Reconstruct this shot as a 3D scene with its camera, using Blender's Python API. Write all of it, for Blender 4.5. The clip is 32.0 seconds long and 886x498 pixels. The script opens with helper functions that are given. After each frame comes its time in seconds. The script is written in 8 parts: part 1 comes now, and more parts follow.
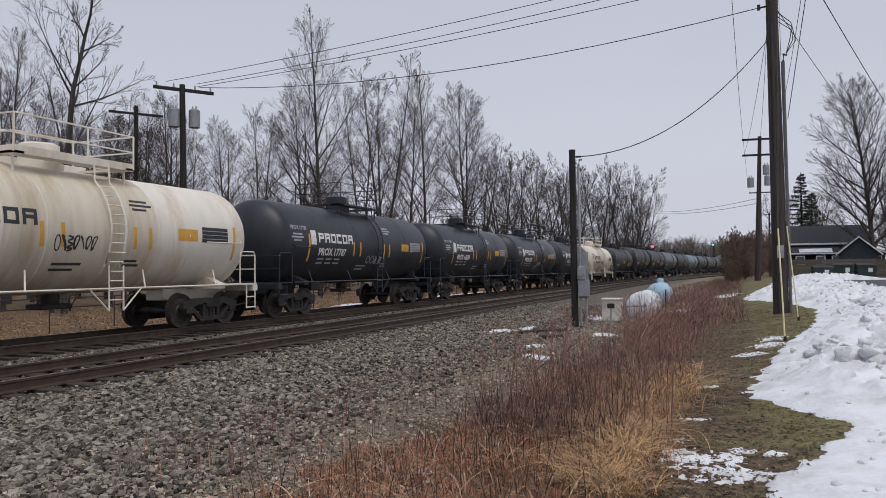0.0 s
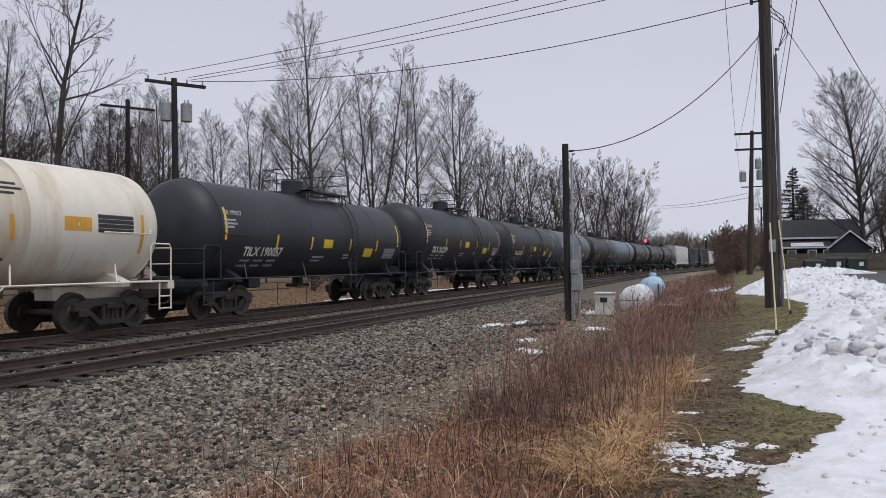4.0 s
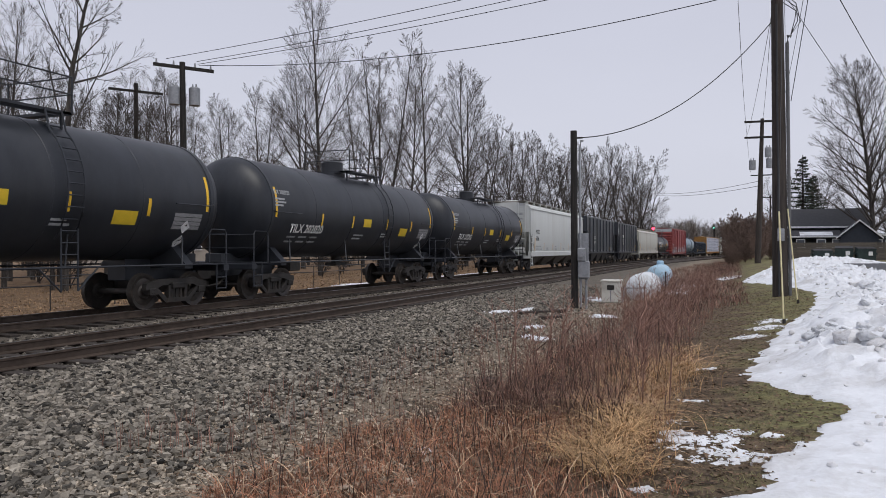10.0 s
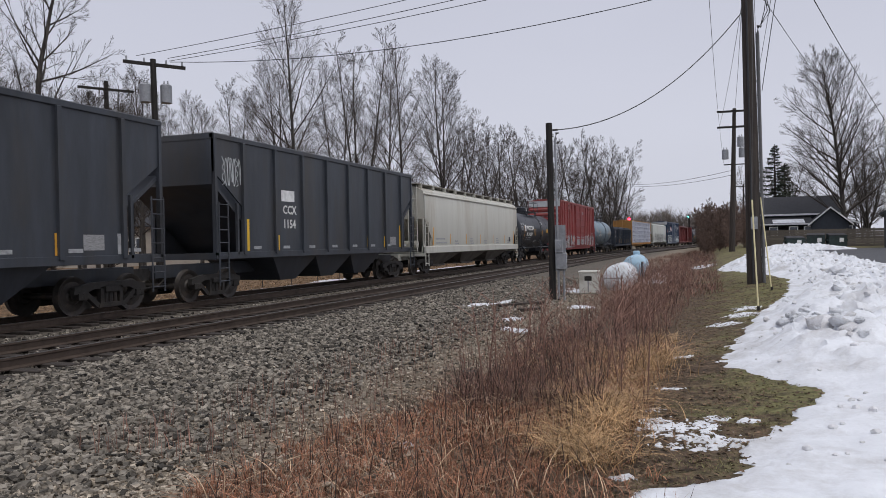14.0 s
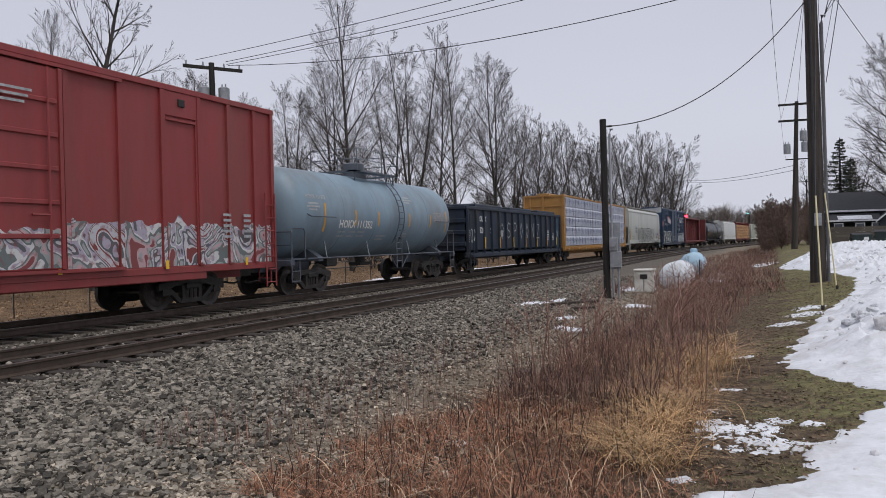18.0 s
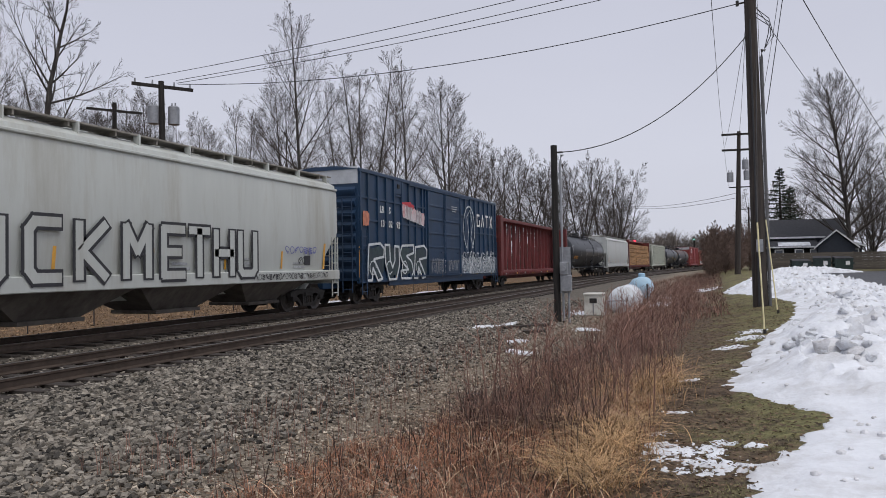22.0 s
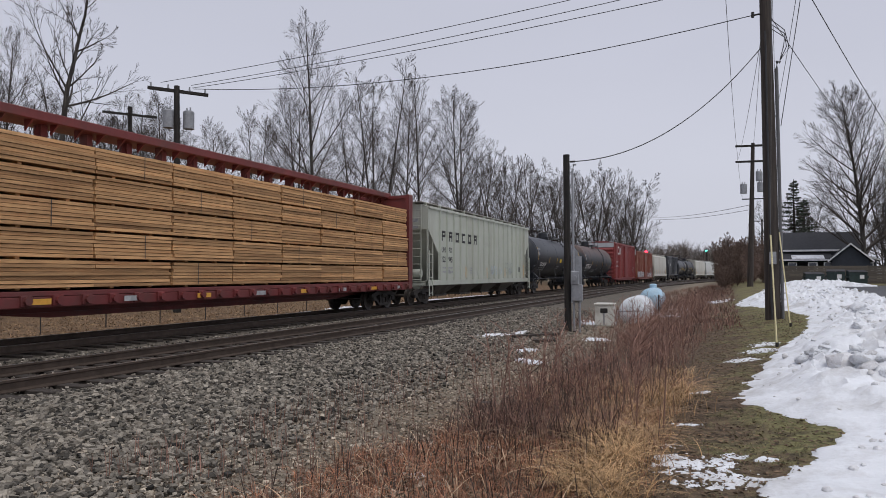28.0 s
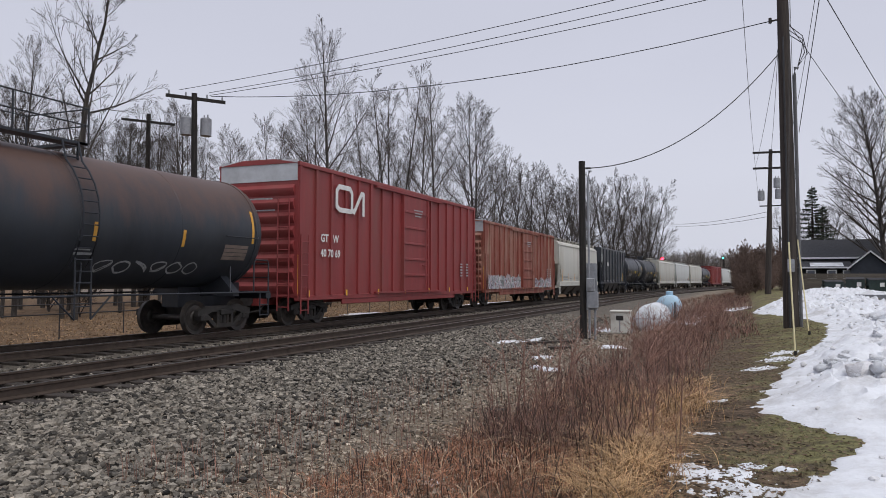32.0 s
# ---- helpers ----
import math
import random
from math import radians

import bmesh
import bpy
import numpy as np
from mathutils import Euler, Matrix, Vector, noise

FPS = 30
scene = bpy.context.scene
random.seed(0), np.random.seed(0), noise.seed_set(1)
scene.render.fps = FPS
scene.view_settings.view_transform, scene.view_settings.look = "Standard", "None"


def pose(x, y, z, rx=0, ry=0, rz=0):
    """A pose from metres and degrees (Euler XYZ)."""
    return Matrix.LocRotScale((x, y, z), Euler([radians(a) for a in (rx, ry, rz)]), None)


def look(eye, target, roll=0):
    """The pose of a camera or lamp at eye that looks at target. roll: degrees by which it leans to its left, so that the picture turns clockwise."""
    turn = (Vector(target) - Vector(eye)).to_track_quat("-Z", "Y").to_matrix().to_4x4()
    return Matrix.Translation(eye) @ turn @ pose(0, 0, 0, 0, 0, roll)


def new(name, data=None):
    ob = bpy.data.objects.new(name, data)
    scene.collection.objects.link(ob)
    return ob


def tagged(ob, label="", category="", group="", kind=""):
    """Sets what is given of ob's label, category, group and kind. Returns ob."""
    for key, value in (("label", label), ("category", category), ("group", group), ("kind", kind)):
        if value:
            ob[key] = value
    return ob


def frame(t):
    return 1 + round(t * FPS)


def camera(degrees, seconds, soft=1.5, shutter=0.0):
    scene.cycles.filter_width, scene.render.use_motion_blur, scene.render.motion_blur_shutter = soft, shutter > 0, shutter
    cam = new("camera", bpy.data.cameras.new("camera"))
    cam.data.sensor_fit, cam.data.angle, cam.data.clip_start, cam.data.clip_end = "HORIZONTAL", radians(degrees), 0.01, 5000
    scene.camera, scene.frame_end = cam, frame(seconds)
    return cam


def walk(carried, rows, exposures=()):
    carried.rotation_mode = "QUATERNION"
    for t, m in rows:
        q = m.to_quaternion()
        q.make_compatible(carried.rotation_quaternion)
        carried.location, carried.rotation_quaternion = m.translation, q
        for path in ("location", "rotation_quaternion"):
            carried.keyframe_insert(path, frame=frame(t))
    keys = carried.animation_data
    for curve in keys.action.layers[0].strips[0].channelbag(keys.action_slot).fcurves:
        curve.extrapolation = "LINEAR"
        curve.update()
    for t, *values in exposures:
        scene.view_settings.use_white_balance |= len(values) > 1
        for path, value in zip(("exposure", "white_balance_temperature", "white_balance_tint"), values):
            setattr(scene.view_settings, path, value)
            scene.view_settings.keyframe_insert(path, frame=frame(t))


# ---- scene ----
cam = camera(62.0, 32.0, soft=0.9)
EYE = (0.0, 0.0, 1.78)
# seconds, yaw, pitch, roll: the camera is held by hand at one spot and only turns
TURNS = [(0, 21.57, 1.63, 0.45), (0.5, 21.19, 1.54, 0.50), (1, 20.96, 1.51, 0.51), (1.5, 20.78, 1.46, 0.54), (2, 20.64, 1.42, 0.53), (2.5, 20.63, 1.38, 0.50), (3, 20.80, 1.25, 0.41), (3.5, 20.98, 1.23, 0.44), (5.5, 21.31, 1.00, 0.79), (6, 21.53, 1.16, 1.12), (6.5, 21.84, 1.10, 1.08), (7, 22.27, 0.84, 0.89), (7.5, 22.54, 0.69, 0.43), (8, 22.51, 0.41, -0.16), (8.5, 22.38, 0.34, -0.31), (9, 22.07, 0.29, -0.27), (9.5, 21.75, 0.20, -0.07), (10, 21.59, 0.11, 0.03), (10.5, 21.43, -0.08, 0.18), (11, 21.30, -0.15, 0.24), (11.5, 21.10, -0.20, 0.26), (12, 20.64, -0.10, 0.13), (12.5, 18.83, -0.18, 0.18), (13, 18.53, -0.25, 0.27), (13.5, 19.41, -0.17, 0.72), (14, 19.87, -0.36, 1.13), (14.5, 20.69, -0.57, 1.32), (16.5, 23.70, -0.24, 1.80), (17, 23.96, -0.21, 1.81), (17.5, 24.05, -0.38, 1.59), (18, 23.95, -0.40, 1.32), (18.5, 23.54, -0.34, 1.03), (19, 22.90, -0.11, 0.82), (19.5, 22.16, 0.13, 0.64), (20, 21.60, 0.38, 0.57), (20.5, 20.93, 0.66, 0.59), (21, 20.41, 0.98, 0.72), (21.5, 20.30, 1.19, 0.86), (22, 20.24, 1.32, 0.90), (22.5, 20.28, 1.49, 1.09), (23, 20.59, 1.70, 1.21), (23.5, 21.12, 1.91, 1.36), (24, 21.26, 1.94, 1.24), (24.5, 21.30, 1.77, 0.54), (25, 21.42, 1.77, -0.01), (25.5, 21.44, 1.74, -0.32), (27.5, 21.14, 1.79, -0.05), (28, 21.07, 1.91, 0.01), (28.5, 20.97, 2.06, -0.12), (29, 21.10, 2.35, -0.18), (29.5, 21.41, 2.67, -0.44), (30, 21.86, 2.73, -0.45), (30.5, 22.03, 2.64, -0.43), (31, 21.99, 2.49, -0.32), (31.5, 22.03, 2.41, -0.28), (32, 22.23, 2.42, -0.16)]
# the camera's own slow changes of exposure
LIGHTS = [(0, -0.04), (3, 0.03), (6.2, 0.10), (9, 0.08), (11, 0.09), (12.4, -0.04), (13.6, 0.0), (14.5, 0.04), (18, 0.03), (20.5, 0.05), (24, 0.03), (29, -0.02), (30.5, 0.04), (32, 0.09)]
walk(cam, [(t, pose(*EYE, 90 + p, r, y)) for t, y, p, r in TURNS], LIGHTS)

# ---- world and light ----
SUN_EL, SUN_ROT = radians(65), radians(128)
world = bpy.data.worlds.new("overcast")
scene.world = world
world.use_nodes = True
nt = world.node_tree
nt.nodes.clear()
w_out = nt.nodes.new("ShaderNodeOutputWorld")
w_bg = nt.nodes.new("ShaderNodeBackground")
w_sky = nt.nodes.new("ShaderNodeTexSky")
w_sky.sky_type, w_sky.sun_disc = "NISHITA", False
w_sky.sun_elevation, w_sky.sun_rotation = SUN_EL, SUN_ROT
w_sky.dust_density, w_sky.air_density = 3.0, 1.0
w_hsv = nt.nodes.new("ShaderNodeHueSaturation")
w_hsv.inputs["Saturation"].default_value = 0.15
w_hsv.inputs["Value"].default_value = 0.10
w_tc = nt.nodes.new("ShaderNodeTexCoord")
w_sep = nt.nodes.new("ShaderNodeSeparateXYZ")
w_ramp = nt.nodes.new("ShaderNodeValToRGB")
el = w_ramp.color_ramp.elements
el[0].position, el[0].color = 0.0, (0.735, 0.755, 0.86, 1)
el[1].position, el[1].color = 0.9, (0.56, 0.58, 0.70, 1)
m1 = el.new(0.28)
m1.color = (0.655, 0.675, 0.80, 1)
w_noise = nt.nodes.new("ShaderNodeTexNoise")
w_noise.inputs["Scale"].default_value, w_noise.inputs["Detail"].default_value = 1.6, 5.0
w_map = nt.nodes.new("ShaderNodeMapping")
w_map.inputs["Scale"].default_value = (1.0, 1.0, 3.0)
w_cl = nt.nodes.new("ShaderNodeMapRange")
w_cl.inputs["To Min"].default_value, w_cl.inputs["To Max"].default_value = 0.93, 1.07
w_mul = nt.nodes.new("ShaderNodeMix")
w_mul.data_type, w_mul.blend_type = "RGBA", "MULTIPLY"
w_mul.inputs["Factor"].default_value = 1.0
w_mix = nt.nodes.new("ShaderNodeMix")
w_mix.data_type = "RGBA"
w_mix.inputs["Factor"].default_value = 0.85
L = nt.links.new
L(w_sky.outputs[0], w_hsv.inputs["Color"])
L(w_tc.outputs["Generated"], w_sep.inputs[0])
L(w_sep.outputs["Z"], w_ramp.inputs[0])
L(w_tc.outputs["Generated"], w_map.inputs[0])
L(w_map.outputs[0], w_noise.inputs["Vector"])
L(w_noise.outputs[0], w_cl.inputs["Value"])
L(w_ramp.outputs[0], w_mul.inputs["A"])
L(w_cl.outputs[0], w_mul.inputs["B"])
L(w_hsv.outputs[0], w_mix.inputs["A"])
L(w_mul.outputs["Result"], w_mix.inputs["B"])
L(w_mix.outputs["Result"], w_bg.inputs["Color"])
w_bg.inputs["Strength"].default_value = 0.92
L(w_bg.outputs[0], w_out.inputs[0])

sun = new("sun", bpy.data.lights.new("sun", "SUN"))
sun.data.energy, sun.data.angle, sun.data.color = 1.5, radians(35), (1.0, 0.97, 0.92)
sun.matrix_world = look((26, -20, 70), (0, 0, 0))

# ---- materials ----
MATS = {}


def mat(name, rgb, rough=0.6, metal=0.0, var=0.25, scale=3.0, dirt=None, dirt_amt=0.0, stretch=(1, 1, 1), bump=0.0, bump_scale=30.0, grain=0.0, rand=0.0, emit=0.0, spec=0.5, island=0.0):
    """A procedural surface: a base colour that varies at two scales, dirt of another colour in patches or streaks, fine relief."""
    if name in MATS:
        return MATS[name]
    m = bpy.data.materials.new(name)
    m.use_nodes = True
    t = m.node_tree
    N, K = t.nodes, t.links.new
    b = N["Principled BSDF"]
    b.inputs["Roughness"].default_value, b.inputs["Metallic"].default_value = rough, metal
    b.inputs["Specular IOR Level"].default_value = spec
    tc = N.new("ShaderNodeTexCoord")
    mp = N.new("ShaderNodeMapping")
    mp.inputs["Scale"].default_value = stretch
    K(tc.outputs["Object"], mp.inputs[0])
    n1 = N.new("ShaderNodeTexNoise")
    n1.inputs["Scale"].default_value, n1.inputs["Detail"].default_value, n1.inputs["Roughness"].default_value = scale, 6.0, 0.65
    K(mp.outputs[0], n1.inputs["Vector"])
    r1 = N.new("ShaderNodeMapRange")
    r1.inputs["From Min"].default_value, r1.inputs["From Max"].default_value = 0.3, 0.7
    r1.inputs["To Min"].default_value, r1.inputs["To Max"].default_value = 1 - var, 1 + var
    K(n1.outputs[0], r1.inputs["Value"])
    mul = N.new("ShaderNodeMix")
    mul.data_type, mul.blend_type = "RGBA", "MULTIPLY"
    mul.inputs["Factor"].default_value = 1.0
    mul.inputs["A"].default_value = (*rgb, 1)
    K(r1.outputs[0], mul.inputs["B"])
    col = mul.outputs["Result"]
    if dirt:
        n2 = N.new("ShaderNodeTexNoise")
        n2.inputs["Scale"].default_value, n2.inputs["Detail"].default_value, n2.inputs["Roughness"].default_value = scale * 0.45, 8.0, 0.7
        K(mp.outputs[0], n2.inputs["Vector"])
        r2 = N.new("ShaderNodeMapRange")
        r2.inputs["From Min"].default_value, r2.inputs["From Max"].default_value = 0.62 - 0.35 * dirt_amt, 0.85 - 0.3 * dirt_amt
        K(n2.outputs[0], r2.inputs["Value"])
        mx = N.new("ShaderNodeMix")
        mx.data_type = "RGBA"
        mx.inputs["B"].default_value = (*dirt, 1)
        K(r2.outputs[0], mx.inputs["Factor"])
        K(col, mx.inputs["A"])
        col = mx.outputs["Result"]
    if rand or island:
        src = N.new("ShaderNodeObjectInfo").outputs["Random"] if rand else N.new("ShaderNodeNewGeometry").outputs["Random Per Island"]
        amt = rand or island
        r3 = N.new("ShaderNodeMapRange")
        r3.inputs["To Min"].default_value, r3.inputs["To Max"].default_value = 1 - amt, 1 + amt
        K(src, r3.inputs["Value"])
        m3 = N.new("ShaderNodeMix")
        m3.data_type, m3.blend_type = "RGBA", "MULTIPLY"
        m3.inputs["Factor"].default_value = 1.0
        K(col, m3.inputs["A"])
        K(r3.outputs[0], m3.inputs["B"])
        col = m3.outputs["Result"]
    K(col, b.inputs["Base Color"])
    if bump:
        n4 = N.new("ShaderNodeTexNoise")
        n4.inputs["Scale"].default_value, n4.inputs["Detail"].default_value = bump_scale, 5.0
        K(tc.outputs["Object"], n4.inputs["Vector"])
        bp = N.new("ShaderNodeBump")
        bp.inputs["Strength"].default_value, bp.inputs["Distance"].default_value = bump, 0.02
        K(n4.outputs[0], bp.inputs["Height"])
        K(bp.outputs[0], b.inputs["Normal"])
    if emit:
        b.inputs["Emission Color"].default_value = (*rgb, 1)
        b.inputs["Emission Strength"].default_value = emit
    MATS[name] = m
    return m


STEEL = mat("rail_steel", (0.10, 0.075, 0.06), 0.55, 0.6, 0.3, 4)
RAILTOP = mat("polished_rail_head", (0.32, 0.30, 0.29), 0.35, 0.9, 0.15, 6)
IRON = mat("grimy_cast_iron", (0.032, 0.029, 0.027), 0.7, 0.2, 0.4, 5, (0.06, 0.046, 0.036), 0.35, bump=0.2)
WHEEL = mat("wheel_steel", (0.060, 0.053, 0.048), 0.55, 0.5, 0.3, 6, (0.12, 0.09, 0.07), 0.3)
WOOD_TIE = mat("creosoted_tie", (0.038, 0.030, 0.025), 0.9, 0, 0.4, 6, (0.085, 0.07, 0.06), 0.35, (1, 6, 1), 0.5, 40)
POLE_DARK = mat("creosoted_pole_wood", (0.016, 0.014, 0.013), 0.85, 0, 0.4, 5, (0.05, 0.042, 0.036), 0.4, (6, 6, 0.4), 0.5, 25)
POLE_WOOD = mat("weathered_pole_wood", (0.034, 0.027, 0.024), 0.85, 0, 0.45, 5, (0.075, 0.06, 0.048), 0.5, (6, 6, 0.3), 0.5, 25)
GALV = mat("galvanised_steel", (0.30, 0.31, 0.33), 0.5, 0.4, 0.2, 8)
WIRE = mat("wire_insulation", (0.03, 0.03, 0.033), 0.6)
SNOW = mat("old_snow", (0.74, 0.76, 0.80), 0.8, 0, 0.10, 2.6, (0.47, 0.46, 0.46), 0.42, bump=0.9, bump_scale=14, spec=0.3)
SNOW_DIRTY = mat("dirty_snow", (0.70, 0.70, 0.72), 0.8, 0, 0.12, 3, (0.36, 0.34, 0.32), 0.45, bump=0.8, bump_scale=12, spec=0.3)
STONE = mat("ballast_stone", (0.180, 0.161, 0.134), 0.9, 0, 0.35, 14, (0.085, 0.066, 0.050), 0.36, bump=0.5, bump_scale=60, island=0.95)
GRIT = mat("verge_grit", (0.31, 0.265, 0.21), 0.9, 0, 0.4, 14, (0.12, 0.092, 0.066), 0.4, bump=0.5, bump_scale=60, island=0.8)
ASPHALT = mat("wet_asphalt", (0.055, 0.057, 0.062), 0.6, 0, 0.3, 3, (0.13, 0.13, 0.14), 0.3, bump=0.4, bump_scale=40)
BARK = mat("tree_bark", (0.042, 0.036, 0.033), 0.9, 0, 0.4, 4, (0.11, 0.10, 0.088), 0.4, (4, 4, 0.6))
TWIG = mat("bare_twigs", (0.056, 0.046, 0.040), 0.9, 0, 0.3, 2, rand=0.25)
THICKET = mat("red_brown_thicket_twigs", (0.150, 0.104, 0.084), 0.9, 0, 0.35, 1.5, rand=0.2)
# lighter than the near twigs: distance haze is mixed into this colour
TWIG_FAR = mat("haze_tinted_far_twigs", (0.17, 0.145, 0.13), 0.95, 0, 0.3, 1.2, rand=0.15)
CONIFER = mat("dark_conifer", (0.030, 0.040, 0.026), 0.9, 0, 0.4, 3)
WEED_RED = mat("red_brown_weed_stalks", (0.310, 0.145, 0.085), 0.9, 0, 0.4, 1.2, island=0.65)
WEED_BROWN = mat("brown_weed_stalks", (0.205, 0.116, 0.090), 0.9, 0, 0.4, 1.2, island=0.65)
STRAW = mat("dry_straw_grass", (0.43, 0.275, 0.140), 0.9, 0, 0.3, 1.0, island=0.7)
BLEACHED = mat("bleached_weed_stalks", (0.40, 0.29, 0.19), 0.9, 0, 0.3, 1.0, island=0.6)
DARKSTALK = mat("dark_weed_stalks", (0.060, 0.040, 0.034), 0.9, 0, 0.3, 1.0, island=0.5)
GREENG = mat("short_green_grass", (0.195, 0.180, 0.085), 0.9, 0, 0.4, 1.0, island=0.4)

P_BLACK = mat("weathered_black_paint", (0.022, 0.025, 0.032), 0.42, 0, 0.3, 1.4, (0.037, 0.039, 0.044), 0.42, (1, 1, 0.35), spec=0.4)
P_BLACK2 = mat("dusty_black_paint", (0.027, 0.030, 0.037), 0.5, 0, 0.3, 1.1, (0.040, 0.039, 0.042), 0.45, (1, 1, 0.3), spec=0.4)


def rust_topped(name):
    """Blue-black paint that has rusted through along the top of a tank, with runs down its sides."""
    m = mat(name, (0.022, 0.027, 0.036), 0.5, 0, 0.3, 1.1, (0.036, 0.040, 0.046), 0.42, (1, 1, 0.35))
    t = m.node_tree
    N, K = t.nodes, t.links.new
    b = N["Principled BSDF"]
    paint = b.inputs["Base Color"].links[0].from_socket
    tc = N.new("ShaderNodeTexCoord")
    sep = N.new("ShaderNodeSeparateXYZ")
    K(tc.outputs["Object"], sep.inputs[0])
    mp = N.new("ShaderNodeMapping")
    mp.inputs["Scale"].default_value = (1, 1.1, 0.35)
    K(tc.outputs["Object"], mp.inputs[0])
    n = N.new("ShaderNodeTexNoise")
    n.inputs["Scale"].default_value, n.inputs["Detail"].default_value, n.inputs["Roughness"].default_value = 0.8, 8.0, 0.7
    K(mp.outputs[0], n.inputs["Vector"])
    ma = N.new("ShaderNodeMath")
    ma.operation = "MULTIPLY_ADD"
    ma.inputs[1].default_value = 3.4
    K(n.outputs[0], ma.inputs[0])
    K(sep.outputs["Z"], ma.inputs[2])
    rg_ = N.new("ShaderNodeMapRange")
    rg_.inputs["From Min"].default_value, rg_.inputs["From Max"].default_value = 4.6, 5.6
    K(ma.outputs[0], rg_.inputs["Value"])
    mx = N.new("ShaderNodeMix")
    mx.data_type = "RGBA"
    mx.inputs["B"].default_value = (0.085, 0.048, 0.038, 1)
    K(rg_.outputs[0], mx.inputs["Factor"])
    K(paint, mx.inputs["A"])
    K(mx.outputs["Result"], b.inputs["Base Color"])
    return m


P_RUSTBLACK = rust_topped("rust_topped_black_paint")
P_PATCH = mat("glossy_black_paint", (0.010, 0.012, 0.016), 0.3, 0, 0.2, 2, spec=0.5)
P_GREY = mat("grey_tank_paint", (0.080, 0.092, 0.114), 0.42, 0, 0.2, 1.2, (0.048, 0.053, 0.062), 0.4, (1, 1, 0.3))
P_CREAM = mat("cream_tank_paint", (0.74, 0.70, 0.61), 0.5, 0, 0.06, 1.2, (0.50, 0.38, 0.24), 0.42, (1, 1.6, 0.3))
P_CREAM_DIRTY = mat("grimy_cream_tank_paint", (0.62, 0.56, 0.45), 0.55, 0, 0.08, 1.4, (0.40, 0.30, 0.19), 0.50, (1, 2.2, 0.25))
P_BLUEGREY = mat("blue_grey_tank_paint", (0.140, 0.182, 0.232), 0.45, 0, 0.15, 1.1, (0.11, 0.12, 0.135), 0.4, (1, 1, 0.3))
P_PALEBLUE = mat("pale_blue_tank_paint", (0.205, 0.285, 0.35), 0.5, 0, 0.12, 1.1, (0.16, 0.17, 0.17), 0.40, (1, 1, 0.3))
P_HOPPER = mat("pale_grey_hopper_paint", (0.565, 0.585, 0.575), 0.55, 0, 0.05, 0.9, (0.47, 0.465, 0.44), 0.30, (1, 1.8, 0.25))
P_CREAMHOP = mat("cream_hopper_paint", (0.55, 0.545, 0.495), 0.55, 0, 0.06, 0.9, (0.36, 0.31, 0.24), 0.34, (1, 1.8, 0.25))
P_ACF = mat("cool_grey_cream_hopper_paint", (0.49, 0.51, 0.485), 0.55, 0, 0.06, 0.9, (0.34, 0.32, 0.27), 0.34, (1, 1.8, 0.25))
P_GOND2 = mat("faded_blue_gondola_panel", (0.035, 0.095, 0.16), 0.6, 0, 0.3, 2.5, (0.03, 0.05, 0.07), 0.5)
P_GREENHOP = mat("grey_green_hopper_paint", (0.48, 0.505, 0.445), 0.55, 0, 0.06, 0.9, (0.32, 0.31, 0.25), 0.30, (1, 1.8, 0.25))
P_COAL = mat("black_hopper_paint", (0.043, 0.049, 0.061), 0.42, 0, 0.3, 1.2, (0.055, 0.05, 0.046), 0.4, (1, 1.5, 0.3), spec=0.4)
P_RED = mat("oxide_red_boxcar_paint", (0.255, 0.040, 0.040), 0.55, 0, 0.14, 1.2, (0.21, 0.06, 0.052), 0.4, (1, 1.6, 0.3))
P_RED2 = mat("rusty_red_boxcar_paint", (0.23, 0.06, 0.04), 0.65, 0, 0.2, 1.8, (0.42, 0.29, 0.22), 0.42, (1, 2.2, 0.25))
P_BLUE = mat("dark_blue_boxcar_paint", (0.009, 0.036, 0.086), 0.5, 0, 0.2, 1.2, (0.018, 0.038, 0.068), 0.4, (1, 1.6, 0.3))
P_BEAMRED = mat("maroon_centerbeam_paint", (0.15, 0.029, 0.029), 0.6, 0, 0.2, 1.6, (0.09, 0.04, 0.035), 0.4)
P_BEAMYEL = mat("ochre_centerbeam_paint", (0.37, 0.19, 0.048), 0.6, 0, 0.15, 1.6, (0.26, 0.13, 0.05), 0.4)
P_GOND = mat("dark_slate_gondola_paint", (0.015, 0.025, 0.045), 0.6, 0, 0.3, 1.4, (0.05, 0.046, 0.043), 0.4, (1, 1.6, 0.3))
P_ORANGE = mat("orange_boxcar_paint", (0.50, 0.22, 0.07), 0.6, 0, 0.2, 1.4, (0.3, 0.14, 0.06), 0.4)
LUMBER = mat("fresh_sawn_lumber", (0.52, 0.30, 0.140), 0.8, 0, 0.3, 2.0, (0.33, 0.165, 0.07), 0.48, (4, 0.6, 9), rand=0.30)
WRAP = mat("white_lumber_wrap", (0.56, 0.59, 0.68), 0.4, 0, 0.10, 2.5, (0.42, 0.45, 0.55), 0.4, bump=0.8, bump_scale=5)
WRAP_INK = mat("navy_wrap_print", (0.055, 0.070, 0.16), 0.55)
WRAP_INK2 = mat("faded_navy_wrap_print", (0.22, 0.25, 0.36), 0.55)
ALU = mat("galvanised_roof", (0.50, 0.52, 0.54), 0.5, 0.3, 0.15, 2)
BAYGRIME = mat("grimy_grey_brown_bay", (0.135, 0.122, 0.108), 0.8, 0, 0.3, 3, (0.05, 0.04, 0.034), 0.5, (1, 1, 0.4))
WALKWAY = mat("dusty_walkway_grating", (0.25, 0.23, 0.20), 0.7, 0.2, 0.35, 4)
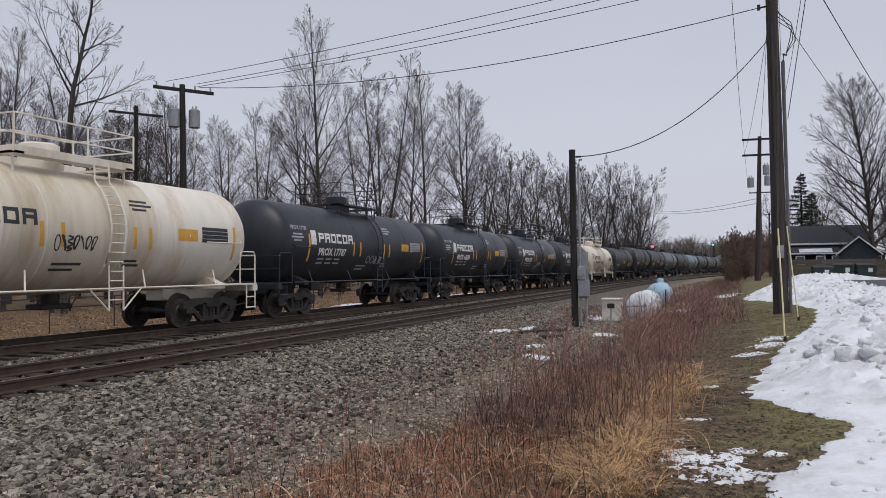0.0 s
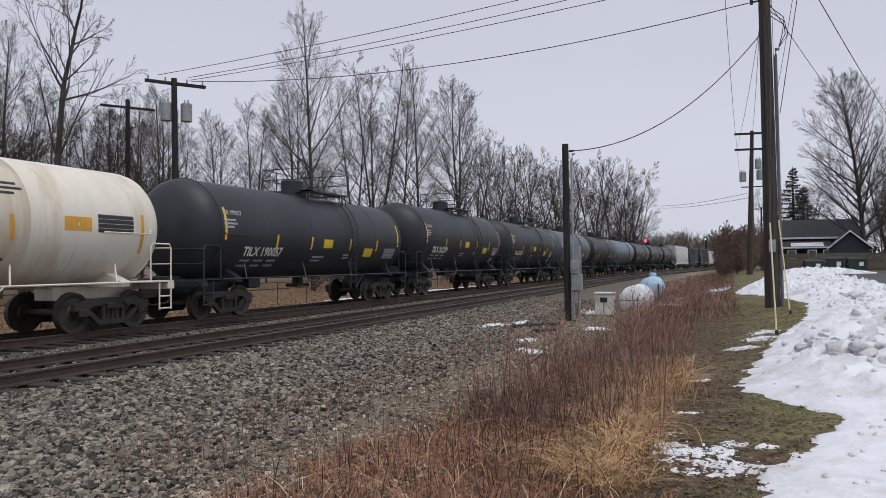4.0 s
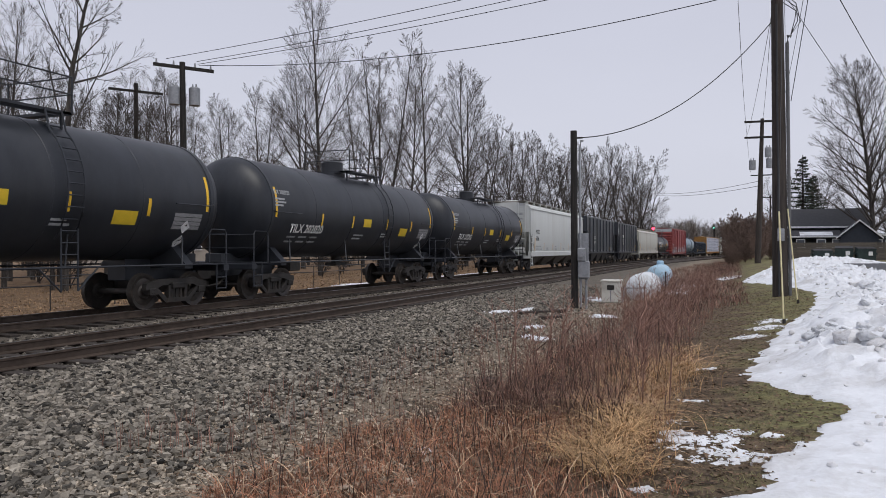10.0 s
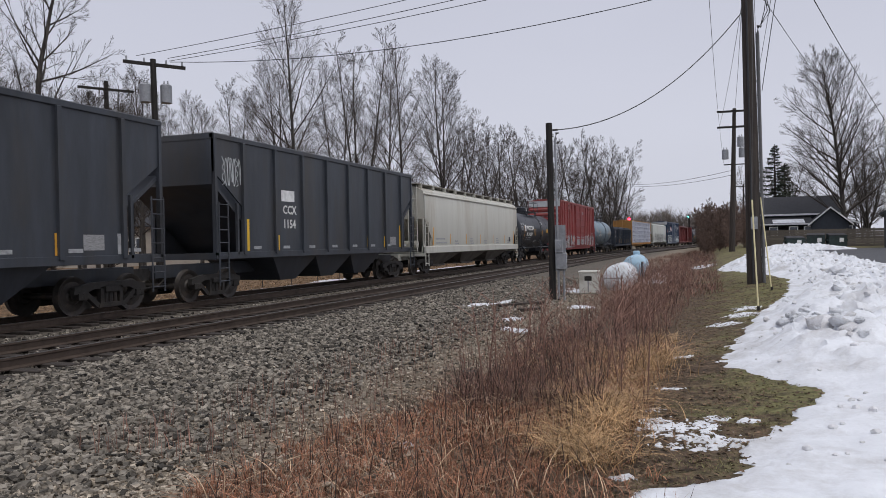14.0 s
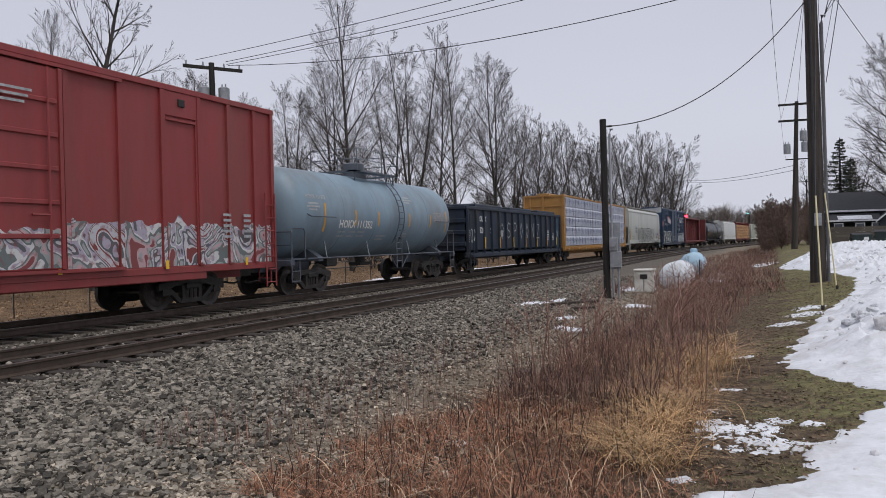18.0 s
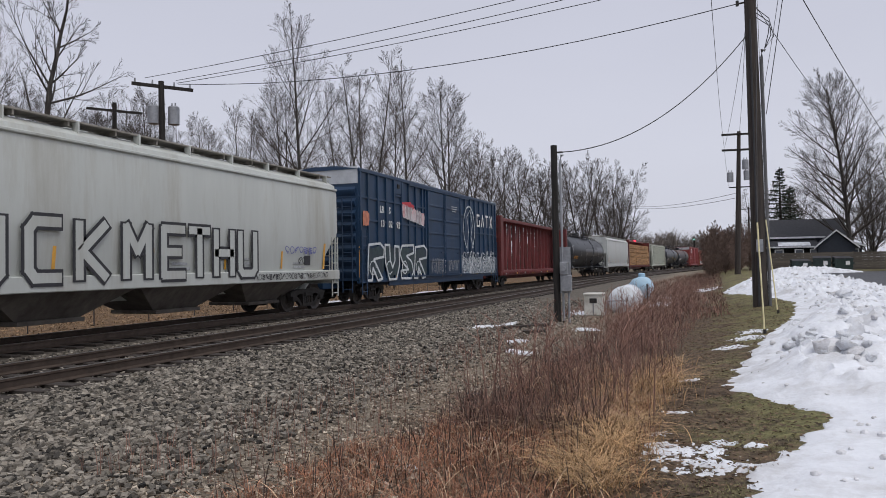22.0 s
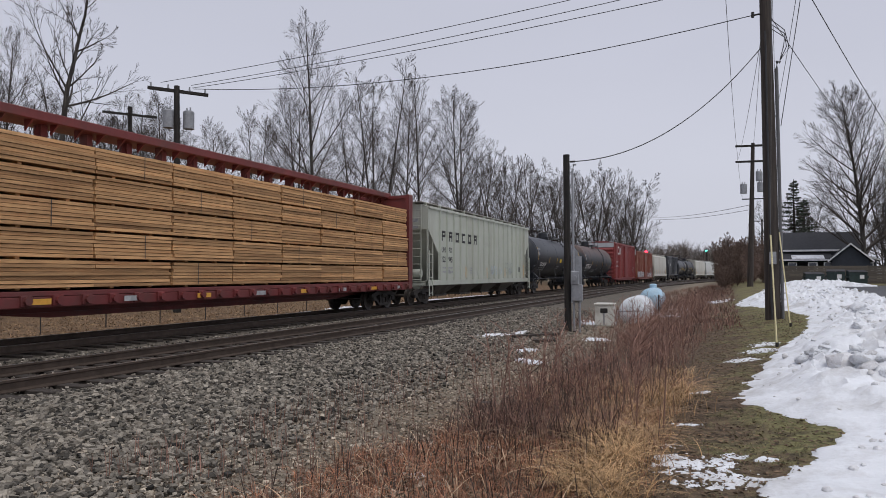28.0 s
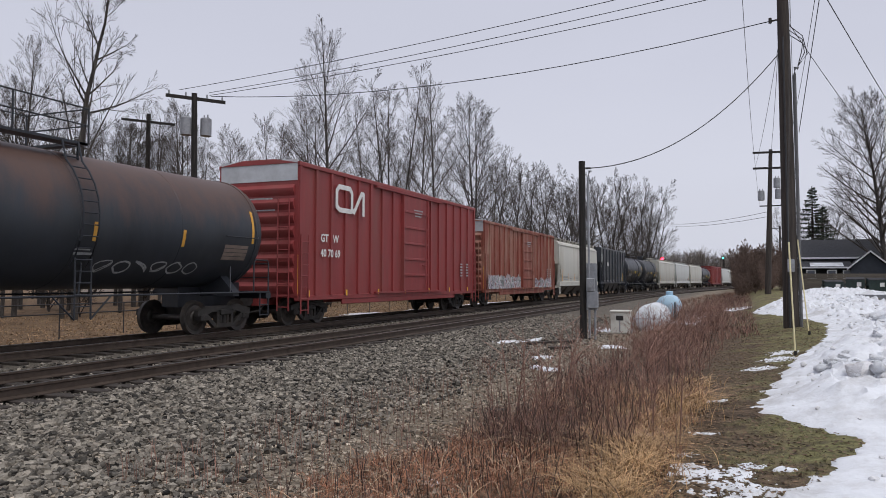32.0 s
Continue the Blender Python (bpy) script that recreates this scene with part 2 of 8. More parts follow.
T_WHITE = mat("white_lettering", (0.72, 0.72, 0.70), 0.6, 0, 0.15, 6)
T_GREY = mat("faded_white_lettering", (0.36, 0.37, 0.38), 0.6, 0, 0.35, 9)
T_BLACK = mat("black_lettering", (0.03, 0.03, 0.035), 0.6, 0, 0.2, 6)
T_ORANGE = mat("orange_lettering", (0.70, 0.33, 0.06), 0.6)
T_YELLOW = mat("yellow_reflector", (0.82, 0.50, 0.03), 0.45, 0, 0.1, 5)
T_OCHRE = mat("orange_reflector", (0.66, 0.34, 0.05), 0.5, 0, 0.15, 5)
T_PANEL = mat("yellow_marking_panel", (0.75, 0.52, 0.03), 0.5, 0, 0.1, 5)
T_DULLYEL = mat("dull_yellow_marking_panel", (0.55, 0.30, 0.04), 0.6, 0, 0.2, 6)
T_DATA = mat("grey_data_panel", (0.28, 0.28, 0.285), 0.6, 0, 0.5, 30, (0.4, 0.4, 0.4), 0.3, (1, 0.3, 4))
T_PLAC = mat("white_placard", (0.75, 0.75, 0.75), 0.5)
G_PALEBLUE = mat("pale_blue_spray_paint", (0.42, 0.50, 0.56), 0.6, 0, 0.3, 5)
T_TANPATCH = mat("tan_patch_paint", (0.22, 0.17, 0.14), 0.6, 0, 0.25, 3)
G_DULLRED = mat("dull_red_patch_paint", (0.16, 0.05, 0.06), 0.6, 0, 0.25, 3)
G_VIOLET = mat("violet_spray_paint", (0.16, 0.17, 0.36), 0.6)
G_PINK = mat("pink_white_spray_paint", (0.62, 0.30, 0.30), 0.6, 0, 0.4, 5, (0.62, 0.60, 0.62), 0.6)
G_WHITE = mat("white_spray_paint", (0.60, 0.63, 0.64), 0.6, 0, 0.25, 6)
G_PALE = mat("faded_pink_white_spray_paint", (0.50, 0.43, 0.43), 0.6, 0, 0.4, 4, (0.24, 0.18, 0.20), 0.55)
G_DARK = mat("black_green_spray_paint", (0.030, 0.052, 0.056), 0.6, 0, 0.5, 2.5, (0.02, 0.03, 0.05), 0.5)
G_RED = mat("red_spray_paint", (0.50, 0.035, 0.05), 0.6, 0, 0.3, 4)
G_RUST = mat("orange_spray_paint", (0.55, 0.20, 0.12), 0.6, 0, 0.3, 4)
G_GREY = mat("grey_green_spray_paint", (0.30, 0.36, 0.37), 0.6, 0, 0.4, 5, (0.10, 0.11, 0.13), 0.5)

# ---- mesh helpers ----


class Geo:
    """Collects vertices and faces of one mesh."""

    def __init__(self):
        self.v, self.f = [], []

    def add(self, vs, fs):
        o = len(self.v)
        self.v.extend(vs)
        self.f.extend(tuple(i + o for i in q) for q in fs)
        return self

    def box(self, x0, x1, y0, y1, z0, z1, c=0.0):
        """A box; c chamfers its four long vertical edges' top rim."""
        if c <= 0:
            vs = [(x, y, z) for z in (z0, z1) for y in (y0, y1) for x in (x0, x1)]
            return self.add(vs, [(0, 2, 3, 1), (4, 5, 7, 6), (0, 1, 5, 4), (2, 6, 7, 3), (0, 4, 6, 2), (1, 3, 7, 5)])
        vs = []
        for z, d in ((z0, c), (z0 + c, 0), (z1 - c, 0), (z1, c)):
            vs += [(x0 + d, y0 + d, z), (x1 - d, y0 + d, z), (x1 - d, y1 - d, z), (x0 + d, y1 - d, z)]
        fs = [(3, 2, 1, 0), (12, 13, 14, 15)]
        for k in range(3):
            for j in range(4):
                a, b = k * 4 + j, k * 4 + (j + 1) % 4
                fs.append((a, b, b + 4, a + 4))
        return self.add(vs, fs)

    def tube(self, pts, radii, n=8, cap=True):
        """A round bar along a line of points."""
        pts = [Vector(p) for p in pts]
        if isinstance(radii, (int, float)):
            radii = [radii] * len(pts)
        vs, fs, k = [], [], len(pts)
        for i, p in enumerate(pts):
            d = (pts[min(i + 1, k - 1)] - pts[max(i - 1, 0)]).normalized()
            a = Vector((0, 0, 1)) if abs(d.z) < 0.9 else Vector((1, 0, 0))
            u = d.cross(a).normalized()
            w = u.cross(d)
            for j in range(n):
                an = 2 * math.pi * j / n
                vs.append(tuple(p + radii[i] * (math.cos(an) * u + math.sin(an) * w)))
        for i in range(k - 1):
            for j in range(n):
                fs.append((i * n + j, i * n + (j + 1) % n, (i + 1) * n + (j + 1) % n, (i + 1) * n + j))
        if cap:
            fs.append(tuple(range(n - 1, -1, -1)))
            fs.append(tuple(range((k - 1) * n, k * n)))
        return self.add(vs, fs)

    def prism(self, outline, axis, a, b):
        """An outline of (u, v) pushed along an axis from a to b. axis x: (y, z); axis y: (x, z); axis z: (x, y)."""
        n = len(outline)
        put = {"x": lambda u, v, w: (w, u, v), "y": lambda u, v, w: (u, w, v), "z": lambda u, v, w: (u, v, w)}[axis]
        vs = [put(u, v, a) for u, v in outline] + [put(u, v, b) for u, v in outline]
        fs = [tuple(range(n - 1, -1, -1)), tuple(range(n, 2 * n))]
        fs += [(i, (i + 1) % n, n + (i + 1) % n, n + i) for i in range(n)]
        return self.add(vs, fs)

    def strip(self, a, b, w):
        """A flat bar of square section w from a to b."""
        return self.tube([a, b], w * 0.62, 4)


def mesh_of(name, g, m, smooth=True):
    me = bpy.data.meshes.new(name)
    me.from_pydata(g.v, [], g.f)
    me.materials.append(m)
    if smooth:
        me.polygons.foreach_set("use_smooth", [True] * len(me.polygons))
        me.set_sharp_from_angle(angle=radians(38))
    me.update()
    return me


def part(name, g, m, parent=None, label="", at=None, smooth=True):
    """Links a mesh as one object under a thing or a part."""
    ob = new(name, mesh_of(name, g, m, smooth) if isinstance(g, Geo) else g)
    if parent:
        ob.parent = parent
    if at is not None:
        ob.matrix_basis = at
    if label:
        ob["label"] = label
    return ob


def thing(name, label, category, group="", kind="", at=None):
    ob = new(name)
    ob.empty_display_size = 0.2
    tagged(ob, label, category, group, kind)
    if at is not None:
        ob.matrix_basis = at
    return ob


def structure(name, g, m, label="", smooth=True):
    ob = part(name, g, m, None, "", None, smooth)
    return tagged(ob, label or name.replace("_", " "), name.split("_")[0], "", "structure")


def stuff(name, g, m, label, category, smooth=False):
    ob = part(name, g, m, None, "", None, smooth)
    return tagged(ob, label, category, "", "stuff")


def writing(text, size, m, spot, parent, name="lettering", bend=None, side=1, sx=1.0, track=1.0):
    """Lettering on a car's side (the +x face). spot is the left foot of the line, (y, z); bend is (radius, axis height) of a tank."""
    cu = bpy.data.curves.new("text", "FONT")
    cu.body, cu.size, cu.space_character, cu.resolution_u = text, size * 1.38, track, 2
    cu.offset = size * 0.042
    tmp = bpy.data.objects.new("text", cu)
    scene.collection.objects.link(tmp)
    me = bpy.data.meshes.new_from_object(tmp)
    bpy.data.objects.remove(tmp)
    bpy.data.curves.remove(cu)
    y0, z0, x0 = spot[0], spot[1], (spot[2] if len(spot) > 2 else 0.0)
    for v in me.vertices:
        y, z = y0 + v.co.x * sx, z0 + v.co.y
        x = x0
        if bend:
            r, zc = bend
            x = math.sqrt(max(r * r - (z - zc) ** 2, 0.01)) + 0.008 + size * size / (6 * r)
        v.co = (x, y, z)
    me.materials.clear()
    me.materials.append(m)
    ob = new(name, me)
    ob.parent = parent
    return ob


def decal(y0, y1, z0, z1, x, m, parent, name, bend=None, lean=0.0, label=""):
    """A thin painted panel on a side, wrapped on a tank where bend is given."""
    g = Geo()
    k = 5 if bend else 1
    for i in range(k + 1):
        z = z0 + (z1 - z0) * i / k
        xx = math.sqrt(max(bend[0] ** 2 - (z - bend[1]) ** 2, 0.01)) + 0.005 if bend else x
        d = lean * i / k
        g.v += [(xx, y0 + d, z), (xx, y1 + d, z)]
    g.f = [(2 * i, 2 * i + 1, 2 * i + 3, 2 * i + 2) for i in range(k)]
    return part(name, g, m, parent, label)


def scrawl(parent, y0, y1, z0, z1, x, m, seed, bend=None, letters=6, thick=0.05, name="graffiti", hollow=True):
    """Spray-painted loops and zigzags: ribbons laid on a side."""
    r = random.Random(seed)
    g = Geo()

    def put(y, z):
        if bend:
            return (math.sqrt(max(bend[0] ** 2 - (z - bend[1]) ** 2, 0.01)) + 0.007 + 0.00005 * len(g.f), y, z)
        return (x + 0.00005 * len(g.f), y, z)

    w = (y1 - y0) / letters
    h = z1 - z0
    for k in range(letters):
        cy = y0 + w * (k + 0.5)
        pts = []
        style = r.randrange(3)
        n = 12
        for i in range(n + 1):
            f_ = i / n
            if style == 0:
                a = f_ * 6.283 * 1.05 + 1
                pts.append((cy + w * 0.42 * math.cos(a) * r.uniform(0.85, 1.1), z0 + h * (0.5 + 0.46 * math.sin(a) * r.uniform(0.85, 1.1))))
            elif style == 1:
                pts.append((cy + w * 0.4 * (1 if i % 4 in (1, 2) else -1) * r.uniform(0.7, 1.1), z0 + h * (0.04 + 0.92 * f_ + r.uniform(-0.04, 0.04))))
            else:
                pts.append((cy + w * 0.42 * math.sin(f_ * 9 + seed), z0 + h * (0.05 + 0.9 * abs(math.sin(f_ * 4.2 + k)))))
        t_ = thick * r.uniform(0.7, 1.2)
        for (ya, za), (yb, zb) in zip(pts, pts[1:]):
            d = math.hypot(yb - ya, zb - za) or 1e-3
            ny, nz_ = -(zb - za) / d * t_ / 2, (yb - ya) / d * t_ / 2
            g.add([put(ya - ny, za - nz_), put(yb - ny, zb - nz_), put(yb + ny, zb + nz_), put(ya + ny, za + nz_)], [(0, 1, 2, 3)])
    return part(name, g, m, parent, "spray-painted graffiti strokes")


def blot(parent, y0, y1, z0, z1, x, m, seed, name="graffiti_fill", bend=None):
    """A filled ragged patch of spray paint."""
    g = Geo()
    n = 26
    cy, cz = (y0 + y1) / 2, (z0 + z1) / 2
    g.v.append((x, cy, cz))
    for j in range(n):
        a = 2 * math.pi * j / n
        w = 0.85 + 0.35 * noise.noise((math.cos(a) * 2, math.sin(a) * 2, seed))
        y, z = cy + (y1 - y0) / 2 * w * math.copysign(abs(math.cos(a)) ** 0.6, math.cos(a)), cz + (z1 - z0) / 2 * w * math.copysign(abs(math.sin(a)) ** 0.6, math.sin(a))
        g.v.append((x, y, z))
    g.f = [(0, 1 + j, 1 + (j + 1) % n) for j in range(n)]
    return part(name, g, m, parent, "faded spray-painted patch")


def ribbon(parent, pts, width, x, m, name, label=""):
    g = Geo()
    for i, ((ya, za), (yb, zb)) in enumerate(zip(pts, pts[1:])):
        x += 0.0007
        d = math.hypot(yb - ya, zb - za)
        ny, nz_ = -(zb - za) / d * width / 2, (yb - ya) / d * width / 2
        ey, ez = (yb - ya) / d * width * 0.3, (zb - za) / d * width * 0.3
        g.add([(x, ya - ny - ey, za - nz_ - ez), (x, yb - ny + ey, zb - nz_ + ez), (x, yb + ny + ey, zb + nz_ + ez), (x, ya + ny - ey, za + nz_ - ez)], [(0, 1, 2, 3)])
    return part(name, g, m, parent, label)

DARKGREY = mat("dark_grey_conduit", (0.12, 0.12, 0.125), 0.6, 0.2, 0.2, 6)
FIELDG = mat("tan_field_grass", (0.27, 0.175, 0.098), 0.9, 0, 0.3, 1.0, island=0.6)

# ---- railway cars: y runs along the car from its leading coupler, z from the rail head, the seen side is +x ----
RAIL_Z, TRACK_X, NEAR_X = 0.30, -14.5, -10.1
CURVE_Y = 55.0


def bend_x(y, radius):
    """How far a track has swung to the right at y: straight, then a long curve, then straight again."""
    d = max(0.0, y - CURVE_Y)
    e = min(d, 380.0)
    return e * e / (2 * radius) + (d - e) * e / radius


TRACK_R, NEAR_R = 1350.0, 1100.0
WR = 0.45
CARS = []
ROLLING = []


def wheelset_mesh():
    g = Geo()
    for s in (-1, 1):
        prof = [(0.045, 0.0), (0.10, 0.02), (0.11, 0.16), (0.07, 0.20), (0.055, 0.34), (0.09, 0.385), (0.10, WR), (0.0, WR + 0.006), (-0.035, WR + 0.026), (-0.04, 0.385), (-0.02, 0.34), (-0.01, 0.2), (-0.05, 0.16), (-0.05, 0.08)]
        n, vs, fs = 26, [], []
        for dx, r in prof:
            for j in range(n):
                a = 2 * math.pi * j / n
                vs.append((s * (0.735 + dx - 0.02), r * math.cos(a), r * math.sin(a)))
        for i in range(len(prof) - 1):
            for j in range(n):
                q = (i * n + j, i * n + (j + 1) % n, (i + 1) * n + (j + 1) % n, (i + 1) * n + j)
                fs.append(q if s < 0 else q[::-1])
        g.add(vs, fs)
        g.tube([(s * 0.80, 0, 0), (s * 1.09, 0, 0)], 0.085, 12)
        for k in range(3):
            a = 2 * math.pi * k / 3
            g.tube([(s * 1.09, 0.05 * math.cos(a), 0.05 * math.sin(a)), (s * 1.11, 0.05 * math.cos(a), 0.05 * math.sin(a))], 0.014, 6)
    g.tube([(-0.72, 0, 0), (0.72, 0, 0)], 0.08, 10)
    return mesh_of("wheelset", g, WHEEL)


def sideframe_mesh():
    g = Geo()
    h = 0.89
    top = [(-0.98 - 0.14, 0.50), (-0.98 + 0.16, 0.50), (-0.55, 0.60), (0.55, 0.60), (0.98 - 0.16, 0.50), (1.12, 0.50), (1.10, 0.66), (0.60, 0.76), (-0.60, 0.76), (-1.10, 0.66)]
    g.prism(top, "x", 0.93, 1.07)
    g.prism([(-0.42, 0.16), (0.42, 0.16), (0.36, 0.27), (-0.36, 0.27)], "x", 0.92, 1.08)
    for s in (-1, 1):
        g.prism([(s * 0.86, 0.52), (s * 0.72, 0.55), (s * 0.30, 0.20), (s * 0.42, 0.16)][::s], "x", 0.94, 1.06)
        g.prism([(s * 0.34, 0.24), (s * 0.24, 0.24), (s * 0.24, 0.64), (s * 0.34, 0.64)][::-s], "x", 0.93, 1.07)
        g.box(0.90, 1.10, s * h - 0.13, s * h + 0.13, 0.36, 0.54, 0.02)
    for k in (-0.14, 0.0, 0.14):
        g.tube([(1.0, k, 0.27), (1.0, k, 0.52)], 0.062, 8)
    g.box(0.90, 1.12, -0.23, 0.23, 0.50, 0.66, 0.03)
    return mesh_of("sideframe", g, IRON)


WHEELSET, SIDEFRAME = wheelset_mesh(), sideframe_mesh()
SIDEFRAME_L = SIDEFRAME.copy()
for v_ in SIDEFRAME_L.vertices:
    v_.co.x = -v_.co.x
SIDEFRAME_L.flip_normals()
BOLSTER = mesh_of("truck_bolster", Geo().box(-0.9, 0.9, -0.2, 0.2, 0.40, 0.72, 0.03).tube([(0, 0, 0.7), (0, 0, 0.84)], 0.2, 14), IRON)


def coupler_mesh():
    g = Geo()
    g.box(-0.09, 0.09, 0.30, 1.15, 0.72, 0.92, 0.02)
    g.prism([(-0.16, 0.32), (0.10, 0.32), (0.17, 0.12), (0.15, -0.03), (0.05, -0.03), (0.02, 0.08), (-0.06, 0.10), (-0.15, -0.02), (-0.19, 0.02)], "z", 0.66, 0.98)
    g.tube([(0.22, 0.85, 0.7), (0.26, 0.5, 0.5), (0.22, 0.05, 0.45), (0.18, -0.1, 0.5)], 0.028, 6)
    return mesh_of("coupler", g, IRON)


COUPLER = coupler_mesh()


def running_gear(car, L_, inset, sill=True, sill_z=1.0):
    """Two trucks, two couplers and the centre sill stubs."""
    for k, y in enumerate((inset, L_ - inset)):
        truck = part("truck", BOLSTER, IRON, car, "grimy cast-steel freight truck", pose(0, y, 0))
        part("sideframe", SIDEFRAME, IRON, truck)
        part("sideframe", SIDEFRAME_L, IRON, truck)
        for d in (-0.89, 0.89):
            ws = part("wheelset", WHEELSET, WHEEL, truck, "dull steel wheels on an axle", pose(0, d, WR))
            ROLLING.append((ws, d, car))
    part("coupler", COUPLER, IRON, car)
    part("coupler", COUPLER, IRON, car, "", pose(0, L_, 0, 0, 0, 180))


def rung_ladder(g, x, y, z0, z1, w=0.42, r=0.018, along="y", step=0.36):
    a = (lambda k: (x, y + k, 0)) if along == "y" else (lambda k: (x + k, y, 0))
    for s in (0, w):
        p = a(s)
        g.tube([(p[0], p[1], z0), (p[0], p[1], z1)], r * 1.3, 6)
    z = z0 + 0.12
    while z < z1:
        p, q = a(0), a(w)
        g.tube([(p[0], p[1], z), (q[0], q[1], z)], r, 6)
        z += step


def tank_car(L_, paint, R=1.42, zc=2.42, label="", marks=(), stripes=T_OCHRE, yellow=True, logo=None, jacket=False, trim=None, frame_style=0, placards=0, inset=2.15, long_rail=False, data=T_DATA, rail=True, stripe_at=None):
    trim = trim or paint
    car = thing("tank_car", label, "tank car", "cars of the freight train")
    bend = (R, zc)
    a, b = 0.55, L_ - 0.55
    # shell with rounded heads
    prof = []
    depth = 0.52 * R
    for i in range(9):
        an = math.pi / 2 * i / 8
        prof.append((a + depth * (1 - math.sin(an)) , R * math.cos(an) if i < 8 else 0.02))
    prof = prof[::-1]
    ring = []
    for y, r in prof:
        ring.append((y, r))
    # nozzle end at a, then straight with weld seams
    seams = 5
    for i in range(1, seams):
        y = a + depth + (b - a - 2 * depth) * i / seams
        ring += [(y - 0.02, R), (y - 0.012, R + 0.007), (y + 0.012, R + 0.007), (y + 0.02, R)]
    ring += [(L_ - y, r) for y, r in prof[::-1]]
    ring.sort(key=lambda p: p[0])
    n, vs, fs = 44, [], []
    for y, r in ring:
        for j in range(n):
            an = 2 * math.pi * j / n
            vs.append((r * math.sin(an), y, zc + r * math.cos(an)))
    for i in range(len(ring) - 1):
        for j in range(n):
            fs.append((i * n + j, i * n + (j + 1) % n, (i + 1) * n + (j + 1) % n, (i + 1) * n + j))
    g = Geo().add(vs, fs)
    part("tank", g, paint, car)
    # bands
    if jacket:
        for y in (a + depth + 0.05, b - depth - 0.05):
            bd = Geo()
            bd.add([((R + d) * math.sin(2 * math.pi * j / 40), y + e, zc + (R + d) * math.cos(2 * math.pi * j / 40)) for d, e in ((0.0, -0.07), (0.022, -0.06), (0.022, 0.06), (0.0, 0.07)) for j in range(40)],
                   [(k * 40 + j, k * 40 + (j + 1) % 40, (k + 1) * 40 + (j + 1) % 40, (k + 1) * 40 + j) for k in range(3) for j in range(40)])
            part("head_band", bd, paint, car)
    # saddle and stub sills
    for s, y in ((1, 0.55), (-1, L_ - 0.55)):
        g = Geo()
        y1 = y + s * 2.6
        lo, hi = min(y, y1), max(y, y1)
        g.box(-0.28, 0.28, lo, hi, 0.72, zc - R + 0.16, 0.02)
        yb = inset if s > 0 else L_ - inset
        g.prism([(-1.42, 1.02), (1.42, 1.02), (1.42, 1.14), (0.95, zc - R * 0.76), (-0.95, zc - R * 0.76), (-1.42, 1.14)], "y", yb - 0.14, yb + 0.14)
        g.box(-1.42, 1.42, *(sorted((y - s * 0.02, y + s * 0.20))), 0.92, 1.10, 0.02)
        g.box(-1.42, 1.42, *(sorted((y, y + s * 0.75))), 1.10, 1.14)
        part("stub_sill", g, trim, car)
        # end rails and steps
        g = Geo()
        for x in (-1.40, 1.40):
            g.tube([(x, y + s * 0.08, 0.42), (x, y + s * 0.08, 1.95), (x, y + s * 0.14, 2.05), (x, y + s * 0.72, 2.05), (x, y + s * 0.78, 1.95), (x, y + s * 0.78, 1.10)], 0.022, 6)
            for z in (0.45, 0.75):
                g.tube([(x, y + s * 0.08, z), (x, y + s * 0.48, z)], 0.02, 6)
            g.tube([(x, y + s * 0.48, 0.42), (x, y + s * 0.48, 1.10)], 0.02, 6)
        g.tube([(-1.40, y + s * 0.08, 1.95), (1.40, y + s * 0.08, 1.95)], 0.022, 6)
        g.tube([(-1.40, y + s * 0.08, 1.55), (1.40, y + s * 0.08, 1.55)], 0.018, 6)
        part("end_railing", g, trim, car)
        g = Geo()
        g.tube([(math.sqrt(max(R * R - (0.55 * R) ** 2, 0)) + 0.07, y + s * 0.62, zc - 0.55 * R + 0.9), (math.sqrt(R * R - 0.04) + 0.09, y + s * 0.9, zc - 0.15), (R + 0.08, y + s * 2.3, zc - 0.15)], 0.018, 6)
        part("grab_rail", g, trim, car)
    # side rail
    g = Geo()
    for x in (-1.46, 1.46):
        g.tube([(x, 1.35, 1.12), (x, L_ - 1.35, 1.12)], 0.026, 6)
        for y in (inset + 0.3, L_ / 2 - 1.6, L_ / 2 + 1.6, L_ - inset - 0.3):
            s = 1 if x > 0 else -1
            g.tube([(x, y, 1.12), (s * R * 0.80, y + 0.25, zc - R * 0.62)], 0.02, 6)
    part("side_rail", g, trim, car)
    # top platform, nozzle and railing
    c = L_ / 2
    g = Geo()
    g.tube([(0, c - 0.1, zc + R - 0.12), (0, c - 0.1, zc + R + 0.10), ], 0.50, 20)
    g.tube([(0, c - 0.1, zc + R + 0.08), (0, c - 0.1, zc + R + 0.50), (0, c - 0.1, zc + R + 0.54)], [0.42, 0.42, 0.36], 20)
    part("nozzle_housing", g, trim, car)
    g = Geo()
    pz = zc + R + 0.12
    p0, p1 = (c - 1.5, c + 1.7) if frame_style == 0 else (c - 0.5, c + 2.2)
    for x0, x1 in ((-0.98, -0.56), (0.56, 0.98)):
        g.box(x0, x1, p0, p1, pz - 0.03, pz + (0.14 if trim is P_CREAM else 0.03))
    for y in (p0 + 0.12, p1 - 0.12):
        g.box(-0.98, 0.98, y - 0.12, y + 0.12, pz - 0.035, pz + 0.025)
        for x in (-0.80, 0.80):
            g.tube([(x, y, zc + math.sqrt(R * R - x * x) - 0.02), (x, y, pz)], 0.03, 6)
    part("platform", g, trim, car)
    g = Geo()
    hz = pz + (0.80 if rail else 0.22)
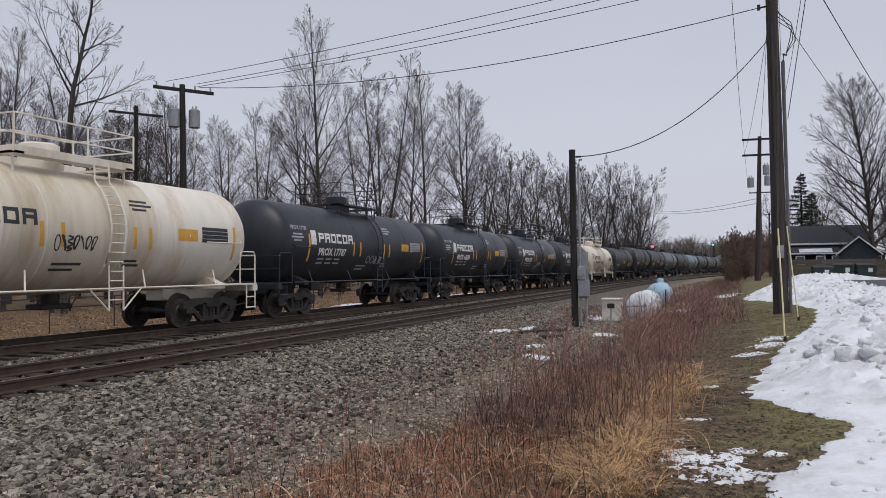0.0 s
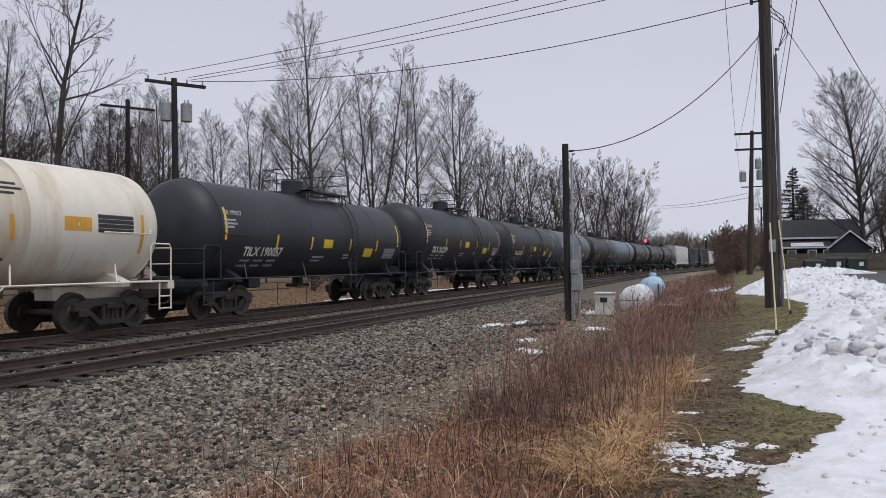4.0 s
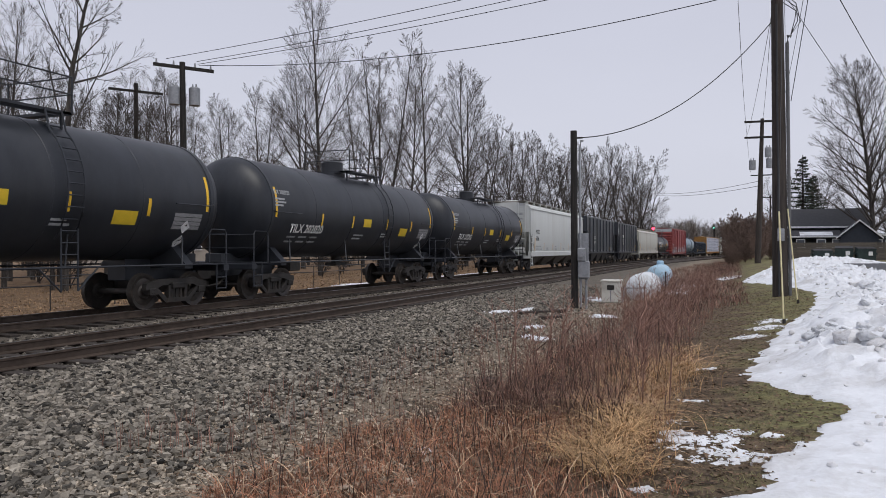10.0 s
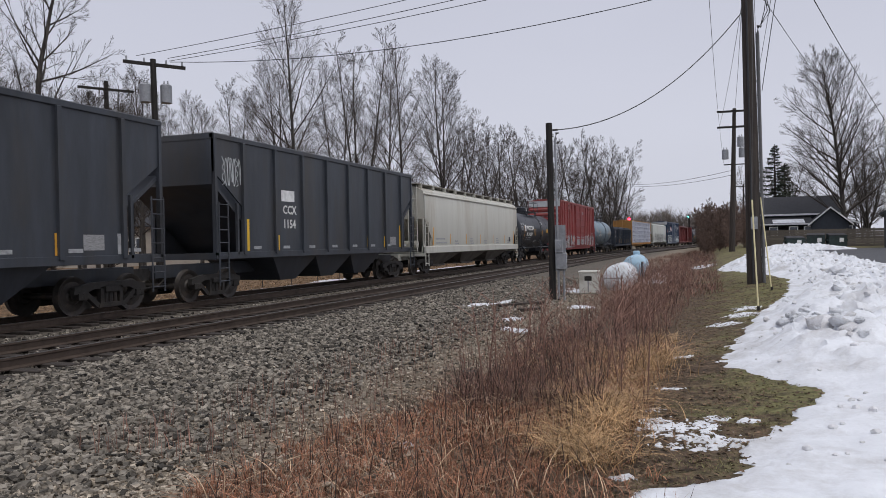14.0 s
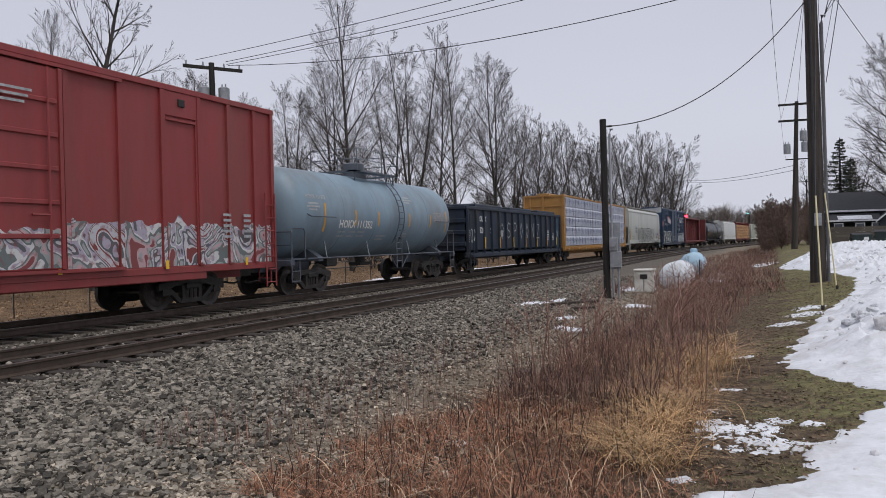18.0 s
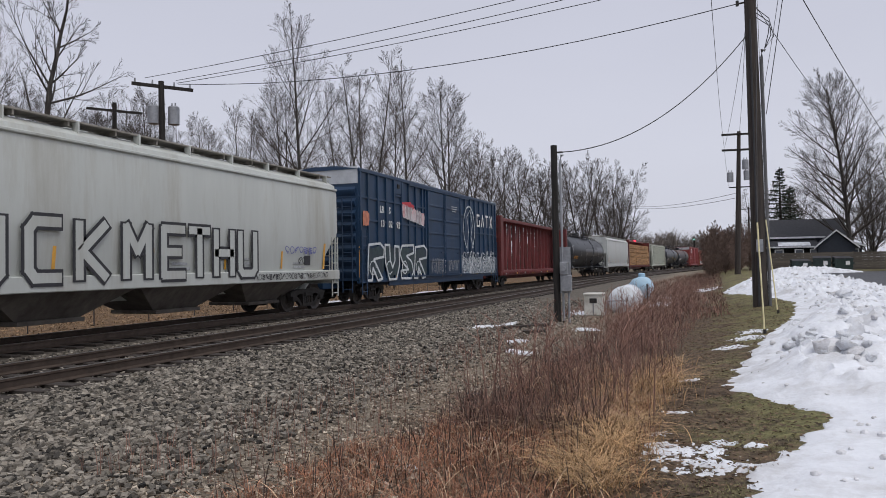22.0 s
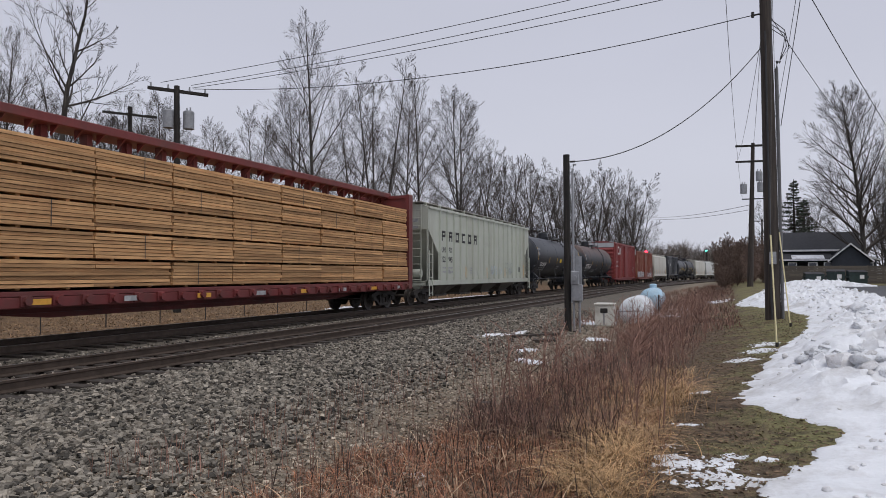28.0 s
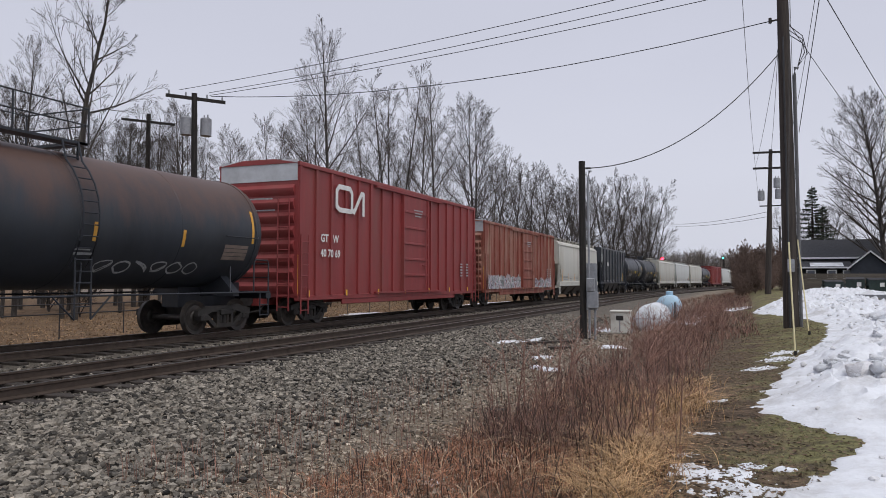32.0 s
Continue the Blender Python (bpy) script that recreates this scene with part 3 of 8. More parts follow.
    for z in (pz + 0.42, hz):
        g.tube([(-0.98, p0, z), (0.98, p0, z), (0.98, p1, z), (-0.98, p1, z), (-0.98, p0, z)], 0.019, 6)
    for x, y in ((-0.98, p0), (0.98, p0), (0.98, p1), (-0.98, p1), (0.98, c + 0.35), (-0.98, c + 0.35)):
        g.tube([(x, y, pz), (x, y, hz)], 0.022, 6)
    part("platform_railing", g, trim, car)
    g = Geo()
    ly = c + 0.5 if frame_style == 0 else c + 1.5
    for yy in (ly, ly + 0.42):
        pts = [(1.00, yy, pz)]
        for i in range(9):
            an = radians(42 + i * 11)
            pts.append(((R + 0.12) * math.sin(an), yy, zc + (R + 0.12) * math.cos(an)))
        pts += [(1.46, yy, zc - R * 0.55), (1.47, yy, 0.62)]
        g.tube(pts, 0.022, 6)
    for i in range(15):
        z = pz - 0.1 - i * (pz - 0.75) / 15
        x = (math.sqrt(max((R + 0.12) ** 2 - (z - zc) ** 2, 0)) if z > zc else 1.47 if z < zc - 0.6 else R + 0.1)
        g.tube([(max(x, 0.98), ly, z), (max(x, 0.98), ly + 0.42, z)], 0.016, 6)
    part("ladder", g, trim, car)
    g = Geo()
    g.tube([(0, c + 0.2, zc - R + 0.05), (0, c + 0.2, zc - R - 0.28)], 0.20, 12).box(-0.25, 0.25, c - 0.2, c + 0.6, zc - R - 0.34, zc - R - 0.22, 0.02)
    part("outlet_valve", g, IRON, car)
    part("brake_cylinder", Geo().tube([(-0.7, inset + 1.5, 0.95), (-0.7, inset + 2.3, 0.95)], 0.2, 10), IRON, car)
    part("brake_valve", Geo().box(0.3, 0.8, inset + 1.3, inset + 1.9, 0.8, 1.1, 0.03), IRON, car)
    running_gear(car, L_, inset)
    # markings
    if logo:
        m, y0, z0, w, h = logo
        decal(y0 - h * 1.5, y0 - h * 0.5, z0 - h * 0.25, z0 + h * 1.2, 0, m, car, "emblem", bend)
        for k in range(6):
            ya = y0 + w * k / 6
            yb = ya + w / 6 * 0.82
            t_ = h * 0.24
            gq = Geo()
            bars = [(ya, yb, z0 + h - t_, z0 + h), (ya, ya + t_, z0, z0 + h)]
            if k in (0, 1, 2, 4, 5):
                bars.append((yb - t_, yb, z0 + (0 if k in (2, 4) else h * 0.45), z0 + h))
            bars.append((ya, yb, z0 + (0 if k in (2, 3, 4) else h * 0.38), z0 + (0 if k in (2, 3, 4) else h * 0.38) + t_))
            if k in (1, 5):
                bars.append((yb - t_ * 1.1, yb, z0, z0 + h * 0.4))
            for q0, q1, s0, s1 in bars:
                o = len(gq.v)
                for i in range(3):
                    z = s0 + (s1 - s0) * i / 2
                    xx = math.sqrt(R * R - (z - zc) ** 2) + 0.006
                    gq.v += [(xx, q0, z), (xx, q1, z)]
                gq.f += [(o, o + 1, o + 3, o + 2), (o + 2, o + 3, o + 5, o + 4)]
            part("brand_mark", gq, m, car)
    for text, size, m, y, z in marks:
        writing(text, size, m, (y, z), car, "reporting_mark", bend)
        w = size * 0.66 * len(text)
        for k in range(2):
            for q in range(3):
                decal(y + w * (0.02 + 0.34 * q), y + w * (0.26 + 0.34 * q), z - size * (0.62 + 0.55 * k), z - size * (0.42 + 0.55 * k), 0, T_GREY, car, "small_print", bend)
    if stripes:
        for y in ([L_ * u for u in (0.277, 0.418, 0.605, 0.756)] if jacket else stripe_at or [5.41, 5.92, 7.93, 8.41]):
            tall = 0.46 if not jacket else 0.36
            decal(y, y + 0.10, zc + (-0.5 if jacket else -0.40), zc + (-0.5 if jacket else -0.40) + tall + 0.06, 0, stripes, car, "reflector_stripe", bend, 0.0 if jacket else -0.04)
        for y in ((a + depth + 0.16, b - depth - 0.28) if jacket else (2.31, L_ - 1.66)):
            decal(y, y + 0.10, zc - (0.30 if jacket else 0.62), zc + (0.62 if jacket else 0.30), 0, stripes, car, "reflector_stripe", bend)
    if yellow:
        decal(L_ * 0.69 if jacket else L_ - 3.85, (L_ * 0.69 if jacket else L_ - 3.85) + 0.72, zc - (0.72 if jacket else 0.14), zc - (0.40 if jacket else -0.16), 0, T_PANEL if yellow is True else yellow, car, "marking_panel", bend)
    for k in range(4):
        decal(L_ - (2.75 if jacket else 2.95), L_ - (1.75 if jacket else 1.9), zc - (0.78 if jacket else 0.16) + 0.105 * k, zc - (0.69 if jacket else 0.07) + 0.105 * k, 0, data, car, "data_panel", bend)
    for k in range(placards):
        y, z = L_ - 2.28 + 0.03 * k, zc - R * (0.46 + 0.24 * k)
        gq = Geo()
        for dy, dz in ((0, -0.17), (0.17, 0), (0, 0.17), (-0.17, 0)):
            gq.v.append((math.sqrt(R * R - (z + dz - zc) ** 2) + 0.02, y + dy, z + dz))
        gq.f = [(0, 1, 2, 3)]
        pl = part("placard", gq, T_PLAC, car)
        part("placard_symbol", Geo().add([(v[0] + 0.004, y + (v[1] - y) * 0.34, z + (v[2] - z) * 0.34 + 0.02) for v in gq.v], [(0, 1, 2, 3)]), T_BLACK, pl)
    ink = T_BLACK if paint is P_CREAM else T_GREY
    # owner's marks on the head and small stencils along the shell
    if marks and marks[0][0]:
        writing(marks[0][0], 0.13, ink, (a + depth + 0.02, zc + 0.42), car, "head_mark", bend)
    for q, (y, w, z) in enumerate(((a + depth + 0.10, 0.55, zc + 0.24), (a + depth + 0.02, 0.7, zc + 0.14), (a + depth + 0.12, 0.45, zc + 0.04), (L_ * 0.60, 0.55, zc + 0.72), (L_ * 0.60 - 0.05, 0.7, zc + 0.62), (L_ * 0.60, 0.45, zc + 0.52), (L_ * 0.44, 0.75, zc - 0.78), (L_ * 0.44, 0.6, zc - 0.90), (L_ * 0.585, 0.4, zc - 0.70), (L_ * 0.585, 0.5, zc - 0.80))):
        if jacket and 2 < q < 6:
            continue
        decal(y, y + w, z, z + 0.055, 0, ink, car, "small_print", bend)
    if jacket and yellow and marks and marks[0][0].startswith("TILX"):
        mp = decal(L_ * 0.475, L_ * 0.475 + 0.62, zc - 0.44, zc - 0.14, 0, T_PANEL, car, "marking_panel", bend)
    if paint is P_CREAM:
        # the middle courses of the shell carry the spilled grime
        n, y0, y1 = 44, L_ * 0.345, L_ * 0.655
        part("middle_course", Geo().add([((R + d) * math.sin(2 * math.pi * j / n), y, zc + (R + d) * math.cos(2 * math.pi * j / n)) for y, d in ((y0 - 0.01, -0.004), (y0, 0.004), (y1, 0.004), (y1 + 0.01, -0.004)) for j in range(n)], [(i * n + j, i * n + (j + 1) % n, (i + 1) * n + (j + 1) % n, (i + 1) * n + j) for i in range(3) for j in range(n)]), P_CREAM_DIRTY, car, "shell courses streaked with brown grime")
    # bracing under the ladder
    g = Geo()
    for yy in (ly - 0.55, ly + 0.97):
        g.tube([(1.47, yy, 1.12), (1.47, ly + (0 if yy < ly else 0.42), 0.62)], 0.02, 6)
    part("ladder_brace", g, trim, car)
    return car


def covered_hopper(L_, paint, label="", ribs=16, top=4.55, marks=(), rounded=False, logo=None, stripes=T_OCHRE, bays=4, text_m=T_BLACK, slope=True, ends=None):
    """A covered hopper: body with sloped ends, roof walk, end ladders, discharge bays."""
    car = thing("hopper_car", label, "hopper car", "cars of the freight train")
    W_ = 1.52
    sill = 1.08
    a, b = ends or ((0.72, L_ - 0.72) if rounded else (1.45, L_ - 1.25))
    # side profile in x-z
    if rounded:
        side = [(1.46, sill), (1.54, sill + 0.4), (1.58, sill + 1.4), (1.56, top - 0.55), (1.47, top - 0.24), (1.10, top - 0.04), (0.5, top + 0.04)]
    else:
        side = [(W_, sill), (W_, sill + 1.2), (W_, top - 0.35), (W_, top - 0.12), (1.15, top + 0.02), (0.5, top + 0.07)]
    prof = side + [(-x, z) for x, z in side[::-1]]
    # stations along the car: the side sheets are cut back at the slope ends
    g = Geo()
    n = len(prof)
    cut = 1.0 if rounded else 1.38
    zhi, zlo = (2.75, 1.80) if rounded else (3.55, 2.42)
    # the tank of the hopper slopes in deep behind the cut-away side sheets
    st = [(a + 0.06, zhi), (a + cut + 1.5, sill), (b - cut - 1.5, sill), (b - 0.06, zhi)]
    for y, zmin in st:
        for x, z in prof:
            g.v.append((x * 0.995, y, max(z, zmin)))
    k = len(prof)
    for i in range(len(st) - 1):
        for j in range(k):
            g.f.append((i * k + j, (i + 1) * k + j, (i + 1) * k + (j + 1) % k, i * k + (j + 1) % k))
    g.f.append(tuple(range(k)))
    g.f.append(tuple(range(3 * k + k - 1, 3 * k - 1, -1)))
    part("body", g, paint, car)
    h_ = len(side)
    for s in (-1, 1):
        g = Geo()
        cuts = [(a + 0.05, zhi), (a + cut, zlo), (a + cut + 0.004, sill), (b - cut - 0.004, sill), (b - cut, zlo), (b - 0.05, zhi)]
        for off in (0.008, -0.03):
            for y, zmin in cuts:
                g.v += [(s * (x + off), y, max(z, zmin)) for x, z in side[:-1]]
        w_ = h_ - 1
        for q in range(2):
            o = q * len(cuts) * w_
            for i in range(len(cuts) - 1):
                for j in range(w_ - 1):
                    g.f.append((o + i * w_ + j, o + (i + 1) * w_ + j, o + (i + 1) * w_ + j + 1, o + i * w_ + j + 1))
        o = len(cuts) * w_
        for i in range(len(cuts) - 1):
            g.f.append((i * w_, o + i * w_, o + (i + 1) * w_, (i + 1) * w_))
        part("side_sheet", g, paint, car)
        part("eave_rail", Geo().box(min(s * 1.44, s * 1.60), max(s * 1.44, s * 1.60), a + 0.04, b - 0.04, top - 0.44, top - 0.36, 0.02), paint, car) if rounded else None
    # side sill, corner posts, slope sheet braces
    g = Geo()
    for s in (-1, 1):
        x = s * (W_ + 0.005 if not rounded else 1.52)
        lo_, hi_, px_ = (sill - 0.02, sill + 0.32, s * 1.64) if rounded else (sill - 0.16, sill + 0.10, x)
        g.box(min(px_, x - s * 0.12), max(px_, x - s * 0.12), a, b, lo_, hi_, 0.02)
        for y in (a, b - 0.07):
            g.box(min(x, x - s * 0.06), max(x, x - s * 0.06), y, y + 0.07, sill, zhi)
        for y in ((a + 0.62, b - 0.68) if not rounded else ()):
            g.box(min(x, x - s * 0.05), max(x, x - s * 0.05), y, y + 0.05, sill, zhi - 0.5)
            g.tube([(x - s * 0.03, a, 2.4), (x - s * 0.03, a + 0.66, 2.4)], 0.022, 6) if y < 5 else None
    g.box(-0.25, 0.25, 0.5, L_ - 0.5, 0.72, 1.05)
    for y in (a, b - 0.2):
        g.box(-W_, W_, y, y + 0.2, sill - 0.16, sill + 0.04, 0.01)
        g.box(-W_ + 0.1, W_ - 0.1, y - 0.2 if y > a else y, y + 0.2 if y > a else y + 0.4, sill - 0.02, sill + 0.03)
    part("side_sill", g, paint, car)
    if ribs:
        for i in range(ribs):
            y = a + cut + 0.05 + (b - a - 2 * cut - 0.1) * i / (ribs - 1)
            part("rib", Geo().box(W_, W_ + 0.10, y - 0.035, y + 0.035, sill + 0.1, top - 0.15), paint, car)
            if i in (0, ribs - 1):
                part("rib", Geo().box(-W_ - 0.055, -W_, y - 0.035, y + 0.035, sill + 0.1, top - 0.15), paint, car)
        part("top_chord", Geo().box(W_ - 0.02, W_ + 0.07, a + 0.06, b - 0.06, top - 0.2, top - 0.08, 0.01), paint, car)
    # ladders at the ends
    for y, s in ((a + 0.02, 1), (b - 0.46, -1)):
        g = Geo()
        rung_ladder(g, W_ + 0.07, y, 0.45, sill + 1.5, 0.42)
        part("ladder", g, paint, car)
        g = Geo()
        rung_ladder(g, 0.75, a - 0.06 if s > 0 else b + 0.06, sill, top, 0.45, along="x")
        part("end_ladder", g, paint, car)
    # roof walk and hatches
    g = Geo()
    for s in (-1, 1):
        g.box(min(s * 0.65, s * 1.28), max(s * 0.65, s * 1.28), a - 0.1, b + 0.1, top + 0.09, top + 0.13)
    for i in range(14):
        y = a + (b - a) * (i + 0.5) / 14
        g.box(-1.25, 1.25, y - 0.025, y + 0.025, top - 0.02, top + 0.15)
    part("roof_walk", g, WALKWAY, car, "dusty grating walkway along the roof")
    for i in range(11):
        y = a + 0.3 + (b - a - 0.6) * i / 10
        part("walkway_bracket", Geo().box(1.15, 1.33, y - 0.025, y + 0.025, top - 0.2, top + 0.12), paint, car)
    for i in range(bays * 2):
        y = a + 1.2 + (b - a - 2.4) * i / (bays * 2 - 1)
        part("hatch", Geo().box(-0.42, 0.42, y - 0.55, y + 0.55, top + 0.02, top + 0.22, 0.04), paint, car)
    # discharge bays
    for i in range(bays):
        y = a + cut + 0.4 + (b - a - 2 * cut - 0.8) * (i + 0.5) / bays
        w = (b - a - 2 * cut) / bays * 0.46
        g = Geo()
        g.add([(x * q, y + e * ww, z) for z, q, ww in ((sill - 0.02, 1.25, w), (0.42, 0.62, w * 0.42)) for x, e in ((-1, -1), (1, -1), (1, 1), (-1, 1))],
              [(0, 1, 5, 4), (1, 2, 6, 5), (2, 3, 7, 6), (3, 0, 4, 7), (7, 6, 5, 4), (0, 3, 2, 1)])
        g.box(-0.75, 0.75, y - w * 0.45, y + w * 0.45, 0.34, 0.44, 0.01)
        part("discharge_bay", g, BAYGRIME, car)
    # brake gear on the end platform
    g = Geo().tube([(0.3, a + 0.45, 1.5), (1.0, a + 0.45, 1.5)], 0.2, 10).box(-0.9, -0.3, a + 0.3, a + 0.6, 1.2, 1.6, 0.03).box(-0.2, 0.2, a + 0.1, a + 0.5, 1.5, 2.0, 0.02)
    part("brake_gear", g, paint, car)
    running_gear(car, L_, 2.0)
    X = (W_ + 0.008) if not rounded else None
    def sx(z):
        if not rounded:
            return W_ + 0.008
        for (xa, za), (xb, zb) in zip(side, side[1:]):
            if za <= z <= zb:
                return xa + (xb - xa) * (z - za) / (zb - za) + 0.012
        return 1.6
    if logo:
        m, y0, z0, step, h = logo
        for k in range(6):
            ya, yb, t_ = y0 + step * k, y0 + step * k + h * 0.95, h * 0.24
            gq = Geo()
            bars = [(ya, yb, z0 + h - t_, z0 + h), (ya, ya + t_, z0, z0 + h)]
            if k != 3:
                bars.append((yb - t_, yb, z0 + (0 if k in (2, 4) else h * 0.45), z0 + h))
            low = 0 if k in (2, 3, 4) else h * 0.38
            bars.append((ya, yb, z0 + low, z0 + low + t_))
            if k in (1, 5):
                bars.append((yb - t_, yb, z0, z0 + h * 0.4))
            for q0, q1, s0, s1 in bars:
                gq.add([(sx(z0) + 0.004, q0, s0), (sx(z0) + 0.004, q1, s0), (sx(z0) + 0.004, q1, s1), (sx(z0) + 0.004, q0, s1)], [(0, 1, 2, 3)])
            part("brand_mark", gq, m, car)
    for text, size, m, y, z in marks:
        writing(text, size, m, (y, z, sx(z + size / 2) + 0.003), car, "reporting_mark")
    for k in range(5):
        y = (4.45 + 2.77 * k) * L_ / 19.87 if rounded else a + cut + 0.2 + (b - a - 2 * cut) * k / 4.3
        decal(y, y + 0.09, sill + (0.40 if rounded else 0.16), sill + (0.95 if rounded else 0.75), sx(sill + 0.7) + 0.01, stripes, car, "reflector_stripe", None, 0.05 if rounded else 0.0)
        for q in range(2 + k % 2):
            decal(y + 0.75, y + 1.45 - 0.1 * q, sill + 0.40 + 0.13 * q, sill + 0.47 + 0.13 * q, sx(sill + 0.7) + 0.008, T_GREY, car, "small_print")
    for y, d in ((a + cut + 0.03, 0.12), (b - cut - 0.15, 0.12)):
        decal(y, y + 0.13, sill + (0.36 if rounded else 0.12), sill + (1.25 if rounded else 1.0), sx(sill + 0.9) + 0.012, stripes, car, "reflector_stripe", None, d if rounded else 0)
    for q in range(2):
        decal(a + cut + 0.5, a + cut + 2.2 - 0.3 * q, sill + 0.45 + 0.2 * q, sill + 0.53 + 0.2 * q, sx(sill + 0.7) + 0.008, T_GREY, car, "small_print")
    decal(b - cut - 1.35, b - cut - 0.95, sill + 0.5, sill + 0.82, sx(sill + 0.7) + 0.008, T_BLACK, car, "data_panel")
    for q in range(2):
        g = Geo()
        g.add([(xx, a + 0.052, zz) for xx, zz in ((0.2, 3.9 - 0.3 * q), (1.0, 3.9 - 0.3 * q), (1.0, 4.06 - 0.3 * q), (0.2, 4.06 - 0.3 * q))], [(0, 1, 2, 3)])
        part("end_print", g, T_GREY, car)
    return car


def open_hopper(L_, paint, label="", marks=(), panel=False, stripes=T_OCHRE, top=4.62):
    """A coal hopper: ribbed sides, sloped ends under an open top, dark inside."""
    car = thing("hopper_car", label, "hopper car", "cars of the freight train")
    W_, sill = 1.50, 1.30
    a, b = 1.38, L_ - 0.75
    cut = 2.6
    cs = 1.30
    g = Geo()
    for s in (-1, 1):
        x0, x1 = s * W_, s * (W_ - 0.05)
        out = [(a + cs, sill), (b - cs, sill), (b - cs, 2.72), (b, 3.65), (b, top), (a, top), (a, 3.65), (a + cs, 2.72)]
        part("side_sheet", Geo().prism(out, "x", min(x0, x1), max(x0, x1)), paint, car)
    for y, d in ((a, 1), (b, -1)):
        part("end_sheet", Geo().prism([(y, sill + 2.0), (y, top), (y + d * 0.06, top), (y + d * 0.06, sill + 2.05)][::d], "x", -W_ + 0.05, W_ - 0.05), paint, car)
        part("slope_sheet", Geo().prism([(y, sill + 2.0), (y + d * cut, sill), (y + d * (cut + 0.08), sill + 0.04), (y + d * 0.06, sill + 2.06)][::-d], "x", -W_ + 0.05, W_ - 0.05), paint, car)
    part("floor_sheet", Geo().box(-W_ + 0.05, W_ - 0.05, a + cut - 0.3, b - cut + 0.3, sill, sill + 0.06), paint, car)
    g = Geo()
    for s in (-1, 1):
        x = s * (W_ + 0.04)
        g.box(min(x, x - s * 0.16), max(x, x - s * 0.16), a - 0.02, b + 0.02, top - 0.04, top + 0.12, 0.02)
        g.box(min(x, x - s * 0.10), max(x, x - s * 0.10), a, b, sill - 0.12, sill + 0.08, 0.01)
        for y in (a, b - 0.10):
            g.box(min(x, x - s * 0.12), max(x, x - s * 0.12), y, y + 0.10, sill, top)
        for y in (a + 1.0, b - 1.1):
            g.box(min(x, x - s * 0.08), max(x, x - s * 0.08), y, y + 0.08, sill, sill + 1.5)
    for y in (a - 0.02, b - 0.10):
        g.box(-W_, W_, y, y + 0.12, top - 0.04, top + 0.12)
        g.box(-W_, W_, y, y + 0.2, sill - 0.12, sill + 0.06)
    g.box(-0.25, 0.25, 0.4, L_ - 0.4, 0.7, 1.05)
    part("top_frame", g, paint, car)
    n = 8
    for i in range(n):
        y = a + cs + 0.03 + (b - a - 2 * cs - 0.06) * i / (n - 1)
        lo = sill
        for s in (-1, 1):
            part("rib", Geo().box(min(s * W_, s * (W_ + 0.09)), max(s * W_, s * (W_ + 0.09)), y - 0.06, y + 0.06, lo, top - 0.03, 0.012), paint, car)
    for i in range(3):
        y = a + cut + 0.6 + (b - a - 2 * cut - 1.2) * (i + 0.5) / 3
        w = (b - a - 2 * cut) / 3 * 0.50
        g = Geo().add([(x * q, y + e * ww, z) for z, q, ww in ((sill + 0.02, 1.38, w), (0.40, 1.0, w * 0.30)) for x, e in ((-1, -1), (1, -1), (1, 1), (-1, 1))],
                      [(0, 1, 5, 4), (1, 2, 6, 5), (2, 3, 7, 6), (3, 0, 4, 7), (7, 6, 5, 4), (0, 3, 2, 1)])
        part("discharge_bay", g, paint, car)
    for y in (a + 0.05, b - 0.47):
        g = Geo()
        rung_ladder(g, W_ + 0.10, y, 0.45, sill + 1.5, 0.42)
        part("ladder", g, paint, car)
    running_gear(car, L_, 2.0)
    for text, size, m, y, z in marks:
        yy = a + cs + (b - a - 2 * cs) * y / (n - 1) + 0.50
        writing(text, size, m, (yy, z, W_ + 0.008), car, "reporting_mark")
    if panel:
        decal(a + cs + (b - a - 2 * cs) / 7 + 0.42, a + cs + (b - a - 2 * cs) / 7 + 1.22, 2.98, 3.34, W_ + 0.006, T_PLAC, car, "white_patch")
        scrawl(car, a + 0.35, a + 1.25, 3.25, 4.15, W_ + 0.006, G_WHITE, 44, None, 7, 0.028)
    for k in range(8):
        y = a + cs + 0.2 + (b - a - 2 * cs - 0.4) * k / 7
        decal(y, y + 0.13, sill + 0.10, sill + (1.05 if panel and k in (0, 7) else 0.58), W_ + 0.006, T_YELLOW if panel else stripes if k % 3 == 0 else T_GREY, car, "reflector_stripe")
        decal(y + 0.35, y + 0.75, sill + 0.15, sill + 0.24, W_ + 0.006, T_GREY, car, "small_print")
    decal(b - cs - 1.2, b - cs - 0.6, sill + 0.2, sill + 0.55, W_ + 0.006, T_DATA, car, "data_panel")
    return car


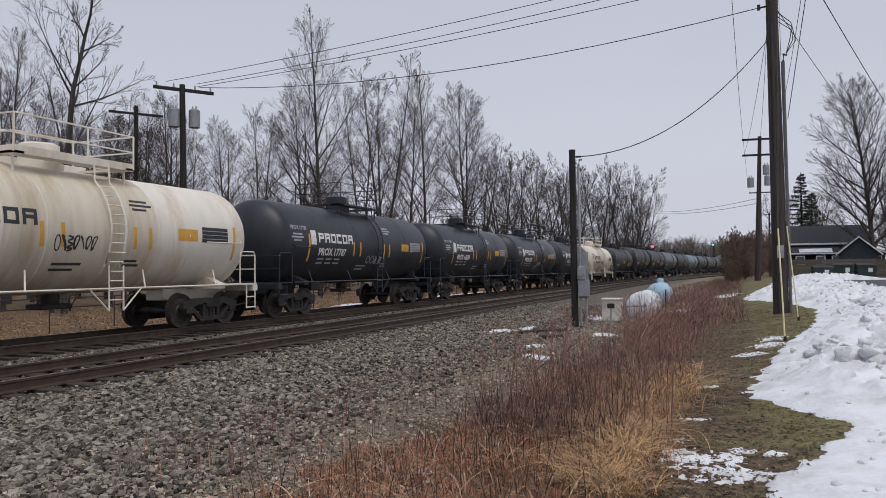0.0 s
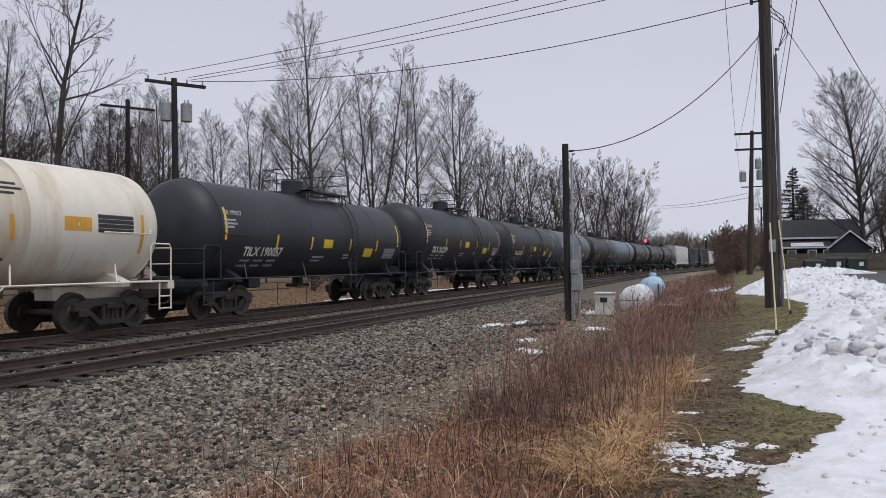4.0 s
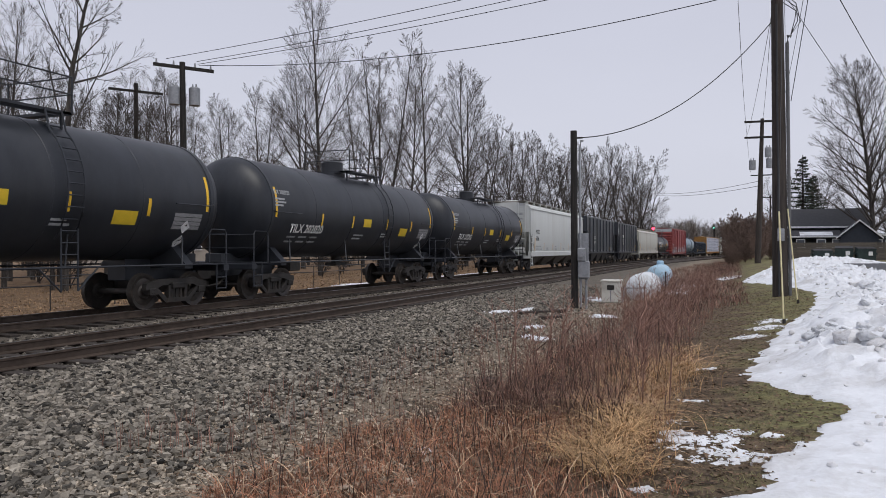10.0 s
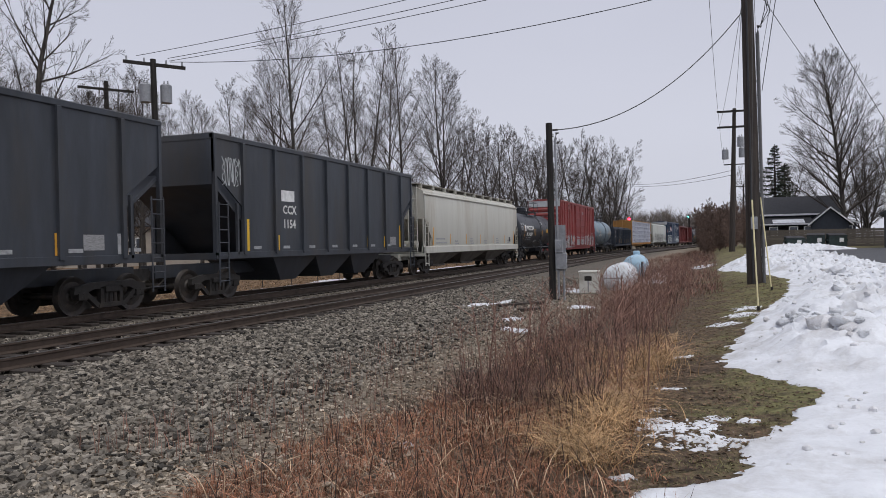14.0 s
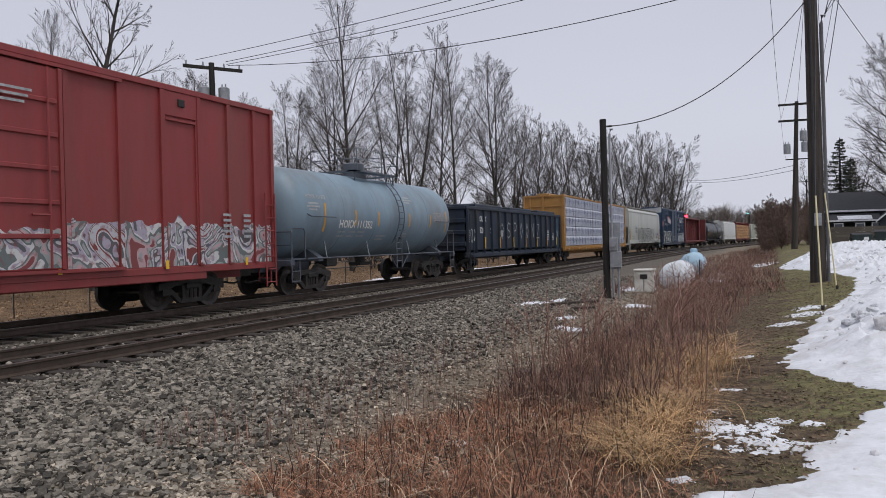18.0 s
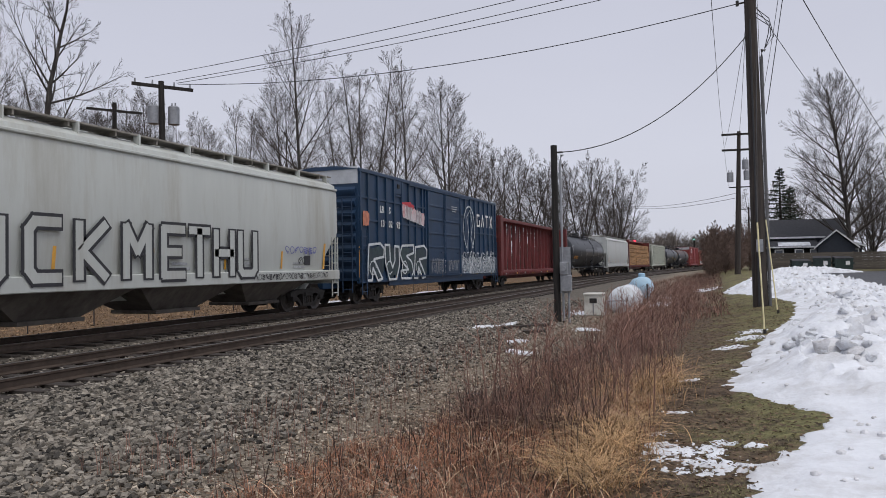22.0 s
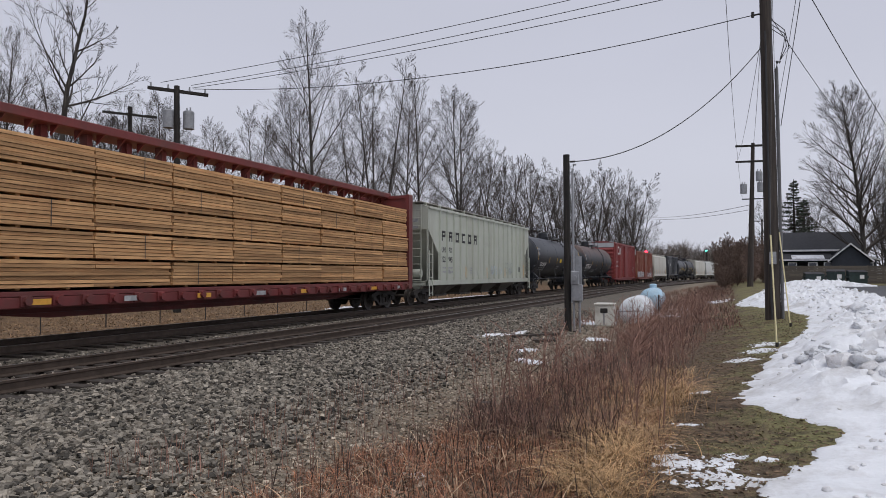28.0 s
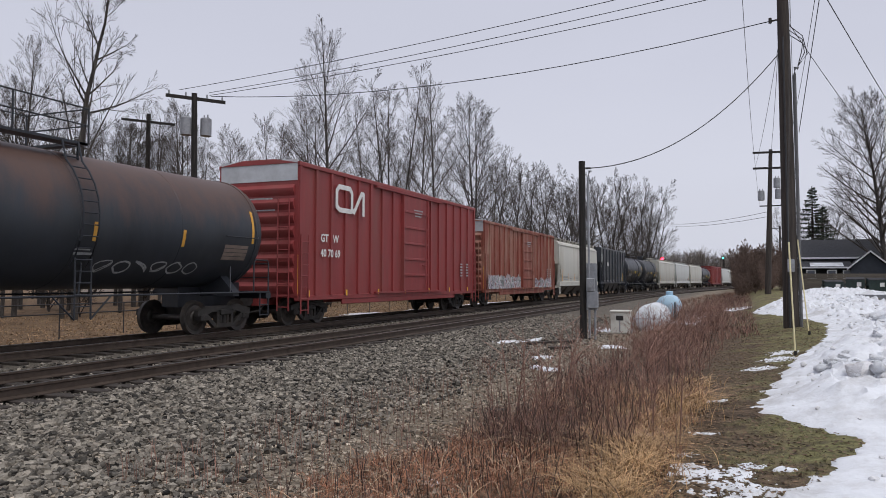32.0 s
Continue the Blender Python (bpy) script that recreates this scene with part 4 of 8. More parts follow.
def boxcar(L_, paint, label="", marks=(), top=5.1, ribs=18, door=(0.36, 0.62), doors=2, end_panel=None, grid=False, sill=0.92, ends=None, rib_at=None, door_at=None, hatches=()):
    """A boxcar: ribbed sides, sliding doors, corrugated ends, roof with ridges."""
    car = thing("boxcar", label, "boxcar", "cars of the freight train")
    W_ = 1.50
    a, b = ends or (0.75, L_ - 0.75)
    g = Geo().prism([(-W_, sill), (W_, sill), (W_, top - 0.06), (0.6, top + 0.05), (-0.6, top + 0.05), (-W_, top - 0.06)], "y", a, b)
    part("body", g, paint, car)
    for i in range(15):
        y = a + (b - a) * i / 14
        part("roof_ridge", Geo().prism([(-W_ - 0.02, top - 0.07), (W_ + 0.02, top - 0.07), (0.6, top + 0.09), (-0.6, top + 0.09)], "y", y - 0.05, y + 0.05), paint, car)
    for s in (-1, 1):
        part("roof_edge", Geo().box(min(s * (W_ - 0.02), s * (W_ + 0.07)), max(s * (W_ - 0.02), s * (W_ + 0.07)), a - 0.02, b + 0.02, top - 0.16, top - 0.02, 0.01), paint, car)
    d0, d1 = door_at or (a + (b - a) * door[0], a + (b - a) * door[1])
    for y0, y1 in hatches:
        h = part("filler_hatch", Geo().box(W_, W_ + 0.05, y0, y1, top - 0.75, top - 0.16, 0.01), paint, car)
        part("hatch_frame", Geo().box(W_, W_ + 0.045, y0 + 0.05, y0 + 0.11, sill + 0.1, top - 0.75).box(W_, W_ + 0.045, y1 - 0.11, y1 - 0.05, sill + 0.1, top - 0.75).box(W_, W_ + 0.06, y0 + 0.1, y1 - 0.1, top - 0.86, top - 0.80), paint, car)
        part("hatch_latch", Geo().box(W_ + 0.05, W_ + 0.09, (y0 + y1) / 2 - 0.1, (y0 + y1) / 2 + 0.1, top - 0.5, top - 0.32, 0.01), IRON, h)
    spots = rib_at or [a + 0.08 + (b - a - 0.16) * i / (ribs - 1) for i in range(ribs)]
    for i, y in enumerate(spots):
        if d0 - 0.1 < y < d1 + 0.1:
            continue
        for s in ((1, -1) if i % 4 == 0 else (1,)):
            part("rib", Geo().box(min(s * W_, s * (W_ + 0.07)), max(s * W_, s * (W_ + 0.07)), y - 0.06, y + 0.06, sill + 0.05, top - 0.16, 0.015), paint, car)
    if grid:
        for z in (sill + 1.25, sill + 2.4, sill + 3.3):
            for y0, y1 in ((a, d0 - 0.1), (d1 + 0.1, b)):
                part("cross_rib", Geo().box(W_, W_ + 0.05, y0, y1, z - 0.04, z + 0.04, 0.01), paint, car)
    wd = (d1 - d0) / doors
    for k in range(doors):
        y0, y1 = d0 + wd * k + 0.03, d0 + wd * (k + 1) - 0.03
        g = Geo().box(W_, W_ + 0.09, y0, y1, sill + 0.12, top - 0.28, 0.02)
        for q in range(1, 6):
            z = sill + 0.12 + (top - 0.4 - sill) * q / 6
            g.box(W_ + 0.09, W_ + 0.13, y0 + 0.12, y1 - 0.12, z - 0.05, z + 0.05, 0.015)
        for yy in (y0, y1 - 0.08):
            g.box(W_ + 0.09, W_ + 0.14, yy, yy + 0.08, sill + 0.12, top - 0.28, 0.01)
        dr = part("door", g, paint, car)
        part("lock_bar", Geo().tube([(W_ + 0.17, y1 - 0.35, sill + 0.15), (W_ + 0.17, y1 - 0.35, top - 0.3)], 0.025, 6).tube([(W_ + 0.17, y1 - 0.35, sill + 1.2), (W_ + 0.17, y1 - 0.75, sill + 1.2)], 0.025, 6), paint, dr)
    g = Geo()
    for z in (sill + 0.05, top - 0.25):
        g.box(W_ + 0.01, W_ + 0.12, d0 - wd * 0.9, d1 + wd * 0.6, z, z + 0.07)
    part("door_track", g, paint, car)
    # ends
    for y, s in ((a, -1), (b, 1)):
        for q in range(8):
            z = sill + 0.12 + (top - sill - 1.0) * q / 7.5
            part("corrugation", Geo().prism([(y, z), (y + s * 0.10, z + 0.16), (y + s * 0.10, z + 0.24), (y, z + 0.36)][::-s], "x", -W_ + 0.12, W_ - 0.12), paint, car)
        g = Geo()
        rung_ladder(g, W_ + 0.10, y + (0.06 if s < 0 else -0.48), 0.4, sill + 2.0, 0.42)
        rung_ladder(g, 0.85, y + s * 0.14, 0.5, top - 1.2, 0.42, along="x")
        part("ladder", g, paint, car)
        if end_panel:
            part("end_roof_panel", Geo().box(-W_ + 0.02, W_ - 0.02, min(y, y + s * 0.02), max(y, y + s * 0.02), top - 0.62, top + 0.05), end_panel, car)
    g = Geo()
    g.box(-0.3, 0.3, 0.4, L_ - 0.4, 0.66, sill)
    for s in (-1, 1):
        g.box(min(s * 1.45, s * 1.51), max(s * 1.45, s * 1.51), a + 2.8, b - 2.8, sill - 0.28, sill, 0.02)
        g.box(min(s * 1.40, s * 1.53), max(s * 1.40, s * 1.53), a, b, sill - 0.10, sill + 0.06, 0.01)
    part("side_sill", g, paint, car)
    running_gear(car, L_, 2.2 if not ends else 3.2)
    for q in range(5):
        for k in range(2):
            decal(d1 - 1.6 + 0.05 * q, d1 - 0.7 - 0.08 * q, top - 0.85 - 0.12 * q, top - 0.80 - 0.12 * q, W_ + 0.145, T_GREY, car, "small_print") if k == 0 and q < 3 else None
        decal(b - 2.2, b - 1.9, sill + 0.75 + 0.14 * q, sill + 0.82 + 0.14 * q, W_ + 0.078, T_GREY, car, "small_print")
        decal(b - 1.4, b - 1.1, sill + 0.75 + 0.14 * q, sill + 0.82 + 0.14 * q, W_ + 0.078, T_GREY, car, "small_print")
        if q < 4:
            z = top - 0.85 - 0.36 * q
            part("end_print", Geo().add([(-0.75 + 0.1 * q, a - 0.012, z), (0.45 + 0.1 * q, a - 0.012, z), (0.45 + 0.1 * q, a - 0.012, z + 0.06), (-0.75 + 0.1 * q, a - 0.012, z + 0.06)], [(0, 1, 2, 3)]), T_GREY, car)
    part("corner_reflector", Geo().box(W_, W_ + 0.012, a + 0.01, a + 0.13, sill + 0.1, sill + 1.35), T_OCHRE, car)
    for text, size, m, y, z in marks:
        writing(text, size, m, (y, z, W_ + 0.075), car, "reporting_mark")
    for k in range(7):
        y = a + 0.5 + (b - a - 1) * k / 6.3
        decal(y, y + 0.10, sill + 0.02, sill + 0.22, W_ + 0.078, T_YELLOW, car, "reflector_stripe")
    return car


def gondola(L_, paint, label="", marks=(), top=3.15):
    car = thing("gondola_car", label, "gondola car", "cars of the freight train")
    W_, sill = 1.48, 1.05
    a, b = 0.7, L_ - 0.7
    g = Geo()
    g.box(-W_, W_, a, b, sill, sill + 0.1)
    for s in (-1, 1):
        g.box(min(s * W_, s * (W_ - 0.05)), max(s * W_, s * (W_ - 0.05)), a, b, sill - 0.15, top)
    for y in (a, b - 0.05):
        g.box(-W_, W_, y, y + 0.05, sill, top)
    part("body", g, paint, car)
    g = Geo()
    for s in (-1, 1):
        x = s * (W_ + 0.08)
        g.box(min(x, x - s * 0.2), max(x, x - s * 0.2), a - 0.04, b + 0.04, top - 0.06, top + 0.10, 0.02)
        g.box(min(x, x - s * 0.14), max(x, x - s * 0.14), a, b, sill - 0.25, sill - 0.05, 0.02)
    for y in (a - 0.08, b - 0.08):
        g.box(-W_, W_, y, y + 0.16, top - 0.06, top + 0.10, 0.02)
        for q in range(3):
            g.box(-W_, W_, y + 0.0, y + 0.13, sill + 0.3 + 0.55 * q, sill + 0.5 + 0.55 * q, 0.02)
    g.box(-0.28, 0.28, 0.4, L_ - 0.4, 0.66, sill)
    part("top_rail", g, paint, car)
    n = 16
    for i in range(n):
        y = a + 0.1 + (b - a - 0.2) * i / (n - 1)
        for s in (-1, 1):
            part("rib", Geo().prism([(s * W_, sill - 0.2), (s * (W_ + 0.11), sill - 0.05), (s * (W_ + 0.11), top - 0.1), (s * W_, top - 0.04)][::s], "y", y - 0.055, y + 0.055), paint, car)
    for y in (a + 0.25, b - 0.7):
        g = Geo()
        rung_ladder(g, W_ + 0.12, y, 0.45, top - 0.3, 0.42)
        part("ladder", g, paint, car)
    running_gear(car, L_, 2.1)
    # load cover pieces above the rim
    for i in range(3):
        y = a + 2.0 + i * (b - a - 4) / 2.4
        part("load_cover", Geo().box(-1.2, 1.2, y, y + (b - a) / 4.2, top - 0.1, top + 0.30, 0.05), paint, car)
    for text, size, m, y, z in marks:
        writing(text, size, m, (y, z, W_ + 0.012), car, "lettering")
    for k in range(7):
        y = a + 0.1 + (b - a - 0.2) * (2 * k + 2) / 15
        decal(y - 0.05, y + 0.05, sill + 0.15, sill + 0.72, W_ + 0.113, T_OCHRE if k % 2 else T_YELLOW, car, "reflector_stripe")
    return car


def centerbeam(L_, paint, label="", top=4.72, open_truss=False):
    """A centre-beam flat car: bulkheads, a truss along the middle, a stepped deck edge."""
    car = thing("centerbeam_car", label, "flat car", "cars of the freight train")
    W_, deck = 1.45, 1.12
    a, b = 0.65, L_ - (0.65 if open_truss else 0.30)
    part("deck", Geo().box(-W_, W_, a, b, deck - 0.10, deck, 0.01), paint, car)
    for s in (-1, 1):
        part("side_sill", Geo().box(min(s * W_, s * (W_ - 0.12)), max(s * W_, s * (W_ - 0.12)), a, b, deck - 0.34, deck - 0.105, 0.02), paint, car)
    part("centre_sill", Geo().box(-0.35, 0.35, 0.4, L_ - 0.4, 0.62, deck - 0.105), paint, car)
    part("fishbelly", Geo().prism([(a + 3.6, 0.615), (b - 3.6, 0.615), (b - 5.0, deck - 0.62), (a + 5.0, deck - 0.62)][::-1], "x", -0.35, 0.35), paint, car)
    for y, s in ((a, -1), (b, 1)):
        y0, y1 = (y, y + 0.30) if s < 0 else (y - 0.30, y)
        g = Geo().box(-W_, W_, y0 + 0.12, y1 - 0.12, deck, top)
        for x, w in ((-W_, 0.14), (-0.55, 0.14), (0.43, 0.14), (W_ - 0.14, 0.14)) if open_truss else ((-W_, 0.08), (-1.02, 0.05), (-0.12, 0.14), (W_ - 0.16, 0.16)):
            g.box(x, x + w, y0, y1, deck, top, 0.01)
        for q in range(6):
            z = deck + 0.1 + (top - deck - 0.25) * q / 5
            g.box(-W_, W_, y0 + (0.03 if open_truss else 0.06), y1 - (0.03 if open_truss else 0.06), z, z + (0.12 if open_truss or q in (0, 5) else 0.045), 0.01)
        part("bulkhead", g, paint, car, "ribbed steel bulkhead")
        if open_truss:
            part("bulkhead_side_plate", Geo().box(W_ + 0.035, W_ + 0.05, y0 - 0.02, y1 + 0.30 if s < 0 else y1 + 0.06, deck - 0.02, top), paint, car)
            if s > 0:
                for q in range(17):
                    zz = deck + 0.35 + 0.175 * q
                    for ya_, w_ in ((y0 - 1.15, 0.22 + 0.08 * (q % 3)), (y0 - 0.35, 0.20 + 0.05 * (q % 4))):
                        if (q * 7 + int(w_ * 100)) % 5:
                            part("stencil_line", Geo().add([(W_ - 0.835, ya_, zz), (W_ - 0.835, ya_ + w_, zz), (W_ - 0.835, ya_ + w_, zz + 0.06), (W_ - 0.835, ya_, zz + 0.06)], [(0, 1, 2, 3)]), T_GREY, car)
            part("side_plate", Geo().box(W_ - 0.9, W_ - 0.84, y1 if s < 0 else y0 - 1.5, y1 + 0.2 if s < 0 else y0, deck, top), paint, car)
        part("corner_post", Geo().box(W_ - 0.12, W_ + 0.03, y0 - 0.02, y1 + 0.06, deck - 0.3, top + 0.02, 0.015), paint, car)
    part("top_chord", Geo().box(-0.45, 0.45, a, b, top - 0.10, top + 0.12, 0.02), paint, car)
    for i in range(34):
        y = a + 0.5 + (b - a - 1.0) * i / 33
        part("top_bracket", Geo().prism([(0.2, top - 0.34), (0.45, top - 0.10), (0.2, top - 0.10)], "y", y - 0.02, y + 0.02), paint, car)
    n = 17
    ys = [a + 1.2 + (b - a - 2.4) * i / (n - 1) for i in range(n)]
    for i, y in enumerate(ys):
        part("truss_post", Geo().box(-0.12, 0.12, y - 0.085, y + 0.085, deck, top - 0.1, 0.015), paint, car)
    for i in range(0, n - 1, 2):
        c = i < n // 2
        p, q = (ys[i], ys[i + 1]) if c else (ys[i + 1], ys[i])
        part("truss_brace", Geo().strip((0.0, p, deck + 0.05), (0.0, q, top - 0.15), 0.16), paint, car)
    for i in range(30):
        y = a + 0.5 + (b - a - 1.0) * i / 29
        part("winch", Geo().tube([(W_ - 0.02, y, deck - 0.19), (W_ + 0.13, y, deck - 0.19)], 0.09, 8).box(W_ - 0.02, W_ + 0.06, y - 0.13, y + 0.13, deck - 0.30, deck - 0.08, 0.01), paint, car)
    for i in range(9):
        y = a + 1.0 + (b - a - 2.6) * i / 8
        decal(y, y + 0.55, deck - 0.27, deck - 0.15, W_ + 0.065, T_OCHRE if i % 2 else T_GREY, car, "reflector_stripe")
    running_gear(car, L_, 2.3)
    return car


def lumber_load(L_, wrapped=False, label=""):
    """Stacked packs on the near and far side of the centre beam."""
    load = thing("lumber_load", label, "lumber", "loads on the flat cars")
    rng = random.Random(5 if wrapped else 8)
    a, b, deck = 1.0, L_ - 0.65, 1.14
    rows_ = 5
    h = (4.30 - deck) / rows_ if not wrapped else (4.60 - deck) / rows_
    for s in (1, -1):
        x0, x1 = (0.28, 1.42) if s > 0 else (-1.42, -0.28)
        for r in range(rows_):
            y = a
            z0 = deck + r * h
            cuts = 4 if wrapped else 9
            for k in range(cuts):
                w = (b - a) / cuts
                y0, y1 = a + w * k + 0.015 + rng.uniform(0, 0.03), a + w * (k + 1) - 0.015
                off = rng.uniform(-0.02, 0.02) if wrapped else rng.uniform(-0.05, 0.03)
                if wrapped or s < 0:
                    g = Geo().box(x0 + off, x1 + off - (0.05 if wrapped and s > 0 else 0), y0, y1, z0 + 0.015, z0 + h - 0.008, 0.025)

                    def fold(yy, zz):
                        """Creases and sags of the plastic film over the pack's near face."""
                        v_ = (zz - z0) / h
                        edge = min(1.0, 6 * v_, 6 * (1 - v_))
                        crease = 0.030 * noise.noise((yy * 1.1 + zz * 1.4, zz * 1.2, r * 3.7)) + 0.020 * abs(noise.noise((yy * 3.2 - zz * 5.0, zz * 2.0, r + 9.0))) + 0.012 * noise.noise((yy * 8.0, zz * 6.0, k + 3.0))
                        return x1 + off + 0.012 - 0.03 * (1 - edge) + crease
                    if wrapped and s > 0:
                        nu, nv, o = 96, 8, len(g.v)
                        for j in range(nv + 1):
                            for i in range(nu + 1):
                                yy, zz = y0 + (y1 - y0) * i / nu, z0 + 0.02 + (h - 0.03) * j / nv
                                g.v.append((fold(yy, zz), yy, zz))
                        g.f += [(o + j * (nu + 1) + i, o + j * (nu + 1) + i + 1, o + (j + 1) * (nu + 1) + i + 1, o + (j + 1) * (nu + 1) + i) for j in range(nv) for i in range(nu)]
                    p = part("lumber_pack", g, WRAP if wrapped else LUMBER, load)
                    if wrapped and s > 0 and r == rows_ - 1:
                        for e in range(9):
                            ya, yb = y0 + (y1 - y0) * e / 9, y0 + (y1 - y0) * (e + rng.uniform(0.82, 1.0)) / 9
                            part("corner_board", Geo().box(x1 - 0.22 + rng.uniform(-0.02, 0.02), x1 + 0.045, ya, yb, z0 + h + rng.uniform(-0.015, 0.0), z0 + h + rng.uniform(0.07, 0.11), 0.012), P_BEAMYEL, load, "tan board along the top edge")
                            for w_ in range(2):
                                yy = rng.uniform(ya, yb)
                                part("board_scrap", Geo().tube([(x1 - 0.1, yy, z0 + h + 0.08), (x1 - 0.1 + rng.uniform(-0.1, 0.1), yy + rng.uniform(-0.2, 0.2), z0 + h + rng.uniform(0.13, 0.24))], [0.03, 0.012], 4), P_BEAMYEL, load)
                        part("strap", Geo().box(x1 + 0.05, x1 + 0.056, (y0 + y1) / 2, (y0 + y1) / 2 + 0.04, deck, z0 + h + 0.1), WIRE, load)
                    if wrapped and s > 0:
                        m_ = 6
                        for q in range(m_):
                            yc = y0 + (y1 - y0) * (q + 0.3 + 0.12 * rng.random()) / m_
                            zc_, sz = z0 + h * 0.52, h * 0.36

                            def ink(gq, quad):
                                gq.add([(fold(yc + u * sz, zc_ + v * sz) + 0.010, yc + u * sz, zc_ + v * sz) for u, v in quad], [tuple(range(len(quad)))])
                            gq = Geo()
                            # two joined loops over a pair of roots
                            for cu_, cv_, ro, ri in ((-0.36, 0.42, 0.52, 0.24), (0.40, 0.38, 0.50, 0.22), (0.05, -0.22, 0.36, 0.14)):
                                for e in range(12):
                                    a0, a1 = 6.2832 * e / 12, 6.2832 * (e + 1) / 12
                                    ink(gq, [(cu_ + rr * math.cos(an), cv_ + rr * math.sin(an)) for rr, an in ((ri, a0), (ro, a0), (ro, a1), (ri, a1))])
                            ink(gq, [(-0.28, -0.45), (-0.02, -0.45), (-0.30, -1.0), (-0.52, -0.90)])
                            ink(gq, [(0.10, -0.45), (0.34, -0.40), (0.52, -0.98), (0.30, -1.02)])
                            part("printed_emblem", gq, WRAP_INK if rng.random() < 0.8 else WRAP_INK2, p)
                            gt = Geo()
                            for v0, w_ in ((0.30, 1.15), (0.02, 1.35), (-0.38, 1.5), (-0.66, 1.1)):
                                for c_ in range(4):
                                    ink(gt, [(1.10 + w_ * c_ / 4, v0), (1.10 + w_ * (c_ + 0.82) / 4, v0), (1.10 + w_ * (c_ + 0.82) / 4, v0 + 0.17), (1.10 + w_ * c_ / 4, v0 + 0.17)])
                            part("printed_bar", gt, WRAP_INK2, p)
                else:
                    # courses of boards, their edges seen from the side
                    g = Geo()
                    n = 7
                    courses = []
                    hb = (h - 0.05) / n
                    for q in range(n):
                        for c_ in range(2):
                            xa = x0 + (x1 - x0) * c_ / 2 if c_ == 0 else x0 + (x1 - x0) * 0.5
                            d0, d1 = rng.uniform(-0.03, 0.03), rng.uniform(-0.03, 0.03)
                            zz = z0 + 0.045 + q * hb
                            if c_ == 1:
                                jut = rng.uniform(-0.030, 0.022)
                                courses.append(Geo().box(xa, x1 + off + jut, y0 + d0, y1 + d1, zz + 0.006, zz + hb - 0.007))
                    g.box(x0, x0 + 0.5, y0, y1, z0 + 0.05, z0 + 0.045 + n * hb)
                    p = part("lumber_pack", g, LUMBER, load)
                    for c in courses:
                        part("board", c, LUMBER, p, "", None, False)
                    for q in range(2):
                        yb = y0 + (y1 - y0) * (q + 0.5) / 2
                        part("sticker", Geo().box(x0, x1 + off - 0.10, yb - 0.05, yb + 0.05, z0 + 0.005, z0 + 0.05), LUMBER, p)
                    if (k + r) % 3 == 0:
                        yb = y0 + (y1 - y0) * rng.uniform(0.3, 0.7)
                        part("strap", Geo().box(x1 + off + 0.022, x1 + off + 0.025, yb, yb + 0.02, z0 + 0.07, z0 + h - 0.01), T_BLACK, p)
    return load

# ---- ground ----


def smooth(t):
    t = min(max(t, 0.0), 1.0)
    return t * t * (3 - 2 * t)


def ground_z(x, y):
    """The land's height: level by the weeds, rising to the lawn, ballast shoulders at the tracks, a low field behind."""
    z = 0.36 * smooth((x + 1.0) / 3.2) * smooth((y - 5) / 14 + 0.25) + 0.40 * smooth((y - 26) / 50) * smooth((x + 1.5) / 3)
    z += 0.05 * noise.noise((x * 0.5, y * 0.5, 0)) + 0.02 * noise.noise((x * 2.1, y * 2.1, 3))
    if x < -5:
        bed = smooth((-x - 6.2) / 1.9) * (1 - smooth((-x - 16.0) / 1.6))
        z = z * (1 - bed) + 0.075 * bed
        z -= 0.10 * smooth((-x - 16.8) / 1.5) - 0.25 * smooth((-x - 20) / 14)
    return z


def sheet_coords(lo, hi, fine_lo, fine_hi, step):
    cs = list(np.arange(fine_lo, fine_hi + step / 2, step))
    d, c = step, fine_hi
    while c < hi:
        d *= 1.35
        c += d
        cs.append(min(c, hi))
    d, c = step, fine_lo
    while c > lo:
        d *= 1.35
        c -= d
        cs.insert(0, max(c, lo))
    return cs


